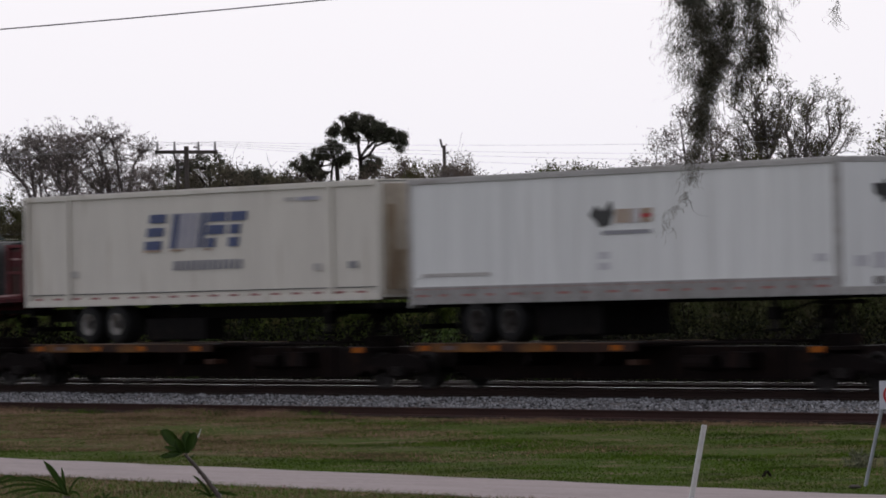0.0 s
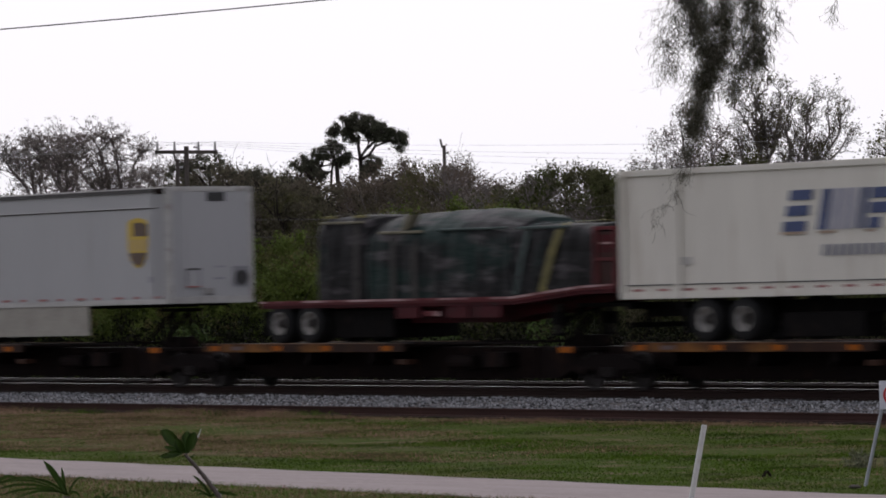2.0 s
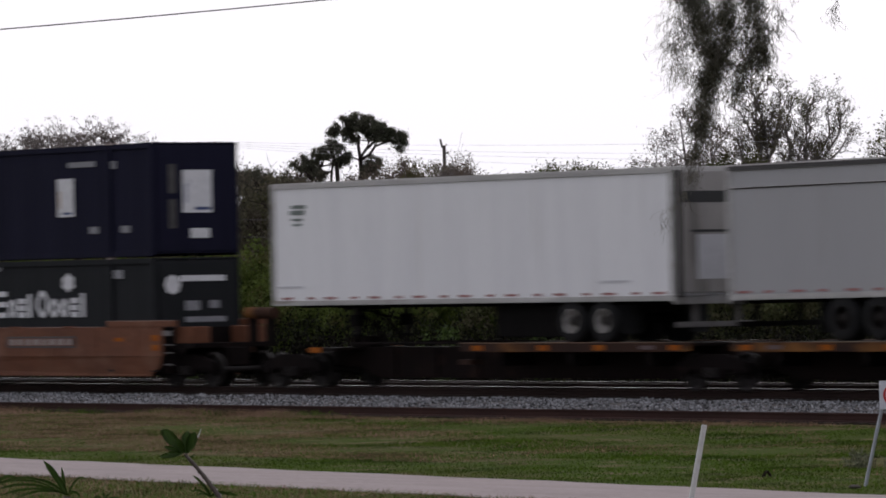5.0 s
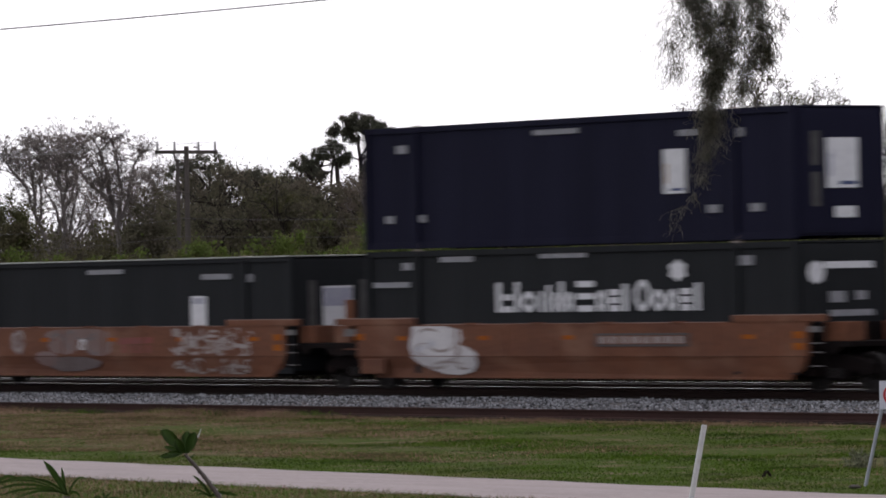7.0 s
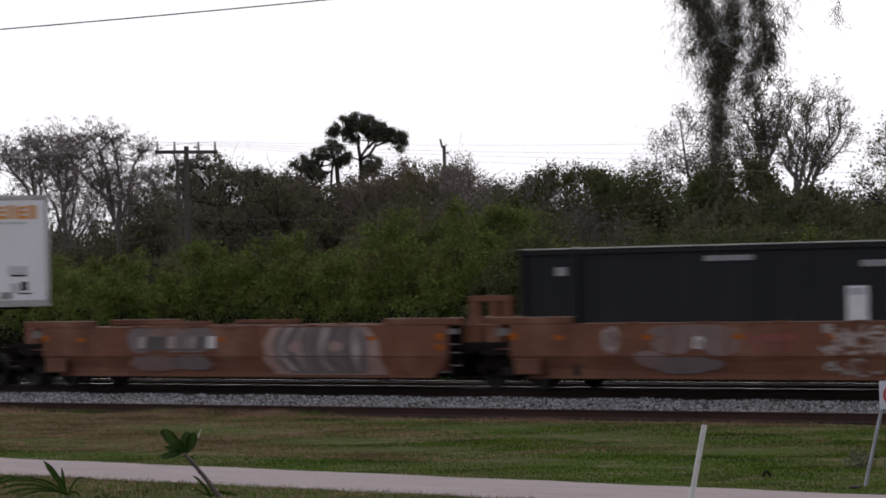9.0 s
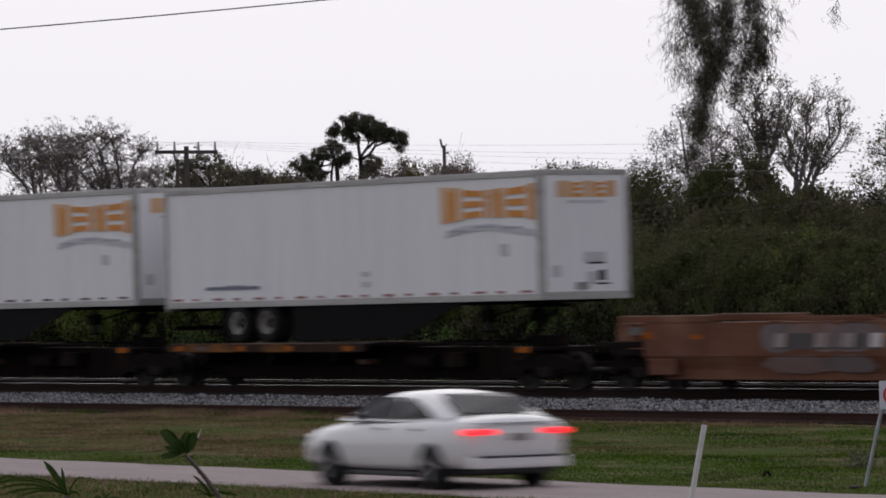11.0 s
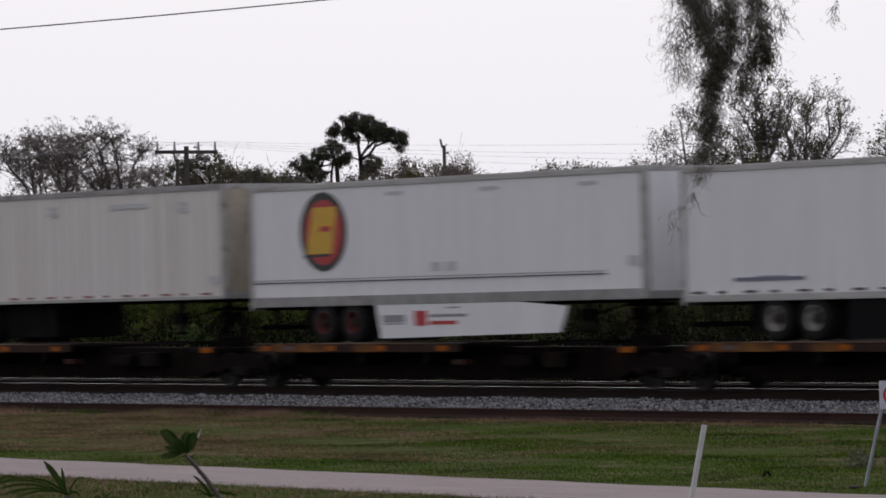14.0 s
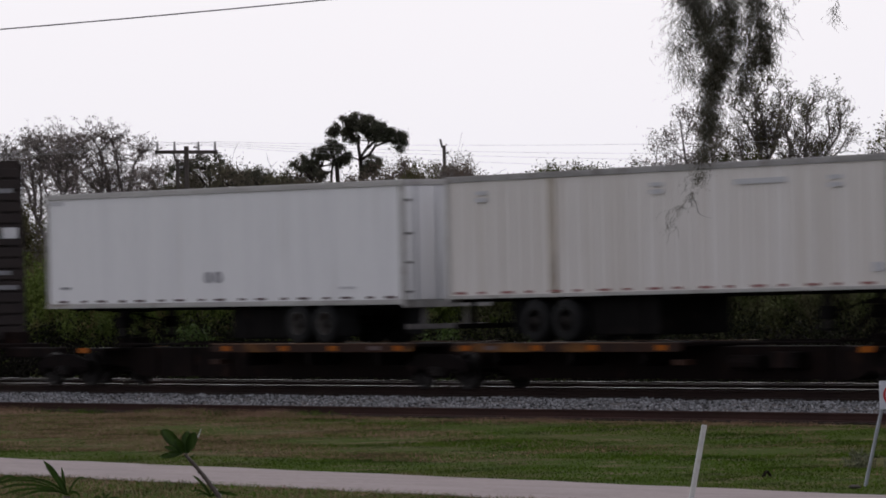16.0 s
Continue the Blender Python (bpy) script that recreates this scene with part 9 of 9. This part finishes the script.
def motions():
    for ob, (u, y, z, ry, rz) in riders:
        walk(ob, [(0.0, pose(u, y, z, 0, ry, rz)), (END, pose(u + SPEED * END, y, z, 0, ry, rz))])
    walk(wheelsets[0], roll_rows(SPEED / 0.425, 1 / 30))
    share(wheelsets[0], wheelsets[1:])
    # the car: its tail stands at CAR_TAIL at 11.4 s
    yaw = math.degrees(math.atan2(CAR_DIR.y, CAR_DIR.x))
    at = lambda t: CAR_TAIL + CAR_DIR * CAR_SPEED * (t - 11.4)
    walk(car, [(t, pose(*at(t), 0, 0, yaw)) for t in (0.0, END)])
    # the five-spoke wheels turn 114 degrees a step; 114 - 72 looks the same and stays under a quarter turn
    walk(car_wheels[0], roll_rows(CAR_SPEED / 0.335 - 2 * math.pi / 5 * FPS, 1 / 30))
    share(car_wheels[0], car_wheels[1:])
    # wind in the moss: degrees about the view's axis, positive swings the hair to the right; the foot of the beard swings further
    sway = [(0, 0.8), (0.5, -0.5), (1.0, 1.0), (1.5, -0.8), (2.0, -1.1), (2.5, -1.6), (3.0, 0.5), (3.5, 2.4), (4.0, 2.9), (5.2, 1.0), (6.5, 2.2), (7.0, 3.8), (7.5, 3.2), (8.0, 5.0), (8.5, 5.7), (9.0, 6.6), (10.2, 3.0),
            (11.5, -0.3), (12.0, 0.0), (12.5, 2.2), (13.0, 4.4), (13.5, 3.8), (14.0, 3.5), (14.5, 4.0), (15.0, 4.6), (15.5, 4.8), (16.0, 3.5)]
    trail = dict([(0, 8), (0.5, 6), (1.0, 8), (1.5, 6), (2.0, 5), (2.5, 6), (3.0, 8), (3.5, 15), (4.0, 14), (5.2, 5), (6.5, 12), (7.0, 5), (7.5, 0), (8.0, 10), (8.5, 20), (9.0, 26), (10.2, 10), (11.5, 0), (12.0, 0), (12.5, 8),
                  (13.0, 2), (13.5, 3), (14.0, 5), (14.5, 8), (15.0, 10), (15.5, 8), (16.0, 3)])
    flutter = dict([(0, 6), (0.5, -4), (1.0, 0), (1.5, -4), (2.0, -4), (2.5, -2), (3.0, 4), (3.5, 8), (4.0, 8), (5.2, 0), (6.5, 4), (7.0, -6), (7.5, 4), (8.0, 8), (8.5, 10), (9.0, 12), (10.2, 4), (11.5, 4), (12.0, 0),
                    (12.5, 0), (13.0, 4), (13.5, 2), (14.0, 0), (14.5, -2), (15.0, 4), (15.5, 8), (16.0, 3)])
    turn = lambda a: Matrix.Rotation(radians(-a), 4, FV)
    walk(moss, [(t, MOSS_AT @ turn(0.6 * a)) for t, a in sway])
    walk(lower, [(t, hung(LOWER) @ turn(0.85 * a)) for t, a in sway])
    walk(tail, [(t, hung(TAIL, LOWER) @ turn(trail[t] - 1.45 * a)) for t, a in sway])
    walk(fringe, [(t, hung(FRINGE) @ turn(flutter[t])) for t, a in sway])
    walk(wisp, [(t, WISP_AT @ turn(0.6 * flutter[t])) for t, a in sway])


CAR_TAIL = RO + RD * 0.13 + RN * -0.55 + Vector((0, 0, 0.03))
motions()
